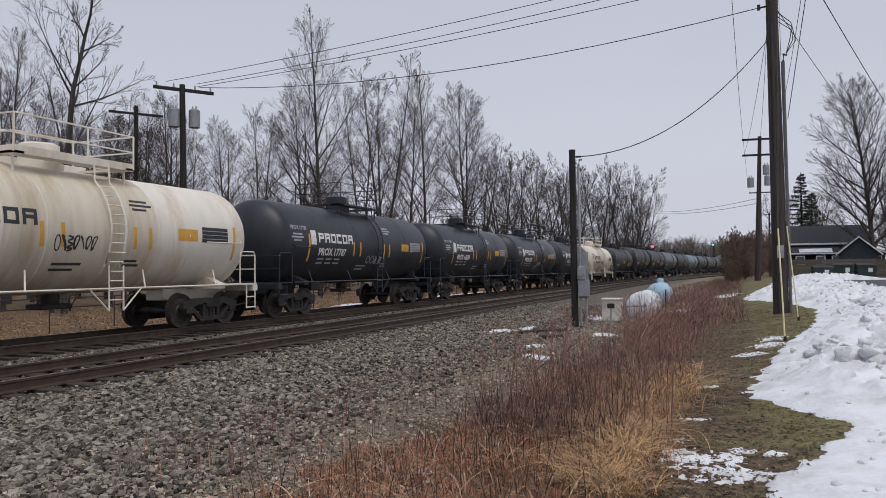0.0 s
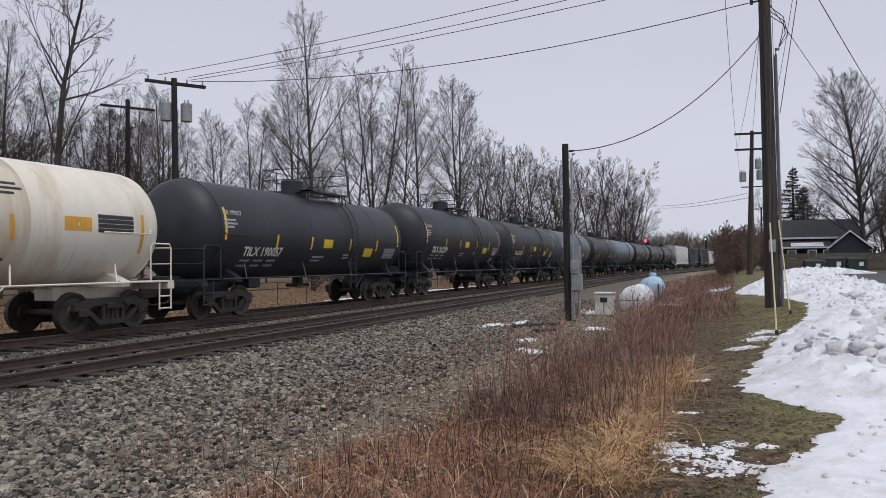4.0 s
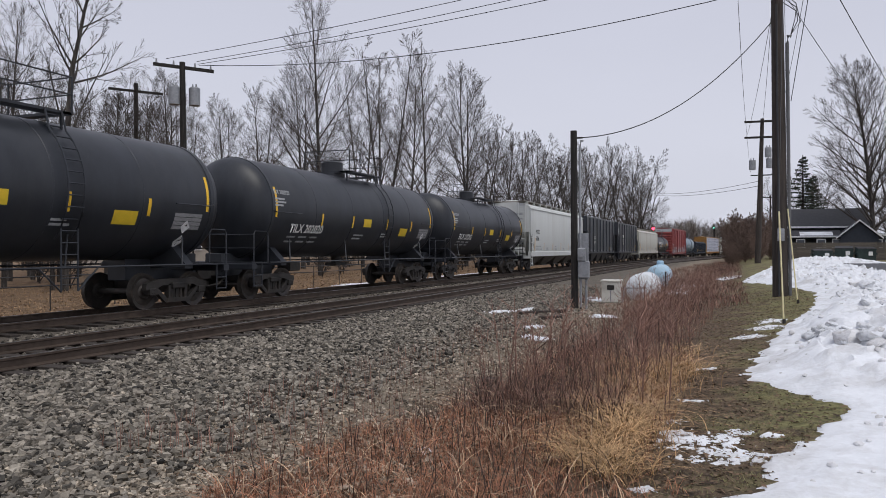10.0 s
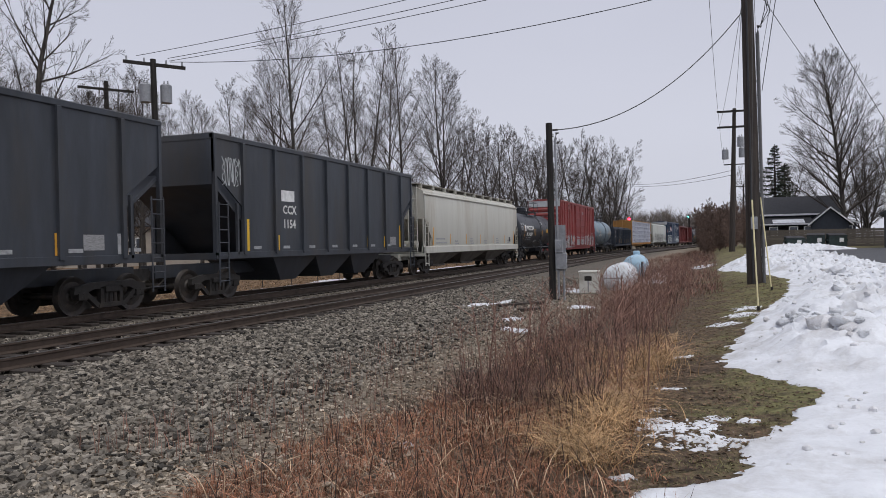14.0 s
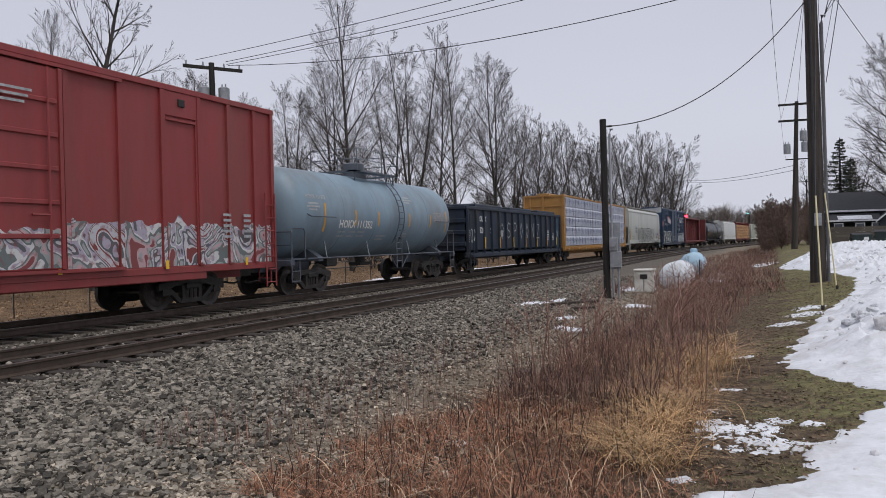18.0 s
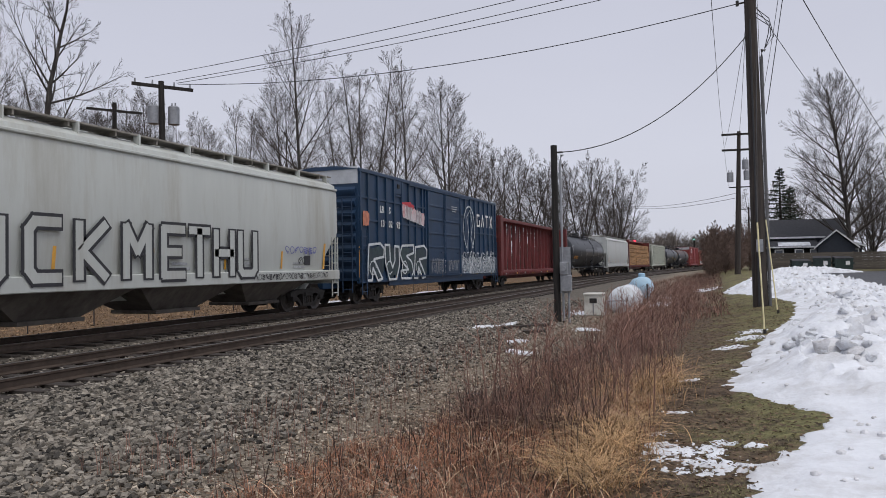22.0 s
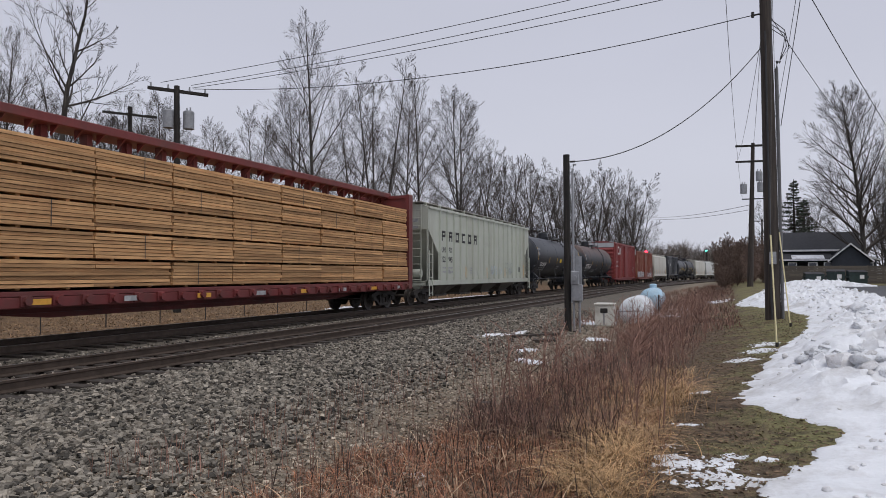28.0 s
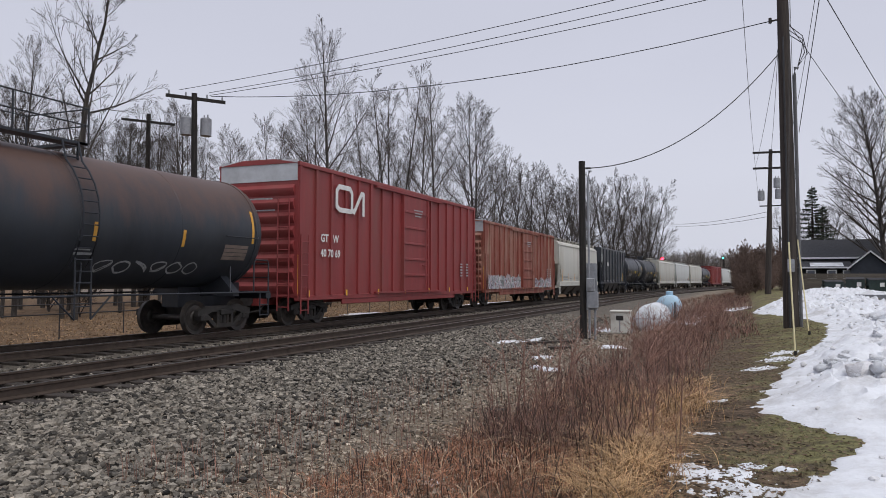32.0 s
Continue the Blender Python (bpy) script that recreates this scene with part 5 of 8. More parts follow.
def ground_material():
    m = bpy.data.materials.new("ground_cover")
    m.use_nodes = True
    t = m.node_tree
    N, K = t.nodes, t.links.new
    b = N["Principled BSDF"]
    b.inputs["Roughness"].default_value = 0.95
    b.inputs["Specular IOR Level"].default_value = 0.25
    tc = N.new("ShaderNodeTexCoord")
    sep = N.new("ShaderNodeSeparateXYZ")
    K(tc.outputs["Object"], sep.inputs[0])

    def nz(scale, detail=6.0):
        n = N.new("ShaderNodeTexNoise")
        n.inputs["Scale"].default_value, n.inputs["Detail"].default_value, n.inputs["Roughness"].default_value = scale, detail, 0.68
        K(tc.outputs["Object"], n.inputs["Vector"])
        return n.outputs[0]

    def rng(src, a, c, lo=0.0, hi=1.0):
        r = N.new("ShaderNodeMapRange")
        for k, v in zip(("From Min", "From Max", "To Min", "To Max"), (a, c, lo, hi)):
            r.inputs[k].default_value = v
        K(src, r.inputs["Value"])
        return r.outputs[0]

    def mix(f, a, c):
        x = N.new("ShaderNodeMix")
        x.data_type = "RGBA"
        K(f, x.inputs["Factor"])
        for s, k in ((a, "A"), (c, "B")):
            if isinstance(s, tuple):
                x.inputs[k].default_value = (*s, 1)
            else:
                K(s, x.inputs[k])
        return x.outputs["Result"]

    add = N.new("ShaderNodeMath")
    add.operation = "ADD"
    K(sep.outputs["X"], add.inputs[0])
    K(rng(nz(0.8), 0.3, 0.7, -1.1, 1.1), add.inputs[1])
    xw = add.outputs[0]
    fine = rng(nz(14), 0.3, 0.7)
    mid = rng(nz(2.2), 0.35, 0.65)
    gravel = mix(fine, (0.040, 0.034, 0.028), (0.195, 0.170, 0.142))
    soft_n = rng(nz(9), 0.35, 0.65)
    soil = mix(soft_n, (0.040, 0.030, 0.022), (0.175, 0.122, 0.080))
    turf = mix(soft_n, (0.092, 0.088, 0.042), (0.245, 0.228, 0.105))
    turf = mix(rng(nz(1.1), 0.46, 0.62), turf, soil)
    litter = mix(mid, (0.085, 0.055, 0.034), (0.225, 0.145, 0.085))
    far = mix(mid, (0.125, 0.10, 0.068), (0.175, 0.145, 0.10))
    c = mix(rng(xw, -17.6, -16.6), litter, gravel)
    verge = mix(fine, (0.095, 0.078, 0.060), (0.33, 0.275, 0.21))
    c = mix(rng(xw, -6.8, -5.2), c, verge)
    c = mix(rng(xw, -3.9, -2.6), c, soil)
    c = mix(rng(xw, -0.15, 0.75), c, turf)
    c = mix(rng(sep.outputs["Y"], 110, 170), c, far)
    K(c, b.inputs["Base Color"])
    bp = N.new("ShaderNodeBump")
    bp.inputs["Strength"].default_value, bp.inputs["Distance"].default_value = 0.9, 0.03
    K(nz(22), bp.inputs["Height"])
    K(bp.outputs[0], b.inputs["Normal"])
    return m


xs = sheet_coords(-1800, 1800, -18, 8, 0.33)
ys = sheet_coords(-1500, 3200, 1, 46, 0.33)
g = Geo()
g.v = [(x, y, ground_z(x, y)) for y in ys for x in xs]
nx = len(xs)
g.f = [(j * nx + i, j * nx + i + 1, (j + 1) * nx + i + 1, (j + 1) * nx + i) for j in range(len(ys) - 1) for i in range(nx - 1)]
structure("ground", g, ground_material(), "uneven ground of gravel, damp soil, turf and leaf litter")

# ---- tracks ----
RAIL_OUT = [(-0.07, -0.17), (0.07, -0.17), (0.07, -0.155), (0.012, -0.13), (0.012, -0.045), (0.036, -0.03), (0.036, 0.0), (-0.036, 0.0), (-0.036, -0.03), (-0.012, -0.045), (-0.012, -0.13), (-0.07, -0.155)]
TIE = mesh_of("tie", Geo().box(-1.3, 1.3, -0.115, 0.115, -0.36, -0.172, 0.012), WOOD_TIE, False)
for cx, name, rad in ((NEAR_X, "track_near", NEAR_R), (TRACK_X, "track_far", TRACK_R)):
    tr = thing(name, "standard gauge railway track on wooden ties in stone ballast", "railway track", "", "structure", pose(cx, 0, RAIL_Z))
    for s in (-1, 1):
        stops = [-700, 0, CURVE_Y] + [CURVE_Y + 8 * (k + 1) for k in range(48)] + [1500]
        for nm, out, mt, pr in (("rail", RAIL_OUT, STEEL, tr), ("rail_head", [(-0.03, 0.0), (0.03, 0.0), (0.03, 0.0035), (-0.03, 0.0035)], RAILTOP, None)):
            g = Geo()
            n = len(out)
            for y in stops:
                g.v += [(s * 0.7525 + u + bend_x(y, rad), y, v) for u, v in out]
            g.f = [(i * n + j, i * n + (j + 1) % n, (i + 1) * n + (j + 1) % n, (i + 1) * n + j) for i in range(len(stops) - 1) for j in range(n)]
            ob = part(nm, g, mt, pr or r, "worn steel rail" if pr else "polished rail head")
            r = ob if pr else r
    rg = random.Random(3)
    for i in range(140):
        part("tie", TIE, WOOD_TIE, tr, "", pose(rg.uniform(-0.03, 0.03) + bend_x(3 + i * 0.53, rad), 3 + i * 0.53, rg.uniform(-0.008, 0.008), 0, 0, rg.uniform(-0.8, 0.8)))
    g = Geo()
    for i in range(300):
        y = 3 + (140 + i) * 0.53
        bx_ = bend_x(y, rad)
        g.box(bx_ - 1.3, bx_ + 1.3, y - 0.115, y + 0.115, -0.36, -0.172)
    for i in range(60):
        y = 3 - (i + 1) * 0.53
        g.box(-1.3, 1.3, y - 0.115, y + 0.115, -0.36, -0.172)
    tagged(part("far_ties", g, WOOD_TIE, tr, "rows of wooden ties", None, False), kind="stuff")


def stones(name, count, box, size, label, seed, keep=None, m=STONE):
    """Loose stones as squat irregular six-sided lumps."""
    r = np.random.RandomState(seed)
    x0, x1, y0, y1 = box
    base = np.array([(x, y, z) for z in (-0.62, 0.62) for x, y in ((-0.8, -0.8), (0.8, -0.8), (0.8, 0.8), (-0.8, 0.8))])
    faces = [(3, 2, 1, 0), (4, 5, 6, 7), (0, 1, 5, 4), (1, 2, 6, 5), (2, 3, 7, 6), (3, 0, 4, 7)]
    g = Geo()
    made = 0
    while made < count:
        u = r.rand()
        y = y0 + (y1 - y0) * u ** 1.7
        x = x0 + (x1 - x0) * r.rand()
        if y < -0.58 * x - 0.6 or (keep and not keep(x, y, r)):
            continue
        s = size * (0.55 + 0.9 * r.rand() ** 2)
        q = (base * ((0.65 + 0.6 * r.rand(1, 3)) * (1, 1, 0.72)) + 0.24 * (r.rand(8, 3) - 0.5) * 2) * s
        a1, a2 = r.rand() * 6.283, (r.rand() - 0.5) * 1.7
        c1, s1, c2, s2 = math.cos(a1), math.sin(a1), math.cos(a2), math.sin(a2)
        rot = np.array(((c1, -s1 * c2, s1 * s2), (s1, c1 * c2, -c1 * s2), (0, s2, c2)))
        q = q @ rot.T + (x, y, ground_z(x, y) + s * (-0.3 + 1.3 * r.rand()))
        o = len(g.v)
        g.v.extend(map(tuple, q.tolist()))
        g.f += [tuple(k + o for k in fc) for fc in faces]
        made += 1
    stuff(name, g, m, label, "ballast stones")


def shoulder(x, y, r):
    return not (-9.1 + 0.0 > x > -11.2 and r.rand() < 0.55)


stones("ballast_stones", 92000, (-9.0, -4.0, 3.5, 36), 0.029, "loose grey crushed-stone ballast beside the track", 1, lambda x, y, r: x + 0.8 * noise.noise((x * 0.7, y * 0.35, 4)) < -5.8 or r.rand() < (-3.9 - x) / 2.6)
stones("track_ballast", 13000, (-12.9, -8.9, 6, 60), 0.028, "grey ballast between the rails and ties", 2)
stones("gravel_stones", 22000, (-7.0, -2.2, 4, 30), 0.019, "scattered small gravel on damp soil", 4, lambda x, y, r: r.rand() < 0.7, GRIT)

# ---- snow ----
EDGE = [(-9, 0.9), (-4, 0.2), (0, -0.55), (3, -0.95), (5.0, -0.75), (5.3, -0.58), (5.6, -0.12), (6.0, 0.17), (6.5, 0.22), (7.0, 0.42), (8.0, 0.80), (8.7, 1.02), (9.4, 0.62), (10.2, 0.12), (10.8, -0.02), (11.6, 0.12), (13, 0.34), (15, 0.62), (17, 0.98), (20, 1.62), (23, 2.0), (27, 2.4), (31, 2.0), (34, 1.3), (37, 0.6), (40, 0.25), (44, 0.7), (50, 1.8), (60, 3.0), (75, 4.5)]


def snow_edge(y):
    return float(np.interp(y, [e[0] for e in EDGE], [e[1] for e in EDGE]))


def snow_depth(x, y):
    e = snow_edge(y) + 0.14 * noise.noise((x * 1.3, y * 1.6, 5)) + 0.10 * noise.noise((x * 5, y * 6, 9)) + 0.05 * noise.noise((x * 13, y * 13, 2))
    d = x - e
    if d < -0.5:
        return -0.2
    if x > 6.4 + 0.25 * noise.noise((x, y, 2)) and 30 < y < 66 and x < 15:
        return -0.2
    h = 0.085 * (1 - math.exp(-max(d, 0) * 4)) - (0.12 if d < 0 else 0.02)
    if d > 0:
        bank = smooth((d - 0.25) / 1.1) * (1 - smooth((x - 6.0 - 0.04 * y) / 3.0)) * smooth((y - 7) / 6)
        lump = noise.noise((x * 1.5, y * 1.1, 1)) * 0.55 + abs(noise.noise((x * 3.4, y * 3.0, 2))) * 0.5 + abs(noise.noise((x * 7, y * 6, 4))) * 0.34 + noise.noise((x * 14, y * 12, 5)) * 0.12
        h += bank * (0.14 + 0.42 * max(lump, -0.15) + 0.10 * abs(noise.noise((x * 10, y * 7, 6))))
        h += 0.035 * noise.noise((x * 2.5, y * 2.5, 7)) + 0.020 * noise.noise((x * 7, y * 7, 7)) - 0.03 * max(0, noise.noise((x * 5, y * 5, 3)) - 0.25)
    return h


def snow_sheet(name, x0, x1, y0, y1, step, label):
    xs_, ys_ = np.arange(x0, x1, step), []
    y, d = y0, step
    while y < y1:
        ys_.append(y)
        d = step * (1 + max(0, y - 12) / 16)
        y += d
    g = Geo()
    n = len(xs_)
    depth = []
    for y in ys_:
        for x in xs_:
            h = snow_depth(x, y)
            depth.append(h)
            g.v.append((x, y, ground_z(x, y) + h))
    for j in range(len(ys_) - 1):
        for i in range(n - 1):
            q = (j * n + i, j * n + i + 1, (j + 1) * n + i + 1, (j + 1) * n + i)
            if max(depth[k] for k in q) > -0.05:
                g.f.append(q)
    ob = structure(name, g, SNOW, label)
    return ob


snow_sheet("snow", -1.3, 11, -7.0, 78, 0.088, "lumpy melting snow bank beside the lawn")
# chunks of ploughed snow on the bank
rg = random.Random(11)


def lump_mesh(seed, m):
    r = random.Random(seed)
    g = Geo()
    n, k = 9, 6
    g.v.append((0, 0, 1))
    for i in range(1, k):
        a = math.pi * i / k
        for j in range(n):
            b_ = 2 * math.pi * j / n
            rr_ = 1 + r.uniform(-0.25, 0.25)
            g.v.append((rr_ * math.sin(a) * math.cos(b_), rr_ * math.sin(a) * math.sin(b_), rr_ * math.cos(a)))
    g.v.append((0, 0, -1))
    for j in range(n):
        g.f.append((0, 1 + j, 1 + (j + 1) % n))
        g.f.append((len(g.v) - 1, 1 + (k - 2) * n + (j + 1) % n, 1 + (k - 2) * n + j))
    for i in range(k - 2):
        for j in range(n):
            g.f.append((1 + i * n + j, 1 + (i + 1) * n + j, 1 + (i + 1) * n + (j + 1) % n, 1 + i * n + (j + 1) % n))
    return mesh_of("snow_lump", g, m)


LUMPS = [lump_mesh(s, SNOW if s else SNOW_DIRTY) for s in range(6)]
bank = thing("snow_lumps", "lumps of ploughed dirty snow on the snow bank", "snow", "", "structure")
HEAPS = [(snow_edge(y) + d, y, w) for y, d, w in ((11.5, 1.7, 0.5), (13.2, 1.2, 0.5), (15.0, 2.3, 0.9), (17.5, 1.6, 0.9), (20.0, 2.6, 1.1), (23.0, 1.6, 1.2), (27.0, 2.2, 1.6), (32.0, 2.6, 2.0), (38.0, 3.6, 2.4), (44.0, 3.2, 2.6))]
for i in range(170):
    cx, cy, w = HEAPS[i % len(HEAPS)]
    x, y = cx + rg.gauss(0, 0.42 * w), cy + rg.gauss(0, 0.7 * w)
    if x < snow_edge(y) + 0.3:
        continue
    s = rg.uniform(0.04, 0.12) * (0.8 + y / 50) * (2.0 if i % 11 == 0 else 1.0)
    part("snow_lump", LUMPS[i % 6], SNOW, bank, "", Matrix.LocRotScale((x, y, ground_z(x, y) + snow_depth(x, y) - 0.25 * s), Euler((rg.uniform(-0.4, 0.4), rg.uniform(-0.4, 0.4), rg.random() * 6)), (s * rg.uniform(0.9, 1.7), s * rg.uniform(0.9, 1.7), s * rg.uniform(0.4, 0.9))))


g = Geo()
for i in range(650):
    y = 6 + 42 * rg.random() ** 1.3
    x = snow_edge(y) + 0.35 + rg.random() * 4.5
    s = rg.uniform(0.012, 0.05) * (0.8 + y / 50)
    z = ground_z(x, y) + snow_depth(x, y)
    src = LUMPS[i % 6].vertices
    a = rg.random() * 6.28
    ca, sa = math.cos(a) * s, math.sin(a) * s
    q = rg.uniform(0.5, 1.0) * s
    g.add([(x + v.co.x * ca - v.co.y * sa, y + v.co.x * sa + v.co.y * ca, z + v.co.z * q) for v in src], [tuple(p.vertices) for p in LUMPS[i % 6].polygons])
stuff("snow_crumbs", g, SNOW_DIRTY, "small dirty crumbs of snow and ice on the bank", "snow", True)


def snow_patch(cx, cy, rx, ry, holes, seed, h=0.010):
    """A thin ragged leftover patch of snow, eaten through by the grass."""
    g = Geo()
    n = 64
    hs = {}
    for j in range(n + 1):
        for i in range(n + 1):
            u, v = (i / n - 0.5) * 2.6, (j / n - 0.5) * 2.6
            x, y = cx + rx * u, cy + ry * v
            e = 1 - math.hypot(u, v) + 0.5 * noise.noise((u * 1.7, v * 1.7, seed)) + holes * (0.8 * noise.noise((x * 7, y * 6, seed)) + 0.9 * noise.noise((x * 19, y * 15, seed)) + 0.5 * noise.noise((x * 43, y * 31, seed))) - 0.35 * holes
            hs[i, j] = e
            g.v.append((x, y, ground_z(x, y) + max(-0.03, min(e * (0.06 if h < 0.02 else 0.16), h)) + 0.008 * noise.noise((x * 14, y * 14, seed))))
    for j in range(n):
        for i in range(n):
            if max(hs[i, j], hs[i + 1, j], hs[i, j + 1], hs[i + 1, j + 1]) > -0.05:
                g.f.append((j * (n + 1) + i, j * (n + 1) + i + 1, (j + 1) * (n + 1) + i + 1, (j + 1) * (n + 1) + i))
    if not g.f:
        return
    ob = part("snow_patch", g, SNOW)
    tagged(ob, "thin ragged patch of melting snow on the ground", "snow", "snow patches", "structure")


for q in ((-0.38, 7.25, 0.38, 0.34, 1.0), (-0.02, 6.85, 0.34, 0.26, 1.0), (-0.25, 6.55, 0.22, 0.16, 0.9), (0.03, 7.6, 0.14, 0.10, 0.7), (0.30, 7.5, 0.12, 0.09, 0.6), (-0.47, 9.3, 0.16, 0.10, 0.8), (-0.42, 11.4, 0.18, 0.14, 0.9), (-0.62, 5.62, 0.14, 0.08, 0.6), (-0.60, 7.9, 0.12, 0.12, 0.9),
          (-6.2, 20.2, 0.42, 0.9, 0.5), (-5.75, 21.3, 0.20, 0.6, 0.6), (-3.28, 20.0, 0.36, 0.5, 0.4), (-3.7, 14.6, 0.30, 0.30, 0.9), (-4.3, 16.5, 0.20, 0.3, 0.8), (-2.3, 33.5, 0.8, 2.6, 0.7), (-2.0, 39.5, 0.8, 3.0, 0.7), (-4.6, 26.4, 0.9, 1.4, 0.7), (-2.2, 7.2, 0.10, 0.07, 0.7), (-2.55, 5.95, 0.10, 0.08, 0.7), (0.25, 15.2, 0.30, 0.45, 0.8), (0.62, 16.8, 0.35, 0.5, 0.7), (0.75, 18.0, 0.3, 0.5, 0.6),
          (-18.3, 30, 0.7, 2.6, 0.6), (-18.6, 42, 0.8, 4.0, 0.6), (-18.2, 24, 0.5, 1.6, 0.6), (-18.8, 58, 0.9, 5.0, 0.6), (-19.4, 36, 0.6, 2.2, 0.6), (-19.2, 50, 0.8, 3.0, 0.6), (-17.9, 66, 0.8, 5.0, 0.6), (-0.5, 48, 0.8, 3, 0.7)):
    snow_patch(*q, sum(q), 0.055 if q[0] < -3.2 else 0.010)

# ---- weeds and grass ----


def blades(name, m, count, place, height, width, lean, label, category, seed, segs=2, droop=0.25):
    """Thin tapering blades that lean and bend."""
    r = random.Random(seed)
    g = Geo()
    for _ in range(count):
        x, y, hs = place(r)
        h = height * hs * r.uniform(0.55, 1.3)
        a = r.uniform(0, 6.283)
        la = lean * r.uniform(0.2, 1.6)
        dx, dy = math.cos(a) * la * h, math.sin(a) * la * h
        wx, wy = -math.sin(a + r.uniform(-1, 1)) * width / 2, math.cos(a) * width / 2
        z = ground_z(x, y) - 0.02
        o = len(g.v)
        for i in range(segs):
            f_ = i / segs
            k = f_ ** 1.6
            w = 1 - 0.5 * f_
            g.v += [(x + dx * k - wx * w, y + dy * k - wy * w, z + h * (f_ - droop * k * f_)), (x + dx * k + wx * w, y + dy * k + wy * w, z + h * (f_ - droop * k * f_))]
        g.v.append((x + dx, y + dy, z + h * (1 - droop)))
        for i in range(segs - 1):
            g.f.append((o + 2 * i, o + 2 * i + 1, o + 2 * i + 3, o + 2 * i + 2))
        g.f.append((o + 2 * segs - 2, o + 2 * segs - 1, o + 2 * segs))
    return stuff(name, g, m, label, category)


def in_band(r, y0, y1, power=1.6):
    y = y0 + (y1 - y0) * r.random() ** power
    lo = float(np.interp(y, [4, 5.5, 7, 9, 12, 16, 25, 40, 80], [-4.4, -4.0, -3.3, -2.5, -2.5, -2.4, -2.6, -2.8, -3.2]))
    hi = float(np.interp(y, [4, 6, 9, 12, 16, 25, 40, 80], [-0.55, -0.75, -0.80, -0.75, -0.85, -0.75, -0.6, 0.2]))
    w = 0.22 * noise.noise((y * 0.8, 1.7, 0)) + 0.16 * noise.noise((y * 2.6, 4.1, 0))
    u = r.random()
    if u > 0.82:
        u = 0.82 + 0.34 * r.random() ** 1.6
    return lo + (hi - lo - 0.12) * u + w * (1 if u > 0.5 else -1.6), y


def place_red(r):
    while True:
        x, y = in_band(r, 4.2, 12, 1.3)
        if noise.noise((x * 0.9, y * 0.6, 3)) + 0.6 * noise.noise((x * 3, y * 2, 3)) > -0.35 + 0.6 * smooth((-2.4 - x) / 1.5):
            return x, y, 0.6 + 0.6 * smooth((y - 6) / 5)


def place_brown(r):
    while True:
        x, y = in_band(r, 7.5, 70, 1.9)
        if noise.noise((x * 0.8, y * 0.4, 8)) + 0.5 * noise.noise((x * 2.5, y * 1.2, 8)) > -0.12:
            return x, y, 1.0 + 0.6 * noise.noise((x, y * 0.6, 6))


TUFTS = [(-1.00, 10.0, 0.42, 1.15), (-0.85, 10.9, 0.28, 1.0), (-1.15, 9.0, 0.40, 0.85), (-1.10, 7.5, 0.38, 0.9), (-1.05, 6.9, 0.36, 0.85), (-1.25, 6.3, 0.34, 0.7), (-0.95, 8.1, 0.22, 0.7), (-0.95, 13.0, 0.30, 0.7), (-1.0, 6.0, 0.3, 0.7), (-1.65, 8.4, 0.25, 0.6)]


def place_tuft(r):
    cx, cy, rad, h = TUFTS[r.randrange(len(TUFTS))]
    a, d = r.uniform(0, 6.283), rad * abs(r.gauss(0, 0.8))
    return cx + 0.08 + 0.85 * d * math.cos(a), cy + d * math.sin(a), h


def place_lawn(r):
    while True:
        y = 5 + 40 * r.random() ** 2.0
        x = r.uniform(-0.7, 2.4)
        if x < snow_edge(y) + 0.05 and r.random() < 0.25 + 0.9 * (x + 0.7) and noise.noise((x * 1.5, y * 0.8, 2)) > -0.1:
            return x, y, 1.0


blades("red_weeds", WEED_RED, 15000, place_red, 0.27, 0.0062, 0.5, "low red-brown dry weeds beside the gravel", "weeds", 21)
blades("brown_weeds", WEED_BROWN, 15000, place_brown, 0.48, 0.0062, 0.5, "tall brown dead weed stalks in a strip along the track", "weeds", 22)
blades("straw_tufts", STRAW, 4200, place_tuft, 0.50, 0.0075, 1.15, "drooping tufts of dry straw-coloured grass", "grass", 23, 5, 0.55)
blades("lawn_grass", GREENG, 26000, place_lawn, 0.045, 0.008, 0.7, "short patchy green winter grass", "grass", 24)
blades("weed_tangle", WEED_BROWN, 9000, place_brown, 0.42, 0.006, 1.7, "fallen tangled dead stalks among the weeds", "weeds", 27, 3, 0.55)
blades("red_tangle", WEED_RED, 7500, place_red, 0.34, 0.006, 1.6, "fallen red-brown stalks among the weeds", "weeds", 28, 3, 0.5)
blades("bleached_stalks", BLEACHED, 2600, lambda r: place_red(r) if r.random() < 0.55 else place_brown(r), 0.50, 0.0075, 1.3, "long pale bleached stalks arching over the weeds", "weeds", 29, 5, 0.5)
blades("dark_stalks", DARKSTALK, 2200, lambda r: place_red(r) if r.random() < 0.4 else place_brown(r), 0.62, 0.008, 0.35, "dark upright dead stalks among the weeds", "weeds", 30, 3, 0.1)


def place_sparse(r):
    y = 5 + 14 * r.random() ** 1.3
    return r.uniform(-5.4, -2.6), y, 0.8


def debris(name, m, count, place, size, label, category, seed):
    """Flat crumbs of dead leaf and stalk lying at all angles."""
    r = random.Random(seed)
    g = Geo()
    for _ in range(count):
        x, y = place(r)
        s = size * r.uniform(0.5, 1.6)
        a, tilt = r.uniform(0, 6.283), r.uniform(-0.6, 0.6)
        ux, uy, vz = math.cos(a) * s, math.sin(a) * s, math.sin(tilt) * s * 0.5
        k = r.uniform(0.15, 0.6)
        z = ground_z(x, y) + r.uniform(0.004, 0.02)
        g.add([(x - ux, y - uy, z - vz), (x + uy * k, y - ux * k, z + vz * 0.5), (x + ux, y + uy, z + vz), (x - uy * k, y + ux * k, z + 0.01)], [(0, 1, 2, 3)])
    return stuff(name, g, m, label, category)


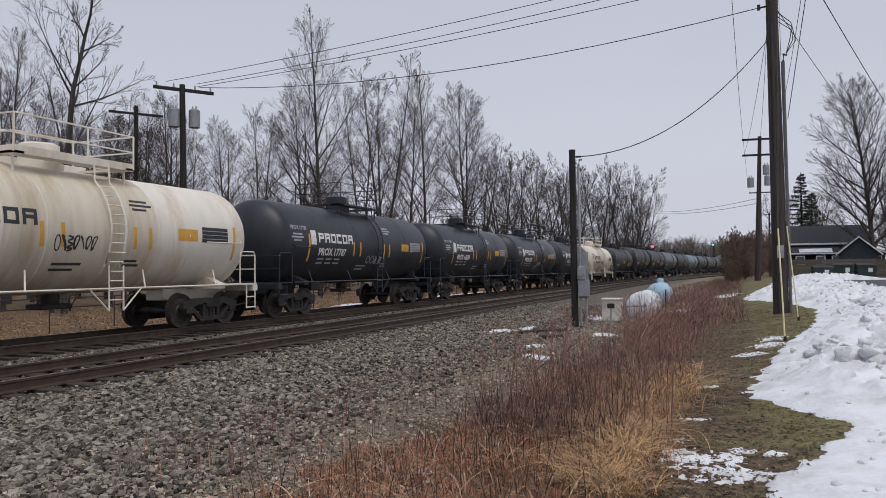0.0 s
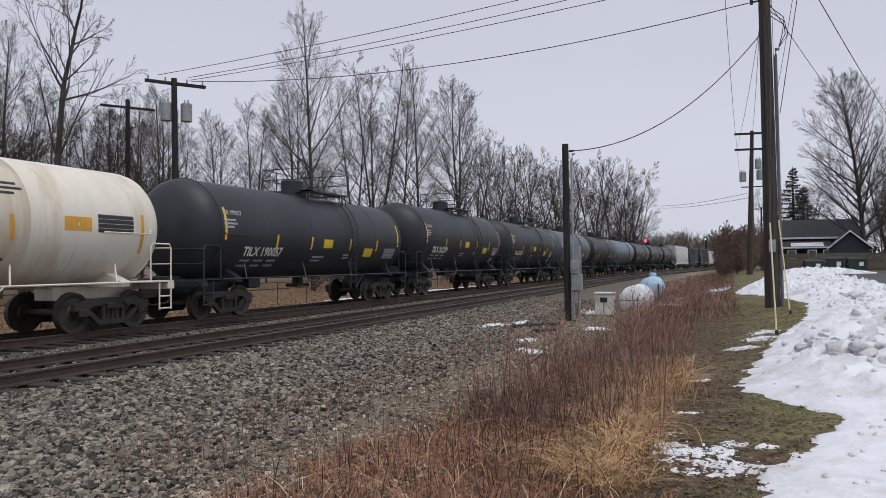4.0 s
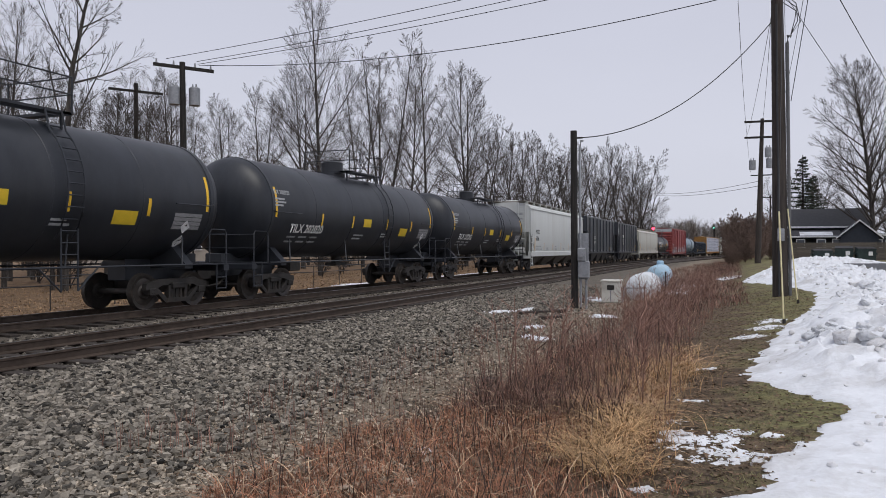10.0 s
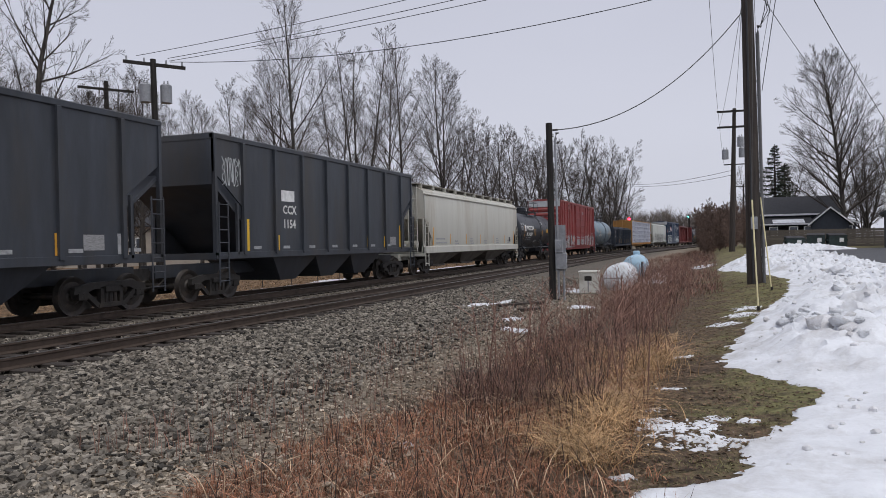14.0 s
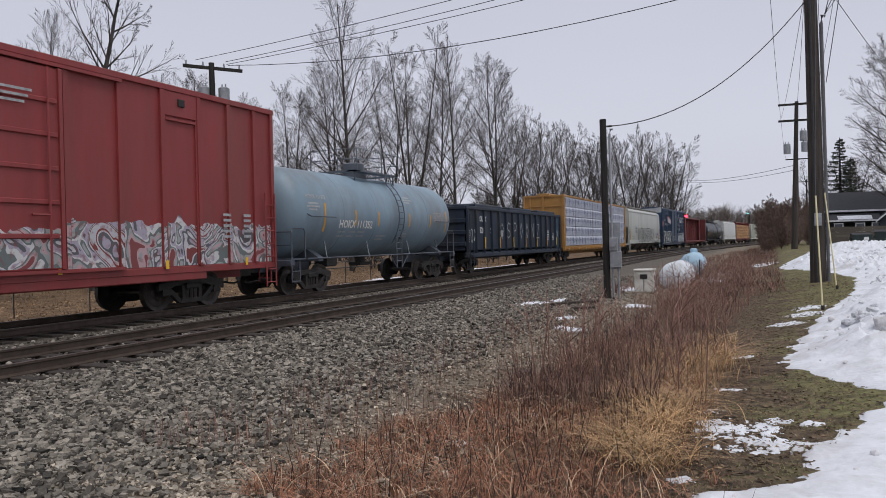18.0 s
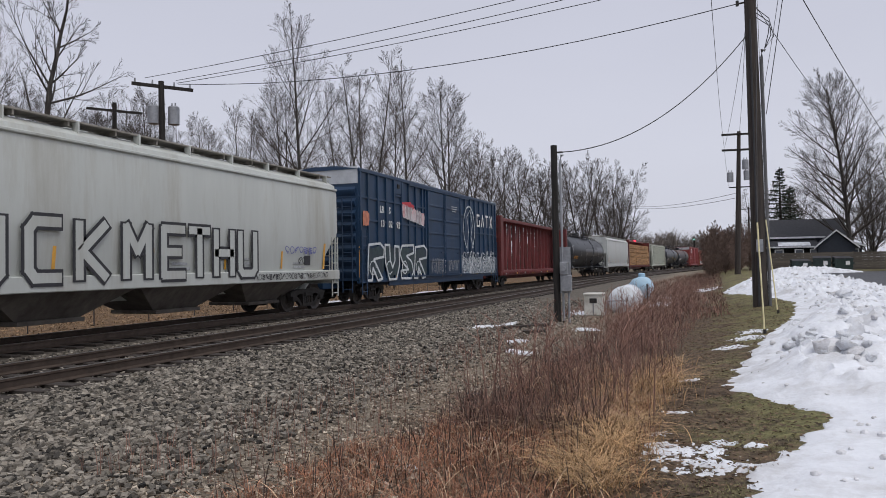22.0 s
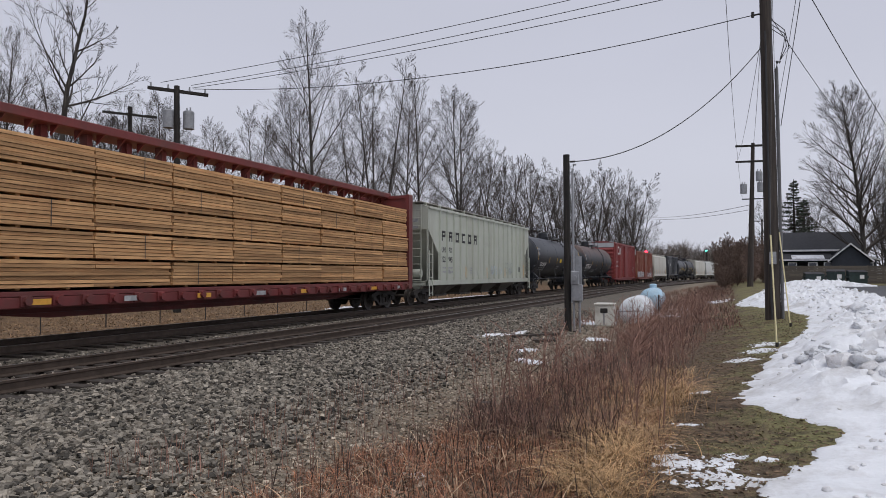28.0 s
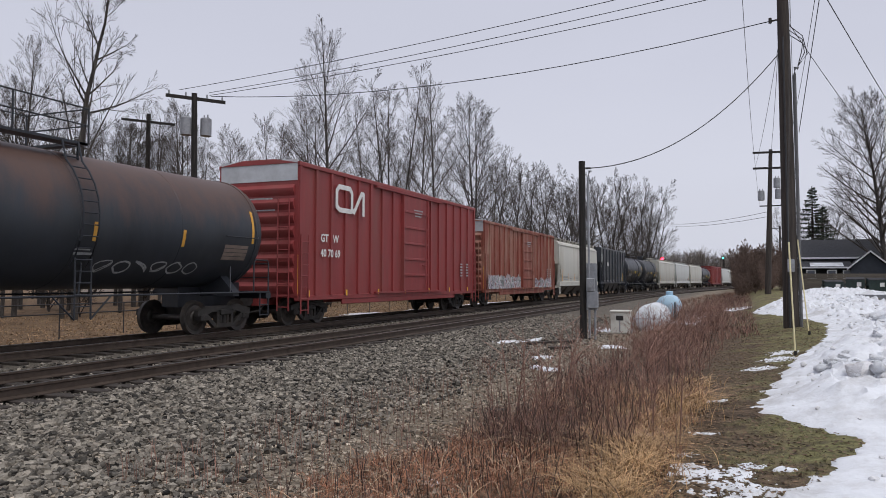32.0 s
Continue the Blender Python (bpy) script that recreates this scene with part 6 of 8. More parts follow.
def place_lawn_bits(r):
    while True:
        y = 4.6 + 26 * r.random() ** 1.8
        x = r.uniform(-1.6, 2.2)
        if x < snow_edge(y) + 0.12:
            return x, y


def place_verge_bits(r):
    return r.uniform(-6.2, -1.8), 4.6 + 20 * r.random() ** 1.4


DEADLEAF = mat("dead_leaf_bits", (0.135, 0.090, 0.058), 0.9, 0, 0.4, 3, island=0.75)
debris("leaf_bits", DEADLEAF, 9000, place_lawn_bits, 0.022, "brown dead leaf bits on the thin lawn", "leaf litter", 41)
debris("field_leaves", FIELDG, 14000, lambda r: (-17.6 - 9 * r.random() ** 1.5, 9 + 55 * r.random()), 0.06, "drifts of dry fallen leaves behind the track", "leaf litter", 43)
debris("verge_bits", DEADLEAF, 9000, place_verge_bits, 0.02, "broken stalks and dead leaves on the gravel verge", "leaf litter", 42)
blades("gravel_weeds", WEED_BROWN, 1600, place_sparse, 0.42, 0.007, 0.25, "sparse dead stalks growing out of the gravel", "weeds", 25)


def place_field(r):
    return r.uniform(-30, -17.8), 8 + 70 * r.random(), 1.0


blades("field_grass", FIELDG, 20000, place_field, 0.16, 0.018, 1.0, "dry tan grass and leaves behind the track", "grass", 26)


def stalk_mesh(seed):
    r = random.Random(seed)
    g = Geo()
    h = r.uniform(0.8, 1.1)
    g.tube([(0, 0, 0), (0.03, 0.01, h * 0.5), (0.05, 0.03, h)], [0.008, 0.006, 0.003], 4)
    for i in range(9):
        z = h * (0.35 + 0.6 * i / 9)
        a = r.uniform(0, 6.28)
        l_ = r.uniform(0.08, 0.25)
        g.tube([(0.03, 0.02, z), (0.03 + l_ * math.cos(a), 0.02 + l_ * math.sin(a), z + l_ * 0.8)], [0.004, 0.002], 3)
    return mesh_of("weed_stalk", g, WEED_BROWN, False)


def place_far_brush(r):
    while True:
        y = 24 + 110 * r.random() ** 1.4
        x = r.uniform(-5.2, 0.4) + 4.0 * smooth((y - 70) / 60)
        if noise.noise((x * 0.7, y * 0.2, 14)) > -0.15 and not (abs(x + 3.3) < 1.1 and 24 < y < 40):
            return x, y, 0.7 + 0.5 * noise.noise((x, y * 0.3, 6))


blades("far_brush", WEED_BROWN, 9000, place_far_brush, 0.55, 0.016, 0.6, "brown brush along the track in the distance", "weeds", 32, 3, 0.3)
STALKS = [stalk_mesh(s) for s in range(5)]
clump = thing("weed_stalks", "branching dead weed stalks in the weed strip", "weeds", "", "stuff")
rg = random.Random(31)
for i in range(260):
    x, y = in_band(rg, 8, 34, 1.4)
    s = rg.uniform(0.6, 1.25)
    part("weed_stalk", STALKS[i % 5], WEED_BROWN, clump, "", Matrix.LocRotScale((x, y, ground_z(x, y) - 0.03), Euler((rg.uniform(-0.2, 0.2), rg.uniform(-0.2, 0.2), rg.uniform(0, 6.28))), (s, s, s)))

# ---- trees ----


def crown_reach(u):
    """How long a limb is, as a share of the tree's height, from the crown's foot (0) to its tip (1)."""
    return float(np.interp(u, [0, 0.15, 0.4, 0.75, 1.0], [0.85, 1.0, 0.92, 0.62, 0.34]))


def grow(seed, height, reach=0.28, levels=4, trunk_r=0.22, fork=0.25, twig_r=0.008, counts=(27, 9, 6, 5), wild=1.0, stems=1, open_up=(0.85, 0.48), part_angle=0.26, path=None, limbs=()):
    """A bare tree: a trunk, or stems that part at the fork, with straight limbs that sweep upwards and fine twigs. Returns the two meshes' parts."""
    r = random.Random(seed)
    trunk, crown = Geo(), Geo()

    def branch_off(pts, rads, level, length, foot):
        n = len(pts) - 1
        count = max(2, int(counts[level] * r.uniform(0.85, 1.15) * (1.0 / stems ** 0.4 if level == 0 else 1.0)))
        turn = r.uniform(0, 6.283)
        for k in range(count):
            f_ = foot + ((0.985 if level == 0 else 0.90) - foot) * (k + r.random() * 0.8) / count
            x = f_ * n
            i = min(int(x), n - 1)
            q = pts[i].lerp(pts[i + 1], x - i)
            axis = (pts[i + 1] - pts[i]).normalized()
            turn += 2.4 + r.uniform(-0.6, 0.6) if level == 0 else math.pi + r.uniform(-0.9, 0.9)
            side = (Matrix.Rotation(turn, 3, axis) @ axis.orthogonal().normalized()).normalized()
            u = (f_ - foot) / (1 - foot)
            if level == 0:
                up = (open_up[0] + (open_up[1] - open_up[0]) * u) * r.uniform(0.8, 1.2)
                ln = height * reach * crown_reach(u) * r.uniform(0.78, 1.08) / stems ** 0.3
            else:
                up = (0.52, 0.50, 0.48)[level - 1] * r.uniform(0.65, 1.3)
                ln = length * (0.80 - 0.60 * f_) * r.uniform(0.7, 1.15) * (0.92, 0.80, 0.78)[level - 1]
            nd = (axis * math.cos(up) + side * math.sin(up)).normalized()
            rr_ = max((rads[i] * (1 - (x - i)) + rads[i + 1] * (x - i)) * (r.uniform(0.42, 0.62) if level == 0 else r.uniform(0.36, 0.56)), twig_r)
            limb(q, nd, ln, rr_, level + 1)

    def limb(p, d, length, rad, level):
        n = (8, 6, 4, 2, 1)[level]
        pts, rads = [p.copy()], [rad]
        cur, dr = p.copy(), d.normalized()
        lift = (0.04, 0.045, 0.03, 0.02, 0.0)[level]
        wob = (0.035, 0.04, 0.045, 0.05, 0.0)[level] * wild
        for i in range(n):
            dr = (dr + Vector((r.uniform(-wob, wob), r.uniform(-wob, wob), r.uniform(-wob, wob) * 0.6 + lift))).normalized()
            cur = cur + dr * (length / n)
            pts.append(cur.copy())
            rads.append(max(rad * (1 - 0.88 * (i + 1) / n), twig_r * 0.6))
        (trunk if level == 0 else crown).tube(pts, rads, (9, 5, 4, 3, 3)[level], False)
        if level < levels:
            branch_off(pts, rads, level, length, (0.06 if stems > 1 else fork) if level == 0 else 0.18)

    if path:
        n = len(path) - 1
        pts = [Vector(p) for p in path]
        rads = [trunk_r * (1 - 0.85 * i / n) for i in range(n + 1)]
        trunk.tube(pts, rads, 9, False)
        branch_off(pts, rads, 0, height, fork)
        for i, d, ln in limbs:
            limb(pts[i], Vector(d), ln, rads[i] * 0.48, 1)
    elif stems > 1:
        low = height * fork
        trunk.tube([(0, 0, -0.2), (0, 0, low * 0.5), (0, 0, low)], [trunk_r * 1.1, trunk_r, trunk_r * 0.95], 9, False)
        turn = r.uniform(0, 6.283)
        for k in range(stems):
            an = part_angle * r.uniform(0.7, 1.3)
            turn += 6.283 / stems + r.uniform(-0.4, 0.4)
            limb(Vector((0, 0, low * r.uniform(0.8, 0.98))), Vector((math.sin(an) * math.cos(turn), math.sin(an) * math.sin(turn), math.cos(an))), (height - low) * r.uniform(0.85, 1.0), trunk_r * 0.7, 0)
    else:
        limb(Vector((0, 0, -0.2)), Vector((r.uniform(-0.03, 0.03), r.uniform(-0.03, 0.03), 1)), height, trunk_r, 0)
    return trunk, crown


def tree_kind(m, *args, **kw):
    a_, b_ = grow(*args, **kw)
    TREE_KINDS.append((mesh_of("trunk", a_, BARK), mesh_of("crown", b_, m, False)))


TREE_KINDS = []
# 0 to 4: tall forest trees, single stemmed or forked
tree_kind(TWIG, 1, 21.0, 0.36, 4, 0.22, 0.22, 0.007)
tree_kind(TWIG, 2, 21.0, 0.37, 4, 0.22, 0.18, 0.007, stems=2, part_angle=0.10)
tree_kind(TWIG, 3, 21.0, 0.34, 4, 0.21, 0.18, 0.007, open_up=(0.80, 0.45))
tree_kind(TWIG, 4, 21.0, 0.39, 4, 0.22, 0.22, 0.007, stems=2, part_angle=0.07, open_up=(0.9, 0.5))
tree_kind(TWIG, 5, 21.0, 0.33, 4, 0.19, 0.13, 0.007, stems=3, part_angle=0.12)
# 5 and 6: round-headed trees that fork low
tree_kind(TWIG, 11, 21.0, 0.44, 4, 0.26, 0.12, 0.010, (24, 8, 6, 5), stems=4, part_angle=0.30)
tree_kind(TWIG, 12, 21.0, 0.46, 4, 0.26, 0.15, 0.010, (24, 8, 6, 5), stems=3, part_angle=0.28, open_up=(0.95, 0.55))
# 7: a dark crooked tree with one long sweeping limb; 8: a broad maple with low limbs
tree_kind(BARK, 21, 15.0, 0.19, 4, 0.155, 0.30, 0.008, (14, 6, 5, 4), 2.2, open_up=(0.8, 0.5), path=[(0, 0, -0.3), (0.0, 0, 3.5), (0.05, 0, 6.4), (0.22, 0.1, 9.05), (0.29, 0, 9.8), (0.53, 0, 11.0), (0.73, 0.1, 12.2), (0.95, 0, 13.2), (1.10, 0, 14.8), (1.15, 0, 16.4)],
          limbs=((3, (0.86, 0.1, 0.36), 3.9), (4, (-0.52, -0.1, 0.85), 4.2), (5, (0.5, 0.3, 0.8), 2.6), (2, (-0.3, 0.2, 1.0), 5.0), (2, (0.35, -0.1, 1.0), 4.6), (6, (-0.5, 0, 0.7), 2.6)))
tree_kind(TWIG, 31, 21.0, 0.43, 4, 0.34, 0.13, 0.009, (42, 10, 7, 5), open_up=(1.0, 0.5))


def tree(x, y, z_top, kind, turn, label, group, wide=1.0, far=False):
    base = ground_z(x, y)
    k = 1.0 if kind == 7 else (z_top - base) / 21.0
    t = thing("tree", label, "tree", group, "", Matrix.LocRotScale((x, y, base), Euler((0, 0, turn)), (k * wide, k * wide, k)))
    part("trunk", TREE_KINDS[kind][0], BARK, t)
    part("crown", TREE_KINDS[kind][1], TWIG, t)
    return t


LEFT = [(-36, 28.1, 14.4), (-27, 23.7, 15.8), (-42, 34.2, 14.7), (-36, 34.6, 13.4), (-40, 41.4, 13.8), (-44, 49.0, 16.1), (-38, 48.7, 14.6), (-33, 46.3, 14.6), (-27, 44.9, 19.0), (-36, 56.9, 19.0), (-34, 64.5, 20.0), (-27, 54.9, 20.6), (-34, 75.4, 21.0),
        (-30, 71.1, 22.0), (-27, 75.1, 23.3), (-36, 107.2, 23.5), (-33, 109.1, 20.9), (-27, 97.2, 18.4), (-30, 120.3, 21.5), (-30, 135.4, 22.7), (-24, 143.1, 23.0), (-22, 155.6, 24.8), (-20.5, 167.4, 24.0), (-21, 190.2, 23.2), (-30, 150, 22), (-26, 122, 19), (-42, 70, 15), (-48, 42, 12), (-30, 18, 13), (-34, 14, 15), (-28, 178, 22), (-26, 205, 22)]
rg = random.Random(77)
for i, (x, y, zt) in enumerate(LEFT):
    kind_ = 7 if i == 1 else 5 + i % 2 if y > 95 else (i * 3 + (1 if zt > 18 else 0)) % 5
    tree(x, y, zt, kind_, 0.82 if i == 1 else rg.uniform(0, 6.28), "tall bare deciduous tree behind the railway" if zt > 17 else "crooked dark bare tree behind the railway" if i == 1 else "smaller bare tree behind the railway", "trees behind the railway", 1.0 if i == 1 else rg.uniform(0.88, 1.05))
# slim trees of the thicket round the crooked one
for i in range(13):
    bearing, d = radians(55 - 15 * (i + rg.random()) / 13), rg.uniform(36, 56)
    tree(-d * math.sin(bearing), d * math.cos(bearing), 1.8 + d * rg.uniform(0.17, 0.25), (0, 2, 4, 3, 1)[i % 5], rg.uniform(0, 6.28), "slim bare young tree behind the railway", "trees behind the railway", rg.uniform(0.85, 1.2))
# lower trees that fill the wood's depth
for i in range(34):
    x, y = rg.uniform(-64, -38) + (10 if i % 20 > 13 else 0), 14 + i * 4.6 + rg.uniform(-4, 4)
    tree(x, y, rg.uniform(6.5, 10.5) * (1 + i / 80), (5, 6, 4, 2)[i % 4], rg.uniform(0, 6.28), "slim bare tree in the wood behind the railway", "trees behind the railway", rg.uniform(0.95, 1.25))
for x, y, zt, k, w in ((13.75, 89.4, 20.6, 8, 1.0), (16.6, 93, 13.5, 5, 0.9), (18.0, 101, 13.0, 6, 1.2), (25.5, 118, 20.6, 6, 1.0), (11.2, 128, 15.0, 5, 1.0), (7.0, 130, 14.5, 6, 1.0), (30, 125, 17, 5, 1.0), (33, 110, 14, 6, 1.1), (21, 122, 12, 5, 1.2), (14, 140, 13, 6, 1.2)):
    tree(x, y, zt, k, rg.uniform(0, 6.28), "large bare tree behind the house", "trees behind the house", w)
# undergrowth behind the train
BUSH = []
for q, m_ in enumerate((TWIG, TWIG, TWIG, THICKET, THICKET)):
    a_, b_ = grow(40 + q, 4.0, 0.42, 4, 0.035, 0.04, 0.007, (24, 8, 5, 3) if q < 3 else (40, 9, 5, 3), 1.6, stems=4 if q < 3 else 6, part_angle=0.42)
    BUSH.append(mesh_of("shrub", Geo().add(a_.v, a_.f).add(b_.v, b_.f), m_, False))
for i in range(70):
    x, y = rg.uniform(-40, -23), 12 + i * 2.6 + rg.uniform(-3, 3)
    s = rg.uniform(0.7, 1.6)
    if 0.72 < -x / y < 1.02 and i % 3:
        continue
    ob = new("shrub", BUSH[i % 3])
    ob.matrix_basis = Matrix.LocRotScale((x, y, ground_z(x, y) - 0.05), Euler((0, 0, rg.uniform(0, 6))), (s * 1.2, s * 1.2, s))
    tagged(ob, "bare twiggy shrub under the trees", "shrub", "undergrowth")
for i, (x, y, s) in enumerate(((0.4, 86, 1.35), (1.0, 80, 1.35), (1.2, 100, 1.6), (2.4, 90, 1.3), (3.4, 84, 1.0), (0.9, 74, 0.7), (2.0, 72, 0.8), (0.2, 112, 1.5), (0.2, 92, 1.2), (1.6, 84, 1.4), (-0.4, 100, 1.1), (1.8, 108, 1.5), (-0.2, 78, 0.7), (3.0, 96, 1.4), (0.6, 118, 1.6), (-0.6, 88, 0.8))):
    ob = new("shrub", BUSH[3 + i % 2])
    ob.matrix_basis = Matrix.LocRotScale((x, y, ground_z(x, y) - 0.05), Euler((0, 0, y)), (s * 1.0, s * 1.0, s))
    tagged(ob, "brown twiggy thicket beside the pole line", "shrub", "thicket by the poles")


def conifer(x, y, zt):
    t = thing("spruce", "ragged dark spruce behind the house", "tree", "", "", pose(x, y, ground_z(x, y)))
    h = zt - ground_z(x, y)
    part("trunk", Geo().tube([(0, 0, -0.2), (0, 0, h)], [0.28, 0.04], 8), BARK, t)
    r = random.Random(5)
    g = Geo()
    for i in range(85):
        f_ = 0.12 + 0.87 * i / 85
        z = h * f_
        l_ = (1 - f_) * 4.0 * r.uniform(0.6, 1.15) + 0.3
        a = i * 2.4 + r.uniform(-0.3, 0.3)
        tip = Vector((math.cos(a) * l_, math.sin(a) * l_, z - 0.10 * l_ + 0.25 * l_ * f_))
        g.tube([(0, 0, z), tip], [0.03, 0.01], 3, False)
        for k in range(26):
            u = 0.15 + 0.85 * (k + r.random()) / 26
            p = Vector((0, 0, z)).lerp(tip, u)
            for s in (-1, 1):
                q = p + Vector((-math.sin(a) * s, math.cos(a) * s, 0)) * r.uniform(0.25, 0.6) * (1.25 - u) + Vector((0, 0, r.uniform(-0.3, 0.05)))
                d = Vector((math.cos(a), math.sin(a), 0)) * 0.10
                g.add([tuple(p - d), tuple(p + d), tuple(q)], [(0, 1, 2)])
    part("foliage", g, CONIFER, t)


conifer(7.75, 100, 13.4)
conifer(9.4, 106, 11.5)
# distant woods; the haze over them is only their paler twig colour
g = Geo()
r_ = random.Random(9)
for i in range(420):
    x, y = -80 + 120 * r_.random(), 340 + 130 * r_.random()
    h = 13 + 6 * r_.random() + 5 * noise.noise((x * 0.05, y * 0.02, 1))
    g.tube([(x, y, 0), (x, y, h * 0.8)], [0.25, 0.06], 3, False)
    for k in range(64):
        u = r_.random() ** 0.8
        z = h * (0.16 + 0.64 * u)
        a = r_.random() * 6.28
        l_ = h * (0.24 - 0.12 * abs(u - 0.35))
        ln = r_.uniform(0.5, 1.0)
        g.tube([(x + 0.2 * l_ * math.cos(a), y, z - l_ * 0.15), (x + ln * l_ * math.cos(a), y + l_ * math.sin(a), z + ln * l_ * r_.uniform(0.5, 1.0))], [0.075, 0.03], 3, False)
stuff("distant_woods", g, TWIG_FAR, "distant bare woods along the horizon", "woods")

# ---- poles, wires and lineside things ----


def sag_wire(a, b, sag, r=0.012, n=14, name="wire", label="thin dark overhead wire", parent=None):
    a, b = Vector(a), Vector(b)
    pts = [a.lerp(b, i / n) - Vector((0, 0, sag * 4 * (i / n) * (1 - i / n))) for i in range(n + 1)]
    ob = part(name, Geo().tube(pts, r, 5), WIRE)
    tagged(ob, label, "wire", "overhead wires")
    return ob


def transformer(parent, x, y, z, r=0.24, h=0.8):
    g = Geo().tube([(x, y, z), (x, y, z + h), (x, y, z + h + 0.05)], [r, r, r * 0.8], 16)
    t = part("transformer", g, GALV, parent, "grey pole transformer can")
    for k in (-0.1, 0.1):
        part("bushing", Geo().tube([(x + k, y, z + h), (x + k, y, z + h + 0.22)], [0.05, 0.03], 8), GALV, t)


# pole behind the train with two transformers
p = thing("utility_pole", "dark wooden utility pole with a crossarm and two transformers", "utility pole", "utility poles")
g = Geo().tube([(-24, 27.75, -0.3), (-24.05, 27.6, 10.6)], [0.19, 0.13], 12)
part("pole", g, POLE_DARK, p)
part("crossarm", Geo().prism([(-0.07, -0.07), (0.07, -0.07), (0.07, 0.07), (-0.07, 0.07)], "x", -1.35, 1.35), POLE_DARK, p, "", pose(-24, 27.65, 10.35, 0, 3, 42))
for d in (-1.2, -0.45, 0.5, 1.2):
    part("insulator", Geo().tube([(0, 0, 0), (0, 0, 0.2)], [0.05, 0.03], 8), GALV, p, "", pose(-24 + d * math.cos(radians(42)), 27.65 + d * math.sin(radians(42)), 10.42 - 0.05 * d))
transformer(p, -24.34, 27.4, 8.6, 0.26, 0.8)
transformer(p, -23.66, 27.98, 8.6, 0.26, 0.8)
p = thing("utility_pole", "distant wooden utility pole with a crossarm", "utility pole", "utility poles")
part("pole", Geo().tube([(-35, 36, -0.3), (-35, 36, 12.3)], [0.18, 0.13], 10), POLE_DARK, p)
part("crossarm", Geo().box(-1.6, 1.6, -0.07, 0.07, -0.07, 0.07), POLE_DARK, p, "", pose(-35, 36, 11.8, 0, 2, 45))

# large pole on the lawn
BIGX, BIGY = 1.36, 25.9
zb = ground_z(BIGX, BIGY)
p = thing("utility_pole", "thick weathered wooden utility pole standing on the lawn", "utility pole", "utility poles")
part("pole", Geo().tube([(BIGX, BIGY, zb - 0.3), (BIGX - 0.04, BIGY, 5.5), (BIGX - 0.13, BIGY, 13.0)], [0.24, 0.208, 0.16], 18), POLE_WOOD, p)
part("conduit", Geo().tube([(BIGX + 0.28, BIGY - 0.10, zb - 0.1), (BIGX + 0.20, BIGY - 0.1, 8.35), (BIGX + 0.22, BIGY - 0.12, 8.6), (BIGX + 0.30, BIGY - 0.15, 8.55)], 0.05, 8), DARKGREY, p, "grey cable conduit up the pole")
part("conduit", Geo().tube([(BIGX - 0.05, BIGY - 0.23, zb - 0.1), (BIGX - 0.12, BIGY - 0.22, 9.6)], 0.030, 8), WIRE, p, "dark cable up the pole")
part("crossarm", Geo().box(-1.3, 1.3, -0.06, 0.06, -0.06, 0.06), POLE_WOOD, p, "", pose(BIGX - 0.12, BIGY - 0.2, 12.3, 0, 0, 0))
part("meter_box", Geo().box(BIGX - 0.10, BIGX + 0.10, BIGY - 0.34, BIGY - 0.21, zb + 1.75, zb + 2.15, 0.01), GALV, p)
part("bracket", Geo().tube([(BIGX - 0.12, BIGY, 10.25), (BIGX - 0.50, BIGY, 10.22)], 0.03, 6).tube([(BIGX - 0.48, BIGY, 10.15), (BIGX - 0.48, BIGY, 10.32)], 0.05, 8), IRON, p)
for k in range(3):
    part("cable_loop", Geo().tube([(BIGX + 0.06, BIGY - 0.05, 10.0 - 0.15 * k), (BIGX + 0.45, BIGY - 0.1, 9.6 - 0.12 * k), (BIGX + 0.58 - 0.08 * k, BIGY - 0.1, 9.0 + 0.05 * k), (BIGX + 0.30, BIGY - 0.12, 8.62)], 0.014, 5), WIRE, p)

# far pole in the same line
FX, FY = 2.0, 66.0
zf = ground_z(FX, FY)
p = thing("utility_pole", "tall utility pole with two crossarms and three transformers", "utility pole", "utility poles")
part("pole", Geo().tube([(FX - 0.25, FY, zf - 0.3), (FX + 0.12, FY, 12.6)], [0.25, 0.14], 12), POLE_WOOD, p)
for z in (12.35, 11.05):
    part("crossarm", Geo().box(-1.35, 1.35, -0.07, 0.07, -0.08, 0.08), POLE_DARK, p, "", pose(FX + 0.1, FY - 0.15, z, 0, 0, 6))
for dx, z in ((-0.75, 8.4), (0.55, 8.5), (0.45, 9.4)):
    transformer(p, FX + 0.1 + dx, FY - 0.2, z, 0.26, 0.75)
for y, h, dx in ((105, 12, 0.6), (150, 12, 3.5), (200, 12, 9.0)):
    p = thing("utility_pole", "far utility pole in the line beside the railway", "utility pole", "utility poles")
    part("pole", Geo().tube([(2.6 + dx, y, 0), (2.7 + dx, y, h)], [0.2, 0.14], 8), POLE_DARK, p)
    part("crossarm", Geo().box(-1.3, 1.3, -0.07, 0.07, -0.07, 0.07), POLE_DARK, p, "", pose(2.65 + dx, y, h - 0.4))
for i, dx in enumerate((-1.25, 0.05, 1.2)):
    sag_wire((BIGX - 0.12 + dx, BIGY - 0.2, 12.4), (FX + 0.1 + dx, FY - 0.2, 12.45), 0.7)
    sag_wire((FX + 0.1 + dx, FY - 0.2, 12.45), (3.25 + dx, 105, 11.7), 0.5)
sag_wire((BIGX - 0.1, BIGY, 10.3), (FX - 1.1, FY, 11.1), 0.5, 0.010)
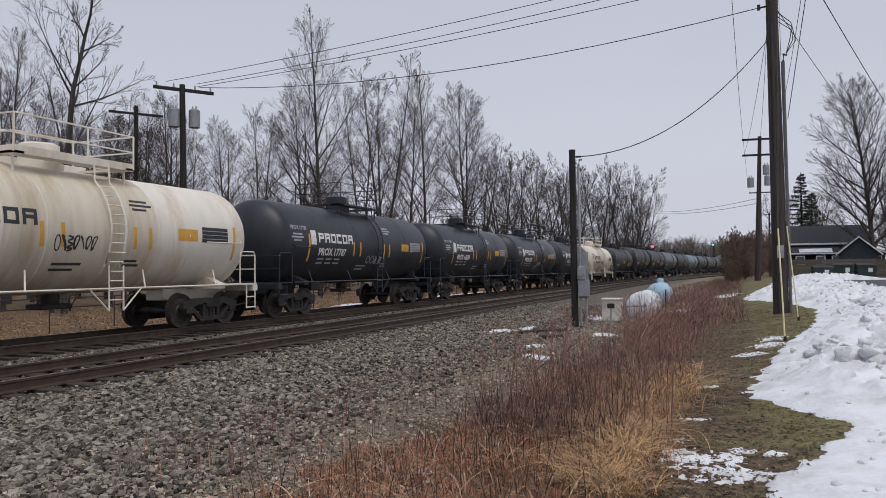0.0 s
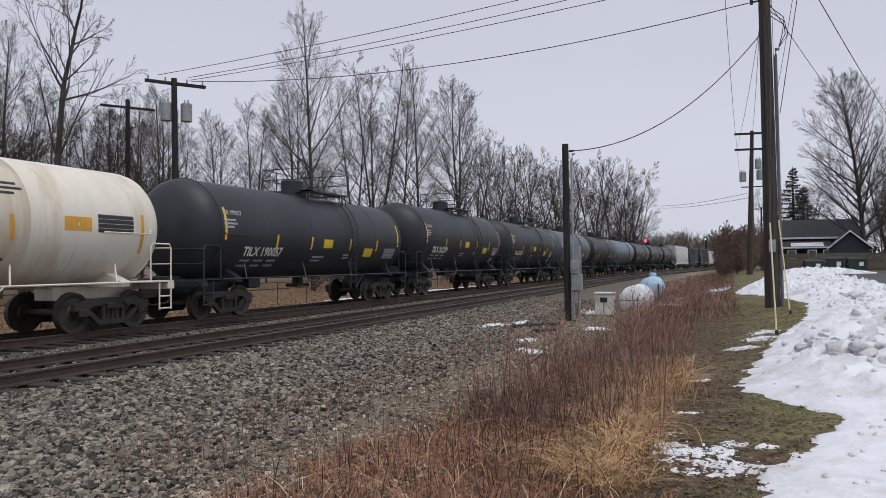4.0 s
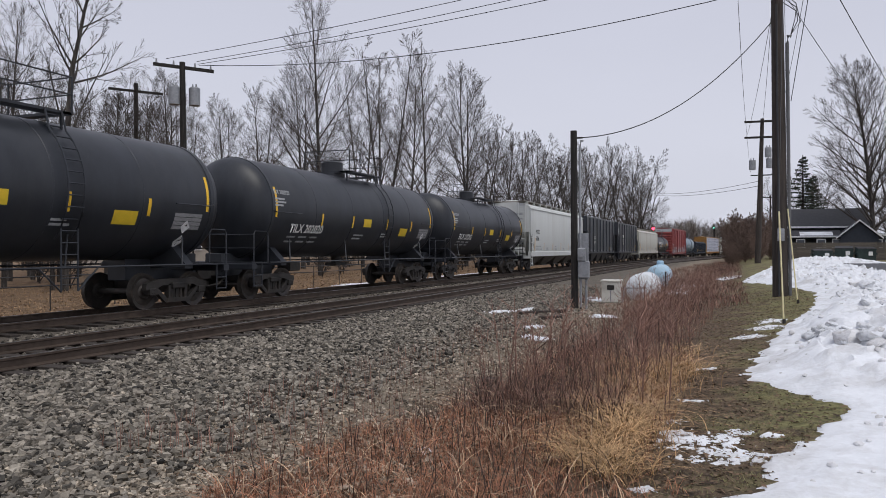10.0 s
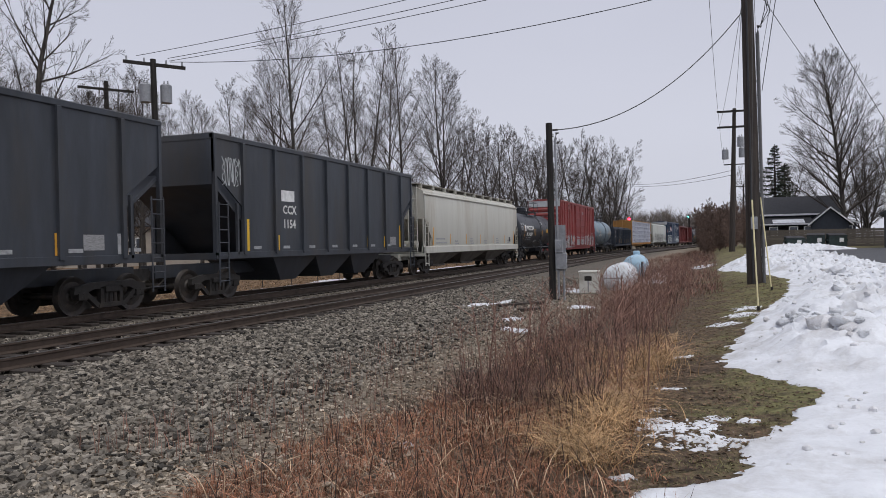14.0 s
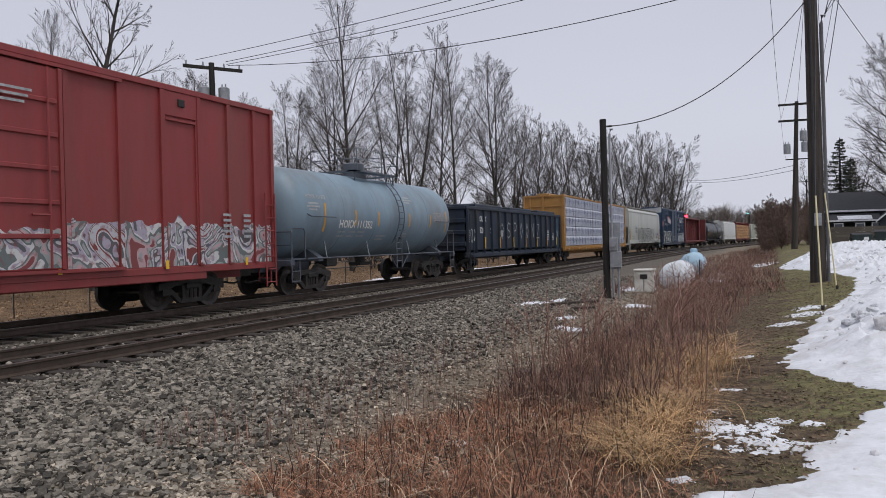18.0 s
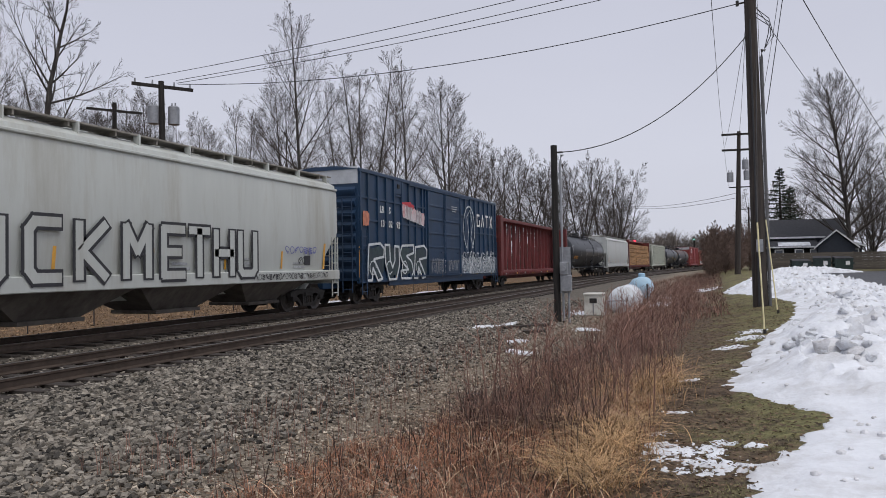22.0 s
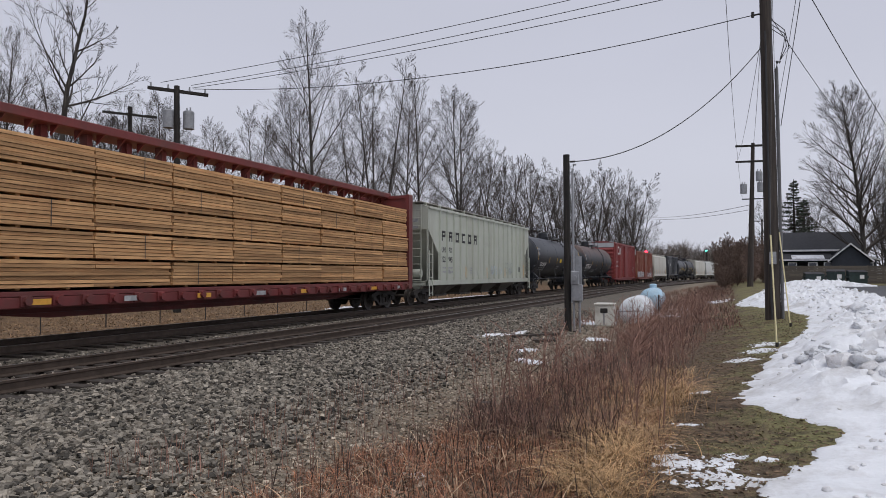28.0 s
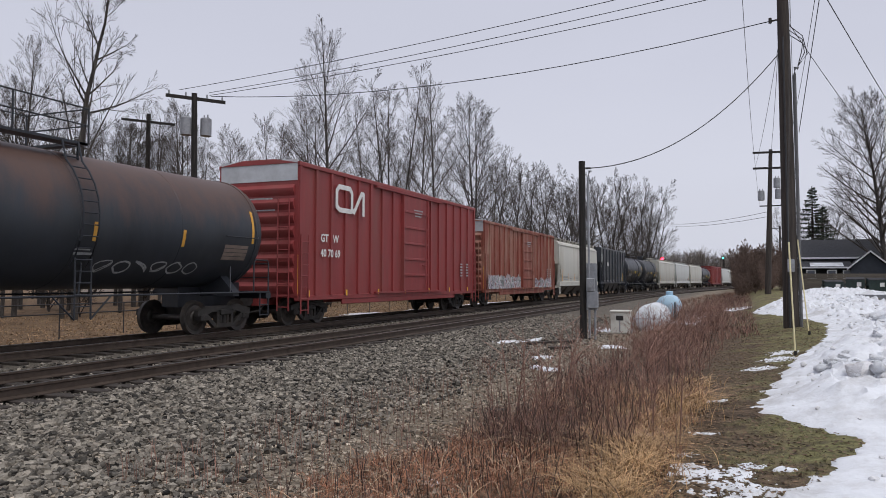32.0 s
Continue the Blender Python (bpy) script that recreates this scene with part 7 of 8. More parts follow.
# wires across the tracks
for z0, z1, x0, x1 in ((10.86, 12.1, -25.0, 1.2), (10.55, 11.72, -23.2, 1.25), (10.42, 11.36, -23.15, 1.3)):
    sag_wire((x0, 27.6, z0), (x1, BIGY - 0.2, z1), 0.22, 0.014)
sag_wire((-23.15, 27.7, 10.40), (BIGX - 0.48, BIGY, 10.22), 0.76, 0.016)
# guy and service wires to the far side of the lawn
sag_wire((BIGX + 0.06, BIGY, 10.1), (12.6, 70, 10.4), 0.6, 0.012)
sag_wire((0.8, 18.2, 10.2), (12.4, 56, 6.9), 0.25, 0.014)
sag_wire((2.2, 23.2, 10.6), (BIGX + 0.3, BIGY - 0.15, 6.5), 0.0, 0.012)
sag_wire((-12.7, 120, 10.6), (FX, FY, 7.1), 0.5, 0.02)
sag_wire((-12.7, 121, 10.9), (FX, FY, 7.5), 0.5, 0.02)

# short dark post with service boxes and the drop wire
PX, PY = -4.53, 22.35
p = thing("service_post", "dark square wooden post with grey electrical boxes", "post", "")
part("post", Geo().tube([(PX, PY, -0.3), (PX - 0.03, PY, 5.42)], [0.105, 0.098], 14), POLE_DARK, p)
part("conduit", Geo().tube([(PX + 0.20, PY - 0.08, 0.0), (PX + 0.17, PY - 0.08, 4.9), (PX + 0.21, PY - 0.08, 5.1), (PX + 0.27, PY - 0.1, 5.08)], 0.035, 8), GALV, p)
part("conduit", Geo().tube([(PX + 0.36, PY - 0.05, 0.0), (PX + 0.36, PY - 0.05, 1.2)], 0.035, 8), GALV, p)
part("meter_box", Geo().box(PX + 0.13, PX + 0.36, PY - 0.22, PY - 0.06, 1.45, 1.85, 0.02).tube([(PX + 0.24, PY - 0.28, 1.65), (PX + 0.24, PY - 0.2, 1.65)], 0.08, 12), GALV, p)
part("switch_box", Geo().box(PX + 0.16, PX + 0.46, PY - 0.20, PY - 0.03, 0.95, 1.45, 0.02), GALV, p)
part("backboard", Geo().box(PX + 0.10, PX + 0.42, PY - 0.03, PY + 0.01, 0.9, 2.3), GALV, p)
part("wire_hook", Geo().tube([(PX + 0.08, PY, 5.2), (PX + 0.24, PY, 5.2)], 0.03, 8), IRON, p)
sag_wire((PX + 0.24, PY, 5.2), (BIGX - 0.2, BIGY, 9.18), 0.86, 0.016, 20, "service_wire", "sagging dark service wire from the post to the pole")

# white equipment box
p = thing("equipment_box", "weathered white metal equipment cabinet on the gravel", "cabinet")
bx, by = -3.85, 25.2
bz = ground_z(bx, by)
part("body", Geo().box(bx - 0.30, bx + 0.30, by - 0.28, by + 0.28, bz, bz + 0.72, 0.03), mat("weathered_white_enamel", (0.62, 0.61, 0.56), 0.55, 0, 0.12, 4, (0.35, 0.32, 0.27), 0.35), p)
part("lid", Geo().box(bx - 0.33, bx + 0.33, by - 0.31, by + 0.31, bz + 0.70, bz + 0.77, 0.02), MATS["weathered_white_enamel"], p)
part("vent", Geo().box(bx - 0.12, bx + 0.12, by - 0.302, by - 0.275, bz + 0.44, bz + 0.60, 0.01), IRON, p)
part("hinge_strip", Geo().box(bx - 0.02, bx + 0.02, by - 0.295, by - 0.27, bz + 0.05, bz + 0.45, 0.005), GALV, p)
part("pipe", Geo().tube([(bx + 0.35, by, bz), (bx + 0.42, by, bz + 0.5), (bx + 1.0, by + 1.2, bz + 0.45)], 0.03, 6), GALV, p)


def fuel_tank(x, y, z, m, label, rot, L_=2.4, R_=0.49, dome=True):
    t = thing("fuel_tank", label, "gas tank", "gas tanks", "", pose(x, y, z, 0, 0, rot))
    g = Geo()
    n = 26
    prof = [(-L_ / 2 - 0.34 * math.cos(a), R_ * math.sin(a)) for a in [math.pi / 2 * i / 7 for i in range(8)]]
    prof[0] = (prof[0][0], 0.01)
    prof += [(-u, r) for u, r in prof[::-1]]
    for u, r in prof:
        g.v += [(r * math.cos(2 * math.pi * j / n), u, R_ + 0.22 + r * math.sin(2 * math.pi * j / n)) for j in range(n)]
    g.f = [(i * n + j, i * n + (j + 1) % n, (i + 1) * n + (j + 1) % n, (i + 1) * n + j) for i in range(len(prof) - 1) for j in range(n)]
    part("shell", g, m, t)
    if dome:
        part("valve_dome", Geo().tube([(0, 0.4, 2 * R_ + 0.2), (0, 0.4, 2 * R_ + 0.36), (0, 0.4, 2 * R_ + 0.40)], [0.17, 0.17, 0.12], 14), m, t)
        part("lifting_lug", Geo().box(-0.02, 0.02, 0.6, 0.8, 2 * R_ + 0.18, 2 * R_ + 0.34), m, t)
    for yy in (-0.8, 0.8):
        part("saddle", Geo().prism([(-0.45, 0), (0.45, 0), (0.4, 0.34), (-0.4, 0.34)], "y", yy - 0.08, yy + 0.08), GALV, t)


fuel_tank(-3.18, 28.7, ground_z(-3.18, 28.7) - 0.36, mat("chalky_white_tank_paint", (0.66, 0.69, 0.72), 0.5, 0, 0.08, 3, (0.4, 0.42, 0.44), 0.3, bump=0.2, bump_scale=6), "chalky white horizontal gas tank on saddles", 1, 2.4, 0.54, False)
fuel_tank(-3.38, 37.0, ground_z(-3.38, 37) - 0.20, mat("pale_blue_gas_tank_paint", (0.36, 0.53, 0.66), 0.5, 0, 0.08, 3, (0.28, 0.38, 0.46), 0.3), "pale blue horizontal gas tank with a valve dome", 1, 2.2, 0.53)
part_ = part("marker_stake", Geo().tube([(-2.35, 28.0, -0.1), (-2.35, 28.0, 1.0)], 0.03, 6), WIRE)
tagged(part_, "thin dark stake in the weeds", "stake")

# yellow guy guards in the snow
for x, y, h, lx, ly in ((0.97, 17.2, 2.40, -0.08, 0.3), (1.60, 22.2, 2.6, -0.22, 0.5)):
    z = ground_z(x, y)
    t = thing("guy_guard", "slim yellow plastic guard on a guy wire beside the pole", "guy wire guard", "guy wire guards")
    part("sleeve", Geo().tube([(x, y, z - 0.1), (x + lx, y + ly, z + h)], 0.017, 8), mat("faded_yellow_plastic", (0.70, 0.62, 0.36), 0.5, 0, 0.12, 5), t)
    part("anchor", Geo().tube([(x, y, z - 0.12), (x, y, z + 0.10)], 0.035, 8), IRON, t)
    part("guy_wire", Geo().tube([(x + lx, y + ly, z + h), (BIGX + 0.1, BIGY - 0.1, 11.5)], 0.008, 5), WIRE, t)

# old timbers on the gravel
for x, y, l_, a in ((-3.0, 9.25, 0.22, 20), (-5.0, 20.2, 1.6, 55), (-4.4, 18.6, 0.6, 40)):
    ob = part("timber", Geo().box(-l_ / 2, l_ / 2, -0.07, 0.07, 0, 0.10, 0.015), WOOD_TIE, None, "", pose(x, y, ground_z(x, y) - 0.01, 0, 0, a))
    tagged(ob, "dark broken piece of tie lying on the gravel", "timber", "scrap timbers")

# signals
def signal(x, y, z, lit, rgb, label, lens_r):
    t = thing("railway_signal", label, "railway signal", "", "", pose(x, y, 0))
    part("mast", Geo().tube([(0, 0, -0.2), (0, 0, z + 0.5)], 0.09, 8), IRON, t)
    head = part("signal_head", Geo().prism([(0.42 * math.cos(2 * math.pi * k / 16), z + 0.42 * math.sin(2 * math.pi * k / 16)) for k in range(16)], "y", -0.25, -0.12).box(-0.2, 0.2, -0.12, 0.12, z - 0.5, z + 0.5, 0.02), IRON, t)
    part("lamp_lens", Geo().tube([(0, -0.30, z), (0, -0.25, z)], lens_r, 14), mat(lit, rgb, 0.3, emit=9.0), t, "lit signal lamp")
    part("hood", Geo().tube([(0, -0.60, z + 0.02), (0, -0.25, z + 0.02)], lens_r + 0.05, 14, False), IRON, t)
    part("ladder", Geo().box(0.12, 0.45, 0.1, 0.14, 0, z - 0.4), IRON, t)


signal(-16.95, 171, 6.65, "red_signal_lamp", (1.0, 0.03, 0.06), "black railway signal showing a red light", 0.32)
signal(-6.5, 260, 9.35, "green_signal_lamp", (0.12, 0.95, 0.70), "black railway signal showing a green light", 0.19)

# ---- houses, fence, bins ----
SIDING = mat("dark_blue_grey_siding", (0.030, 0.036, 0.048), 0.7, 0, 0.15, 3)
ROOF = mat("dark_shingle_roof", (0.036, 0.037, 0.043), 0.85, 0, 0.3, 5, bump=0.5)
TRIMW = mat("white_trim", (0.68, 0.69, 0.70), 0.6)
PANE = mat("window_glass", (0.08, 0.09, 0.11), 0.1, 0, 0.1)


def gable_house(x0, x1, y0, y1, base, eave, ridge, wall_m, roof_m, name, label, along="x"):
    t = thing(name, label, "house")
    part("wall", Geo().box(x0, x1, y0, y1, base, eave), wall_m, t)
    g = Geo()
    if along == "x":
        ym = (y0 + y1) / 2
        part("gable", Geo().prism([(y0, eave), (y1, eave), (ym, ridge)], "x", x0, x1), wall_m, t)
        g.prism([(y0 - 0.4, eave - 0.2), (ym, ridge), (ym, ridge + 0.16), (y0 - 0.4, eave - 0.02)], "x", x0 - 0.35, x1 + 0.35)
        g.prism([(y1 + 0.4, eave - 0.2), (y1 + 0.4, eave - 0.02), (ym, ridge + 0.16), (ym, ridge)], "x", x0 - 0.35, x1 + 0.35)
    else:
        xm = (x0 + x1) / 2
        part("gable", Geo().prism([(x0, eave), (x1, eave), (xm, ridge)], "y", y0, y1), wall_m, t)
        g.prism([(x0 - 0.4, eave - 0.2), (xm, ridge), (xm, ridge + 0.16), (x0 - 0.4, eave - 0.02)], "y", y0 - 0.35, y1 + 0.35)
        g.prism([(x1 + 0.4, eave - 0.2), (x1 + 0.4, eave - 0.02), (xm, ridge + 0.16), (xm, ridge)], "y", y0 - 0.35, y1 + 0.35)
    part("roof", g, roof_m, t)
    return t


h = gable_house(5.0, 13.5, 91, 99, 0.5, 4.4, 6.4, SIDING, ROOF, "house", "dark blue-grey house with white trim and a shingle roof")
part("eave_trim", Geo().box(4.7, 13.8, 90.5, 90.62, 4.22, 4.42), TRIMW, h)
part("porch_roof", Geo().prism([(88.6, 3.2), (91, 4.0), (91, 4.12), (88.6, 3.34)], "x", 5.0, 10.6), ROOF, h)
part("porch_trim", Geo().box(5.0, 10.6, 88.5, 88.62, 3.16, 3.32), TRIMW, h)
w = part("wing", Geo().box(10.4, 14.0, 88.4, 91, 0.5, 3.2).prism([(10.4, 3.2), (14.0, 3.2), (12.2, 4.75)], "y", 88.4, 91), SIDING, h)
part("wing_roof", Geo().prism([(10.0, 2.95), (12.2, 4.85), (12.2, 5.0), (10.0, 3.12)], "y", 88.1, 91.5).prism([(14.4, 2.95), (14.4, 3.12), (12.2, 5.0), (12.2, 4.85)], "y", 88.1, 91.5), ROOF, w)
part("barge_board", Geo().prism([(10.0, 2.95), (12.2, 4.85), (12.2, 5.02), (10.0, 3.14)], "y", 88.02, 88.1).prism([(14.4, 2.95), (14.4, 3.14), (12.2, 5.02), (12.2, 4.85)], "y", 88.02, 88.1), TRIMW, w)
part("lean_to", Geo().box(13.52, 15.3, 92.5, 97, 0.5, 3.2), SIDING, h)
part("lean_to_roof", Geo().prism([(13.5, 3.9), (15.7, 3.2), (15.7, 3.34), (13.5, 4.05)], "y", 92.2, 97.3), ROOF, h)
part("lean_to_trim", Geo().prism([(13.5, 3.86), (15.7, 3.16), (15.7, 3.32), (13.5, 4.02)], "y", 92.1, 92.2), TRIMW, h)
for x in (6.2, 8.2, 9.7, 14.1):
    yy = 92.42 if x > 14 else 88.7
    wn = part("window", Geo().box(x, x + 0.9, yy, yy + 0.1, 2.0, 3.0), TRIMW, h, "white framed window")
    part("pane", Geo().box(x + 0.1, x + 0.8, yy - 0.01, yy, 2.1, 2.9), PANE, wn)
part("vent_pipe", Geo().tube([(11.5, 94.5, 6.2), (11.5, 94.5, 7.0)], 0.1, 8), GALV, h)
part("snow_on_porch", Geo().prism([(88.65, 3.36), (89.8, 3.74), (89.8, 3.80), (88.65, 3.42)], "x", 6.6, 9.8), SNOW, h)
# white garage
sh = gable_house(13.75, 24, 70, 80, 0.4, 3.7, 6.0, mat("white_metal_siding", (0.66, 0.69, 0.72), 0.5, 0, 0.06, 2), ROOF, "garage", "white metal-sided garage with a dark roof", "y")
part("corner_trim", Geo().box(13.65, 13.85, 69.9, 70.1, 0.4, 3.7), WIRE, sh)
sh.matrix_basis = Matrix.Translation((13.75, 70, 0)) @ Matrix.Rotation(radians(-12), 4, "Z") @ Matrix.Translation((-13.75, -70, 0))
p = thing("utility_pole", "dark service pole beside the garage", "utility pole", "utility poles")
part("pole", Geo().tube([(17.0, 80, 0), (17.0, 80, 9.5)], [0.16, 0.12], 10), POLE_DARK, p)
# fence of weathered boards
f = thing("board_fence", "weathered grey-brown horizontal board fence", "fence")
FENCE = mat("weathered_fence_board", (0.12, 0.105, 0.09), 0.9, 0, 0.3, 3, (0.09, 0.075, 0.06), 0.4, (0.4, 2, 6), rand=0.2)
BOARD = mesh_of("board", Geo().box(0, 2.44, -0.02, 0.02, 0, 0.25), FENCE, False)
FPOST = mesh_of("post", Geo().box(-0.06, 0.06, -0.06, 0.06, 0, 2.1, 0.01), FENCE, False)
for i in range(9):
    x = 3.6 + i * 2.46
    part("post", FPOST, FENCE, f, "", pose(x, 86.1, 0.55))
    for k in range(7):
        part("board", BOARD, FENCE, f, "", pose(x, 86, 0.75 + k * 0.262, 0, 0, 0))


def dumpster(x, y, w, h, rot):
    z = ground_z(x, y)
    t = thing("dumpster", "dark green steel dumpster with black lids and a white label", "dumpster", "dumpsters", "", pose(x, y, z + 0.05, 0, 0, rot))
    GRN = mat("dark_green_dumpster_paint", (0.022, 0.040, 0.038), 0.55, 0, 0.3, 3)
    part("bin", Geo().prism([(-0.75, 0), (0.75, 0), (0.75, h), (-0.75, h * 0.85)], "x", -w / 2, w / 2), GRN, t)
    part("rim", Geo().box(-w / 2 - 0.05, w / 2 + 0.05, -0.80, -0.72, h * 0.78, h * 0.86), GRN, t)
    for s in (-1, 1):
        part("lid", Geo().prism([(-0.82, h * 0.86), (0.78, h + 0.02), (0.78, h + 0.07), (-0.82, h * 0.91)], "x", min(s * 0.02, s * w / 2), max(s * 0.02, s * w / 2)), WIRE, t)
        part("fork_pocket", Geo().box(min(s * w / 2, s * (w / 2 + 0.14)), max(s * w / 2, s * (w / 2 + 0.14)), -0.6, 0.6, h * 0.45, h * 0.6), GRN, t)
    part("label", Geo().box(w * 0.08, w * 0.32, -0.775, -0.755, h * 0.38, h * 0.68), T_PLAC, t)


dumpster(7.75, 79, 1.6, 1.05, 4)
dumpster(9.75, 80, 1.55, 1.3, -6)
dumpster(11.4, 79, 1.5, 1.25, 3)
# driveway
g = Geo()
for j in range(24):
    for i in range(9):
        x, y = 5.6 + i * 1.3, 26 + j * 1.9
        g.v.append((x, y, ground_z(x, y) + 0.03))
g.f = [(j * 9 + i, j * 9 + i + 1, (j + 1) * 9 + i + 1, (j + 1) * 9 + i) for j in range(23) for i in range(8)]
structure("driveway", g, ASPHALT, "wet dark asphalt driveway with slush")
# low house and rail fence behind the train
TAN = mat("tan_siding", (0.40, 0.36, 0.31), 0.7, 0, 0.1, 2)
hb = gable_house(-66, -56, 58, 76, 0.0, 4.4, 7.2, TAN, ROOF, "house", "low tan house with snow on its roof beyond the trees", "y")
part("roof_snow", Geo().prism([(-56.1, 4.35), (-56.1, 4.55), (-59.5, 6.2), (-59.5, 6.0)], "y", 62, 73), SNOW, hb)
for y in (61, 66, 71):
    wn = part("window", Geo().box(-56.05, -55.9, y, y + 1.3, 1.8, 3.1), TRIMW, hb)
    part("pane", Geo().box(-55.92, -55.88, y + 0.12, y + 1.18, 1.92, 2.98), PANE, wn)
f = thing("rail_fence", "low dark pipe rail fence behind the track", "fence")
for i in range(26):
    y = 4 + i * 2.6
    part("post", Geo().tube([(-20, y, -0.3), (-20, y, 1.0)], 0.02, 6), WIRE, f)
for z in (0.68, 0.98):
    part("rail", Geo().tube([(-20, 2, z), (-20, 72, z)], 0.022, 6), WIRE, f)

# ---- the train ----
SPEED = 17.4


def add_car(s0, s1, build, load=None, **kw):
    """A car between two couplings, given along the train's own scale."""
    L_ = s1 - s0
    car = build(L_, **kw)
    CARS.append((car, s0))
    if load is not None:
        ld = lumber_load(L_, load[0], load[1])
        CARS.append((ld, s0))


def tilx(s0, s1, num, paint=P_BLACK, lab="black tank car with yellow stripes", stripes=T_YELLOW, tm=T_WHITE, R=1.56, zc=2.80, pl=2, **kw):
    add_car(s0, s1, tank_car, paint=paint, R=R, zc=zc, label=lab, marks=((num, 0.27, tm, 2.45, zc - 0.74),), stripes=stripes, jacket=True, trim=P_BLACK, frame_style=1, placards=pl, **kw)


def prox(s0, s1, num, paint=P_BLACK, lab="black tank car with a white brand mark and number", tm=T_WHITE, trim=None, stripes=T_OCHRE, **kw):
    L_ = s1 - s0
    add_car(s0, s1, tank_car, paint=paint, R=1.42, zc=2.42, label=lab, marks=((num, 0.25, tm, 2.95, 2.02),), logo=(tm, 2.95, 2.45, 2.45, 0.33), stripes=stripes, trim=trim, yellow=T_OCHRE if paint is P_CREAM else T_DULLYEL, data=T_BLACK if paint is P_CREAM else T_DATA, **kw)


prox(5.50, 18.74, "PROX 399", P_CREAM, "cream tank car with black lettering, rust streaks and a graffiti tag", T_BLACK, P_CREAM)
prox(18.74, 32.18, "PROX 17787")
prox(32.18, 45.28, "PROX 16030")
prox(45.28, 58.60, "PROX 17591")
prox(58.60, 71.63, "PROX 16256", P_BLACK2)
prox(71.63, 85.14, "PROX 17648", P_CREAM, "cream tank car with black lettering and a graffiti tag", T_BLACK, P_CREAM)
tilx(85.14, 99.70, "TILX 190057", P_BLACK2, R=1.46, zc=2.52, pl=0)
tilx(99.70, 114.38, "TILX 202299", P_BLACK2)
tilx(114.38, 129.54, "TILX 202313", P_BLACK2)
tilx(129.54, 145.37, "SHQX 7292", P_GREY, "dark grey tank car with orange stripes and black heads", T_OCHRE)
tilx(145.37, 160.49, "UTLX 673118", P_BLACK2, "dusty black tank car with orange numbers", T_YELLOW, T_ORANGE)
tilx(160.49, 176.27, "UTLX 673133", P_BLUEGREY, "blue-grey tank car with orange numbers and yellow stripes", T_YELLOW, T_ORANGE)
tilx(176.27, 191.41, "TILX 202265", P_BLACK)
tilx(191.41, 206.73, "TILX 202020", P_BLACK)
tilx(206.73, 222.14, "TILX 202302", P_BLACK)
add_car(222.14, 242.01, covered_hopper, paint=P_HOPPER, label="pale grey covered hopper with smooth curved sides", ribs=0, rounded=True, top=4.75, marks=(("NCIX", 0.30, T_BLACK, 2.15, 2.64), ("6186", 0.30, T_BLACK, 2.15, 2.18)))
add_car(242.01, 259.46, open_hopper, paint=P_COAL, label="black ribbed open hopper car with white numbers", marks=(("CCX", 0.28, T_WHITE, 1, 2.58), ("997", 0.28, T_WHITE, 1, 2.12)))
add_car(259.46, 276.10, open_hopper, paint=P_COAL, label="black ribbed open hopper car with a white patch", panel=True, marks=(("CCX", 0.28, T_WHITE, 1, 2.58), ("1154", 0.28, T_WHITE, 1, 2.12)))
add_car(276.10, 295.70, covered_hopper, paint=P_CREAMHOP, label="dusty cream covered hopper with curved sides", ribs=0, rounded=True, top=4.35, bays=3)
prox(295.70, 309.49, "PROX 16559")
add_car(309.49, 330.90, boxcar, paint=P_RED, label="red ribbed boxcar with graffiti along its lower side", marks=(("NOKL", 0.24, T_WHITE, 3.03, 2.38), ("603", 0.24, T_WHITE, 3.08, 1.88), ("198", 0.24, T_WHITE, 4.25, 1.88)), end_panel=ALU, top=5.42, sill=1.02, ends=(2.02, 21.05), rib_at=[2.1, 2.8, 3.96, 5.2, 6.45, 7.63, 9.1, 14.25, 15.6, 16.85, 18.05, 19.15, 20.2, 20.97], door_at=(9.2, 14.15), hatches=((5.2, 6.45), (16.85, 18.05)))
RED_BOX = CARS[-1][0]
add_car(330.90, 344.47, tank_car, paint=P_PALEBLUE, R=1.50, zc=2.58, label="pale blue tank car with rust stains and white letters", marks=(("HOKX 111352", 0.26, T_WHITE, 3.23, 2.10),), stripes=T_OCHRE, trim=P_GREY, yellow=False, stripe_at=[4.25, 5.86, 8.38, 10.29])
add_car(344.47, 362.63, gondola, paint=P_GOND, label="dark slate gondola with chalk-like graffiti letters", marks=(("DLRX", 0.26, T_WHITE, 2.5, 2.55), ("5201", 0.28, T_WHITE, 2.5, 1.98), ("23", 0.28, T_WHITE, 4.0, 1.98)))
GOND = CARS[-1][0]
CHALK = {"S": [(0.95, 0.9), (0.5, 1.0), (0.1, 0.8), (0.2, 0.55), (0.8, 0.42), (0.9, 0.15), (0.45, 0.0), (0.0, 0.12)], "P": [(0.1, 0.0), (0.1, 1.0), (0.7, 1.0), (0.95, 0.78), (0.7, 0.5), (0.1, 0.46)],
         "O": [(0.5, 0.0), (0.1, 0.5), (0.5, 1.0), (0.9, 0.5), (0.5, 0.0)], "N": [(0.1, 0.0), (0.12, 1.0), (0.85, 0.05), (0.9, 1.0)], "Z": [(0.05, 1.0), (0.95, 0.97), (0.05, 0.03), (0.95, 0.0)]}
BAY = 16.56 / 15
for i, c in enumerate("SPOONZ"):
    ribbon(GOND, [(0.8 + BAY * (5.25 + i) + 0.55 * u, 1.72 + 0.82 * v) for u, v in CHALK[c]], 0.06, 1.49, T_GREY, "chalk_letter", "thin pale sprayed letter")
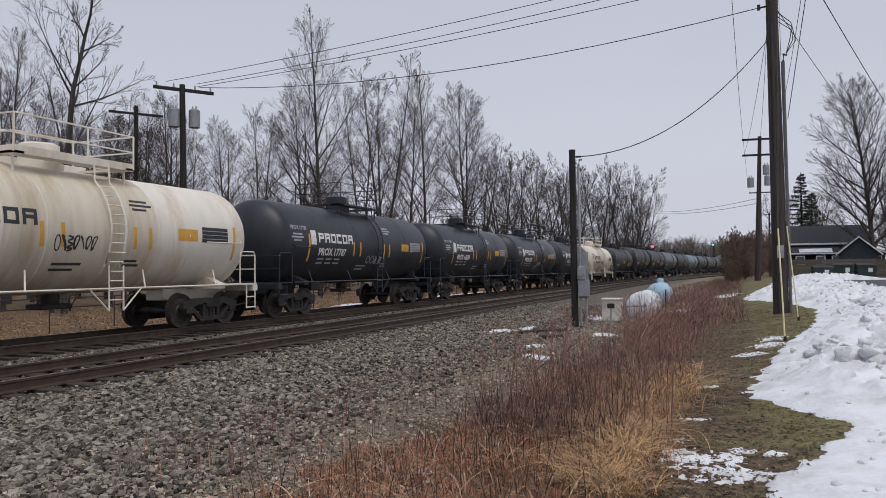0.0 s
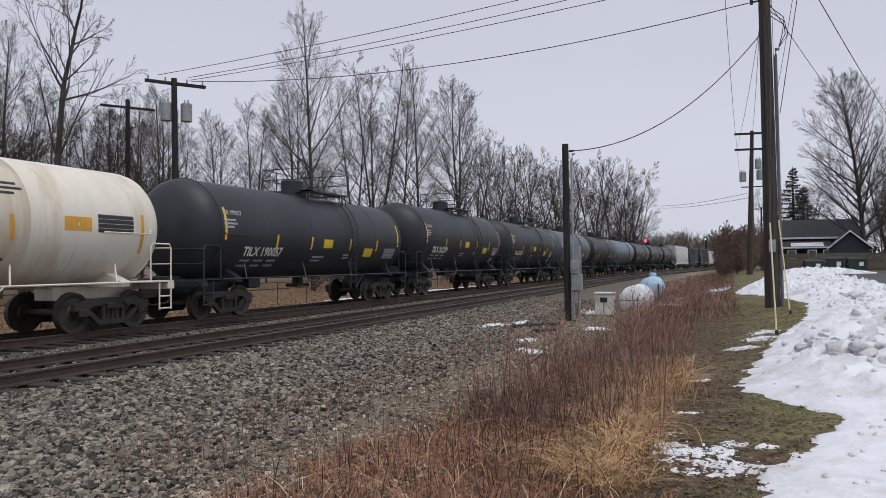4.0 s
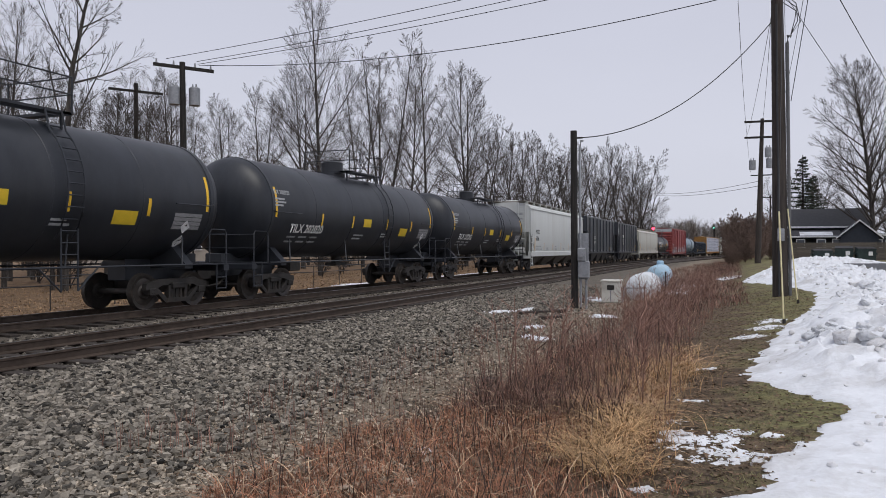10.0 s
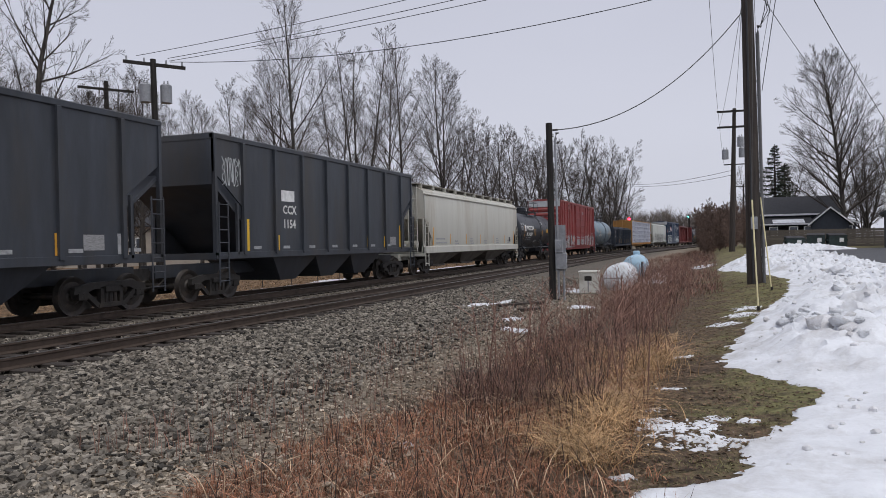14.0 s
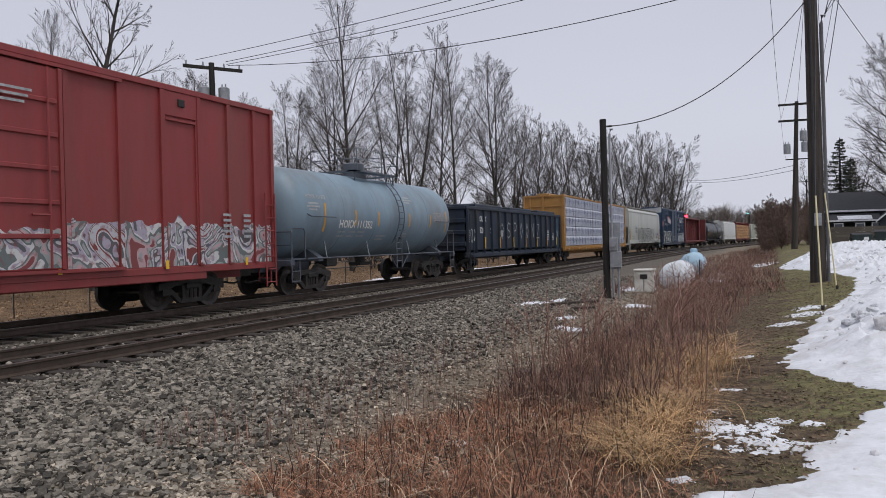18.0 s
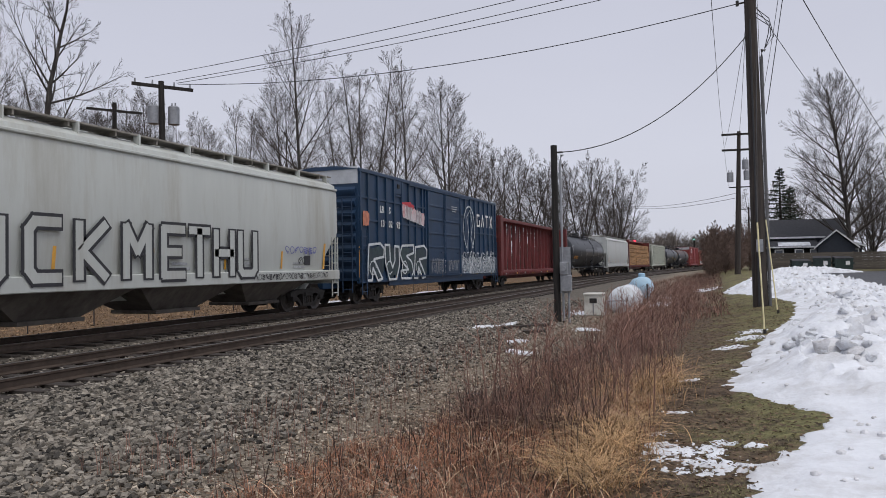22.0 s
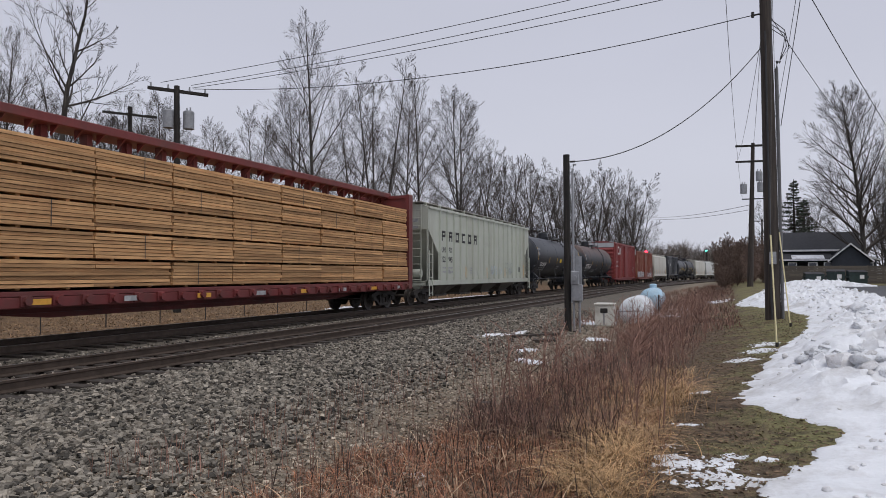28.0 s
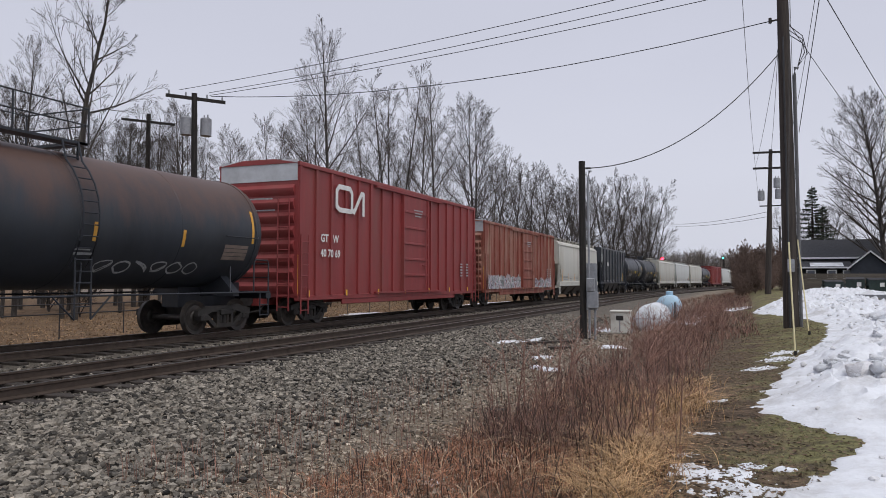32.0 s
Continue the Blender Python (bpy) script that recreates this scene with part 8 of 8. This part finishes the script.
ribbon(GOND, [(0.8 + BAY * 4.5 + 0.34 * u, 2.05 + 0.45 * v) for u, v in ((-1, 0.2), (0, 1), (1, 0.2), (0.5, -0.1), (0, -0.9), (-0.5, -0.1), (-1, 0.2))], 0.04, 1.49, T_GREY, "chalk_emblem", "worn pale sprayed diamond")
blot(GOND, 0.8 + BAY * 4.5 - 0.25, 0.8 + BAY * 4.5 + 0.25, 1.75, 2.15, 1.487, T_GREY, 15)
decal(0.85 + BAY * 14, 0.75 + BAY * 15, 1.1, 3.02, 1.484, P_GOND2, GOND, "faded_panel", label="faded blue side panel")
scrawl(GOND, 1.0 + BAY * 14, 0.65 + BAY * 15, 1.75, 2.2, 1.488, G_PALEBLUE, 91, None, 3, 0.05)
for q in range(6):
    y0_ = 0.8 + BAY * 12.25
    decal(y0_ + (0.12 if q > 3 else 0), y0_ + 0.5 - (0.12 if q > 3 else 0.06 * (q % 2)), 2.12 - 0.11 * q, 2.17 - 0.11 * q, 1.49, T_WHITE, GOND, "small_print")
y0_ = 0.8 + BAY * 13.25
for ya_, yb_, z0_, z1_ in ((0, 0.5, 1.95, 1.99), (0, 0.5, 1.60, 1.64), (0, 0.04, 1.25, 1.99), (0.46, 0.5, 1.60, 1.99), (0.12, 0.22, 1.70, 1.90), (0.28, 0.38, 1.70, 1.90)):
    decal(y0_ + ya_, y0_ + yb_, z0_, z1_, 1.49, T_WHITE, GOND, "stencil_box")
scrawl(GOND, 0.95, 2.2, 1.5, 2.2, 1.49, G_WHITE, 92, None, 4, 0.035)
add_car(362.63, 386.85, centerbeam, paint=P_BEAMYEL, label="ochre yellow centre-beam flat car", load=(True, "lumber packs in white printed wrap on the flat car"))
add_car(386.85, 407.47, covered_hopper, paint=P_ACF, label="cream covered hopper with large outlined graffiti", ribs=0, rounded=True, top=4.70, marks=(("ACFX", 0.26, T_BLACK, 4.0, 2.55), ("37355", 0.26, T_BLACK, 4.0, 2.15)))
ACF = CARS[-1][0]
add_car(407.47, 428.42, boxcar, paint=P_BLUE, label="dark blue boxcar with double doors and white graffiti", top=5.40, sill=0.95, grid=True, ends=(1.16, 20.25), rib_at=[1.25, 1.95, 2.85, 3.69, 4.5, 5.31, 6.12, 6.95, 7.75, 8.15, 13.3, 14.1, 15.0, 15.9, 16.8, 17.7, 18.6, 19.5, 20.15], door_at=(8.25, 13.2), hatches=((4.5, 5.31),), end_panel=ALU, marks=(("LR", 0.28, T_WHITE, 2.95, 3.74), ("S", 0.28, T_WHITE, 3.86, 3.74), ("13", 0.28, T_WHITE, 3.02, 3.16), ("02", 0.28, T_WHITE, 3.82, 3.16), ("92", 0.28, T_WHITE, 4.64, 3.16)))
BLUE_BOX = CARS[-1][0]
add_car(428.42, 452.57, centerbeam, paint=P_BEAMRED, label="empty maroon centre-beam flat car with an open truss", open_truss=True)
tilx(452.57, 474.30, "UTLX 902356", P_BLACK, "long black tank car with orange numbers and a roof walkway", T_WHITE, T_ORANGE, 1.56, 2.75, 0, yellow=False)
LONG = CARS[-1][0]
for x0_, x1_ in ((-0.62, -0.30), (0.30, 0.62)):
    part("roof_walkway", Geo().box(x0_, x1_, 2.0, 9.6, 4.40, 4.44).box(x0_, x1_, 13.0, 20.2, 4.40, 4.44), IRON, LONG, "grating walkway along the top")
for i in range(14):
    y = 2.2 + 1.36 * i
    part("walkway_bracket", Geo().tube([(0.5, y, 4.22), (0.62, y, 4.42)], 0.03, 5).tube([(0.62, y, 4.42), (0.62, y, 4.60)], 0.018, 5), IRON, LONG)
part("walkway_handrail", Geo().tube([(0.62, 2.0, 4.60), (0.62, 9.6, 4.60)], 0.016, 5), IRON, LONG)
part("walkway_handrail", Geo().tube([(0.62, 13.0, 4.60), (0.62, 20.2, 4.60)], 0.016, 5), IRON, LONG)
# two panels darker and glossier than the rest of the shell
decal(8.4, 15.6, 2.35, 3.05, 0, P_PATCH, LONG, "repainted_panel", (1.56, 2.75), label="freshly repainted black panel")
decal(15.8, 19.3, 2.45, 3.35, 0, P_PATCH, LONG, "repainted_panel", (1.56, 2.75))
add_car(474.30, 493.77, covered_hopper, paint=P_HOPPER, label="pale grey covered hopper with curved sides", ribs=0, rounded=True, top=4.80)
add_car(493.77, 517.47, centerbeam, paint=P_BEAMRED, label="maroon centre-beam flat car", top=4.95, load=(False, "stacks of fresh sawn lumber strapped in packs on the flat car"))
add_car(517.47, 538.81, covered_hopper, paint=P_GREENHOP, label="grey-green ribbed covered hopper with black brand mark", ribs=17, top=4.72, logo=(T_BLACK, 3.25, 3.08, 0.975, 0.50), marks=(("UN", 0.27, T_BLACK, 3.22, 2.52), ("PX", 0.27, T_BLACK, 4.2, 2.52), ("122", 0.28, T_BLACK, 3.18, 2.05), ("945", 0.28, T_BLACK, 4.15, 2.05)))
GREENHOP = CARS[-1][0]
scrawl(GREENHOP, 10.9, 12.1, 1.35, 1.95, 1.64, G_PALEBLUE, 101, None, 3, 0.03)
scrawl(GREENHOP, 12.4, 13.2, 1.45, 1.85, 1.64, G_PALEBLUE, 102, None, 3, 0.025)
scrawl(GREENHOP, 13.8, 15.6, 1.35, 2.2, 1.64, G_GREY, 103, None, 4, 0.025)
tilx(538.81, 557.70, "TILX 282347", P_BLACK)
tilx(557.70, 575.76, "PULX 773171", P_RUSTBLACK, "rust-stained dark tank car with a white number panel", T_OCHRE, T_BLACK, 1.56, 2.80, 0, yellow=False, data=T_TANPATCH)
PULX = CARS[-1][0]
decal(2.1, 4.75, 1.99, 2.40, 0, T_PLAC, PULX, "number_panel", (1.56, 2.80))
for k in range(2):
    scrawl(PULX, (5.6, 11.2)[k], (7.6, 14.6)[k], 1.62, 1.92, 0, T_GREY, 61 + k, (1.56, 2.80), 6, 0.035)
add_car(575.76, 593.60, boxcar, paint=P_RED, label="red boxcar with a grey end panel and white emblem", marks=(("GT   W", 0.26, T_WHITE, 2.0, 2.75), ("40 70 69", 0.26, T_WHITE, 2.0, 2.25)), end_panel=ALU, top=5.25, door=(0.46, 0.62), doors=1)
CN_BOX = CARS[-1][0]
add_car(593.60, 610.80, boxcar, paint=P_RED2, label="rust-streaked red boxcar with faded graffiti", top=4.75, door=(0.46, 0.62), doors=1, end_panel=ALU)
RUSTY_BOX = CARS[-1][0]
s = 610.8
TAIL = [("hop", 16.5, P_CREAMHOP), ("coal", 16.0, P_COAL), ("tank", 13.0, P_BLACK), ("tank", 13.0, P_BLACK2), ("hop", 18.0, P_CREAMHOP), ("hop", 18.0, P_HOPPER), ("hop", 18.0, P_CREAMHOP), ("tank", 14.0, P_BLACK), ("box", 18.0, P_RED), ("hop", 18.0, P_HOPPER), ("tank", 14.0, P_CREAM), ("box", 18.0, P_RED2), ("coal", 16.0, P_COAL), ("hop", 18.0, P_GREENHOP), ("tank", 14.0, P_BLACK), ("box", 18.0, P_ORANGE), ("hop", 18.0, P_CREAMHOP), ("tank", 14.0, P_BLACK), ("tank", 14.0, P_GREY), ("box", 18.0, P_BLUE)]
for kind_, ln, pt in TAIL:
    if kind_ == "hop":
        add_car(s, s + ln, covered_hopper, paint=pt, label="pale covered hopper far down the train", ribs=0, rounded=True, top=4.6)
    elif kind_ == "coal":
        add_car(s, s + ln, open_hopper, paint=pt, label="black ribbed hopper far down the train", panel=True)
    elif kind_ == "tank":
        tilx(s, s + ln, "TILX 2020", pt, "tank car far down the train", pl=0)
    else:
        add_car(s, s + ln, boxcar, paint=pt, label="boxcar far down the train", top=4.9)
    s += ln


# graffiti, emblems and stains on the cars
for i_, (car, y0) in enumerate(CARS):
    lab = car.get("label", "")
    if "cream tank car" in lab:
        scrawl(car, 5.75, 6.85, 1.92, 2.30, 0, T_BLACK, i_ + 3, (1.42, 2.42), 7, 0.035)
# tags and patches on single tank cars
TANKS = {c_["label"] + str(round(y_)): c_ for c_, y_ in CARS if "tank" in c_.get("label", "")}
for k_, (y0_, y1_, z0_, z1_, m_, sd_, n_) in {59: (6.3, 8.0, 1.72, 2.12, G_PALEBLUE, 71, 4), 19: (6.5, 8.2, 1.75, 2.05, T_GREY, 72, 5), 45: (6.3, 7.4, 1.75, 2.0, T_GREY, 73, 4)}.items():
    for nm_, c_ in TANKS.items():
        if nm_.endswith("number" + str(k_)):
            scrawl(c_, y0_, y1_, z0_, z1_, 0, m_, sd_, (1.42, 2.42), n_, 0.04)
for nm_, c_ in TANKS.items():
    if nm_.endswith("numbers145"):
        decal(10.9, 12.3, 3.80, 4.10, 0, T_TANPATCH, c_, "paint_patch", (1.56, 2.80), label="tan paint patch")
        decal(12.4, 13.2, 3.70, 4.0, 0, G_DULLRED, c_, "paint_patch", (1.56, 2.80), label="dull red paint patch")
        for q_ in range(2):
            decal(9.5 + 0.08 * q_, 10.2 + 0.08 * q_, 3.32 - 0.17 * q_, 3.45 - 0.17 * q_, 0, T_GREY, c_, "stencil_label", (1.56, 2.80))
        decal(11.6, 12.1, 2.0, 2.2, 0, T_GREY, c_, "stencil_label", (1.56, 2.80))


def sprayed(name, colours, seed, scale=1.3):
    """Overlapping worn fills of spray paint: swirled fields of several colours with thin dark outlines between them."""
    m = bpy.data.materials.new(name)
    m.use_nodes = True
    t = m.node_tree
    N, K = t.nodes, t.links.new
    b = N["Principled BSDF"]
    b.inputs["Roughness"].default_value = 0.6
    tc = N.new("ShaderNodeTexCoord")
    mp = N.new("ShaderNodeMapping")
    mp.inputs["Location"].default_value = (0, seed, seed * 0.7)
    K(tc.outputs["Object"], mp.inputs[0])
    n = N.new("ShaderNodeTexNoise")
    n.inputs["Scale"].default_value, n.inputs["Detail"].default_value, n.inputs["Distortion"].default_value = scale, 1.5, 2.4
    K(mp.outputs[0], n.inputs["Vector"])
    ramp = N.new("ShaderNodeValToRGB")
    ramp.color_ramp.interpolation = "CONSTANT"
    e = ramp.color_ramp.elements
    e[0].position, e[0].color = 0.0, (*colours[0], 1)
    e[1].position, e[1].color = 0.30, (*colours[1], 1)
    for i, c in enumerate(colours[2:]):
        q = e.new(0.30 + 0.40 * (i + 1) / (len(colours) - 1))
        q.color = (*c, 1)
    K(n.outputs[0], ramp.inputs[0])
    w = N.new("ShaderNodeTexNoise")
    w.inputs["Scale"].default_value, w.inputs["Detail"].default_value = 9.0, 6.0
    K(mp.outputs[0], w.inputs["Vector"])
    wr = N.new("ShaderNodeMapRange")
    wr.inputs["From Min"].default_value, wr.inputs["From Max"].default_value = 0.52, 0.66
    wr.inputs["To Max"].default_value = 0.55
    K(w.outputs[0], wr.inputs["Value"])
    mx = N.new("ShaderNodeMix")
    mx.data_type = "RGBA"
    mx.inputs["B"].default_value = (*colours[-1], 1)
    K(wr.outputs[0], mx.inputs["Factor"])
    K(ramp.outputs[0], mx.inputs["A"])
    K(mx.outputs["Result"], b.inputs["Base Color"])
    return m


def graffiti_band(car, y0, y1, z0, crest, x, m, seed, steps=None):
    """A painted band with a ragged upper edge on one flat stretch of a side."""
    g = Geo()
    k = steps or max(2, int((y1 - y0) / 0.08))
    for i in range(k + 1):
        y = y0 + (y1 - y0) * i / k
        z = crest + 0.26 * noise.noise((y * 1.3, seed, 0)) + 0.16 * noise.noise((y * 4.0, seed, 1)) + 0.07 * noise.noise((y * 11.0, seed, 2))
        g.v += [(x, y, z0), (x, y, max(z, z0 + 0.2))]
    g.f = [(2 * i, 2 * i + 2, 2 * i + 3, 2 * i + 1) for i in range(k)]
    return part("graffiti", g, m, car, "worn band of overlapping sprayed graffiti")


RED_BASE = (0.20, 0.045, 0.042)
GRAF_RED = sprayed("pale_lavender_graffiti", [(0.50, 0.50, 0.53), RED_BASE, (0.55, 0.54, 0.56), (0.10, 0.11, 0.12), (0.40, 0.36, 0.44), (0.60, 0.60, 0.60), (0.14, 0.17, 0.17), (0.34, 0.36, 0.36), (0.50, 0.34, 0.36), (0.22, 0.06, 0.06)], 2.0, 0.85)
GRAF_BLUE = sprayed("white_and_navy_graffiti", [(0.50, 0.55, 0.58), (0.016, 0.04, 0.08), (0.55, 0.58, 0.60), (0.03, 0.05, 0.06), (0.30, 0.36, 0.40), (0.58, 0.60, 0.62), (0.02, 0.03, 0.05), (0.40, 0.44, 0.47), (0.016, 0.04, 0.08)], 5.0, 1.05)
RIBS_RED = [2.1, 2.8, 3.96, 5.2, 6.45, 7.63, 9.1, 14.25, 15.6, 16.85, 18.05, 19.15, 20.2, 20.97]
for ya, yb in zip(RIBS_RED, RIBS_RED[1:]):
    if not 9.0 < ya < 14.0:
        graffiti_band(RED_BOX, ya + 0.065, yb - 0.065, 1.10, 1.62 if ya < 4.5 else 2.12, 1.506, GRAF_RED, 3)
    graffiti_band(RED_BOX, ya - 0.05, ya + 0.05, 1.12, 1.58 if ya < 4.5 else 2.05, 1.574, GRAF_RED, 3, 2)
graffiti_band(RED_BOX, 9.28, 11.6, 1.18, 2.0, 1.596, GRAF_RED, 3)
graffiti_band(RED_BOX, 11.74, 14.05, 1.18, 1.95, 1.596, GRAF_RED, 3)
graffiti_band(RED_BOX, 2.05, 8.6, 0.93, 1.02, 1.534, GRAF_RED, 4)
for k in range(9):
    y = 2.4 + k * 1.15
    scrawl(RED_BOX, y, y + 1.0, 1.2, 1.95, 1.580, T_BLACK if k % 2 else G_WHITE, 80 + k, None, 2, 0.045)
blot(RED_BOX, 7.9, 8.7, 1.45, 1.95, 1.510, G_RUST, 4)
ribbon(RED_BOX, [(4.75 + 0.20 * math.cos(a), 2.45 + 0.20 * math.sin(a)) for a in [0.5236 * i for i in range(13)]], 0.035, 1.505, T_GREY, "stencil_ring")
graffiti_band(RUSTY_BOX, 1.2, 7.6, 1.0, 1.75, 1.585, GRAF_RED, 12)
graffiti_band(RUSTY_BOX, 11.0, 15.5, 1.0, 1.6, 1.585, GRAF_RED, 14)
X1 = 1.58
# big outlined letters on the cream hopper become plain outlined blocks
BLOCKS = {"bars": ([(0, 0), (0, 1), (1, 1)], [(0, 0.55), (0.8, 0.55)]), "cup": ([(0, 1), (0, 0.1), (0.15, 0), (0.85, 0), (1, 0.1), (1, 1)],), "arc": ([(1, 1), (0.2, 1), (0, 0.85), (0, 0.15), (0.2, 0), (1, 0)],),
          "fork": ([(0, 0), (0, 1)], [(1, 1), (0.1, 0.5), (1, 0)]), "peak": ([(0, 0), (0, 1), (0.5, 0.5), (1, 1), (1, 0)],), "comb": ([(1, 1), (0, 1), (0, 0), (1, 0)], [(0, 0.5), (0.8, 0.5)]),
          "mast": ([(0, 1), (1, 1)], [(0.5, 1), (0.5, 0)]), "gate": ([(0, 0), (0, 1)], [(1, 0), (1, 1)], [(0, 0.5), (1, 0.5)])}
for k, nm in enumerate(("cup", "arc", "fork", "", "peak", "comb", "mast", "gate", "cup")):
    y = (5.55, 6.9, 8.15, 0, 9.5, 10.75, 11.75, 12.8, 13.9)[k]
    for w, m, x in ((0.36, T_BLACK, 1.655), (0.21, P_ACF, 1.66)):
        for line in BLOCKS.get(nm, ()):
            ribbon(ACF, [(y + 0.72 * u, 1.36 + 1.16 * v) for u, v in line], w, x, m, "graffiti_letter", "black outlined spray-painted letter")
# blue boxcar: red and white tag, outlined letters, faces of white strokes
blot(BLUE_BOX, 5.15, 6.7, 3.82, 4.42, X1 + 0.002, G_RED, 3)
blot(BLUE_BOX, 0.0 + 1.3, 2.0, 3.05, 3.75, X1 + 0.002, G_RUST, 5)
for k in range(7):
    y, z = 5.25 + 0.36 * k, 3.93 - 0.04 * k
    blot(BLUE_BOX, y, y + 0.55, z - 0.33, z + 0.36, X1 + 0.004 + 0.001 * (k % 2), G_PALE if k % 3 else G_PINK, k + 20)
    ribbon(BLUE_BOX, [(y, z + 0.3), (y + 0.1, z - 0.25), (y + 0.3, z - 0.3), (y + 0.42, z + 0.2)], 0.035, X1 + 0.007, G_WHITE, "graffiti_letter")
OUT = ([(0, 1.0), (0.2, 2.42), (1.5, 2.5), (1.95, 2.3), (1.9, 1.95), (0.75, 1.85), (1.7, 1.05), (1.2, 0.98), (0.62, 1.5), (0.5, 1.0), (0, 1.0)],
       [(0.1, 2.45), (0.15, 1.7), (0.6, 1.0), (1.5, 1.0), (1.9, 1.6), (1.85, 2.4), (1.3, 2.42), (1.3, 1.8), (1.0, 1.5), (0.7, 1.8), (0.65, 2.45), (0.1, 2.45)],
       [(0, 2.1), (0.3, 2.45), (1.9, 2.5), (1.9, 2.15), (0.9, 2.0), (1.6, 1.75), (1.85, 1.3), (1.5, 1.0), (0.2, 1.02), (0.1, 1.35), (1.1, 1.4), (0.3, 1.75), (0, 2.1)])
for k in range(4):
    y = 1.7 + k * 1.62
    blot(BLUE_BOX, y, y + 1.7, 1.0, 2.45, X1 + 0.001, G_DARK, k + 7)
    ribbon(BLUE_BOX, [(y + u * 0.82, z - 0.05) for u, z in OUT[k % 3]], 0.10, X1 + 0.004, G_WHITE, "graffiti_letter", "white outlined spray-painted letter")
    ribbon(BLUE_BOX, [(y + 0.5 + 0.3 * math.cos(a), 1.45 + 0.28 * math.sin(a)) for a in [0.7 * i for i in range(9)]], 0.05, X1 + 0.012, G_WHITE, "graffiti_letter")
scrawl(BLUE_BOX, 8.6, 10.6, 1.1, 1.9, X1 + 0.075, T_GREY, 5, None, 9, 0.025)
scrawl(BLUE_BOX, 11.0, 12.6, 1.2, 1.8, X1 + 0.075, T_GREY, 6, None, 8, 0.022)
graffiti_band(BLUE_BOX, 13.3, 20.05, 1.02, 1.95, X1 + 0.004, GRAF_BLUE, 9)
scrawl(BLUE_BOX, 13.5, 19.6, 1.3, 2.3, X1 + 0.008, G_WHITE, 8, None, 10, 0.05)
scrawl(ACF, 14.6, 19.0, 1.13, 1.33, 1.66, T_BLACK, 33, None, 24, 0.022)
scrawl(ACF, 16.3, 18.3, 1.95, 2.2, 1.625, G_VIOLET, 34, None, 7, 0.03)
scrawl(ACF, 17.1, 17.6, 1.62, 1.85, 1.62, T_BLACK, 35, None, 2, 0.03)
ribbon(BLUE_BOX, [(14.7 + 1.0 * math.cos(a), 3.55 + 1.25 * math.sin(a)) for a in [radians(-60 + 20 * i) for i in range(16)]], 0.07, X1 + 0.004, G_WHITE, "graffiti_face", "thin white sprayed outline")
ribbon(BLUE_BOX, [(14.3, 2.4), (14.6, 3.4), (14.3, 4.2), (14.9, 4.6), (15.3, 3.8), (15.0, 3.1), (15.4, 2.5)], 0.05, X1 + 0.004, G_WHITE, "graffiti_face")
for k in range(4):
    y = 16.2 + k * 0.86
    ribbon(BLUE_BOX, ([(y + 0.45, 4.40), (y, 4.40), (y, 3.78), (y + 0.45, 3.78), (y + 0.45, 4.10)], [(y, 3.78), (y + 0.22, 4.45), (y + 0.45, 3.78)], [(y, 4.42), (y + 0.48, 4.42), (y + 0.24, 4.42), (y + 0.24, 3.78)], [(y, 3.78), (y + 0.45, 4.45), (y + 0.22, 4.12), (y, 4.45), (y + 0.45, 3.78)])[k], 0.12, X1 + 0.003, T_WHITE, "brand_mark")
# white ribbon emblem on the red boxcar
ribbon(CN_BOX, [(4.0, 3.9), (3.2, 3.9), (3.0, 4.0), (3.0, 4.55), (3.15, 4.7), (3.9, 4.7), (4.05, 4.55), (4.05, 3.95), (4.2, 3.9), (4.75, 4.6), (4.9, 4.6), (4.9, 3.85)], 0.17, X1 + 0.003, T_WHITE, "brand_mark", "white ribbon emblem")


def travel(t):
    """How far the train has rolled towards the camera, in metres."""
    return SPEED * t


def motions():
    """The train rolls past; the wheels turn while their car is near."""
    for car, y0 in CARS:
        reach = 14.0
        rows = []
        for k in range(17):
            y = y0 - travel(2 * k)
            xa, xb = bend_x(y, TRACK_R), bend_x(y + reach, TRACK_R)
            rows.append((2 * k, pose(TRACK_X + xa, y, RAIL_Z, 0, 0, -math.degrees(math.atan2(xb - xa, reach)))))
        walk(car, rows)
    starts = dict(CARS)
    for ws, d, car in ROLLING:
        y0 = starts[car] + ws.parent.matrix_basis.translation.y
        t0, t1 = (y0 - 30) / 17.0, (y0 - 8) / 17.0
        if t0 < 31 and t1 > 0:
            ts = [0] if t0 > 0.05 else []
            ts += [t for t in (max(t0, 0) + k / FPS for k in range(int((t1 - max(t0, 0)) * FPS) + 1)) if t < 31.95] + [32]
            walk(ws, [(t, pose(0, d, WR, math.degrees(min(max(travel(t) - travel(max(t0, 0)), 0), travel(ts[-2]) - travel(max(t0, 0)) if t > 31.99 else 1e9) / WR))) for t in ts])


motions()
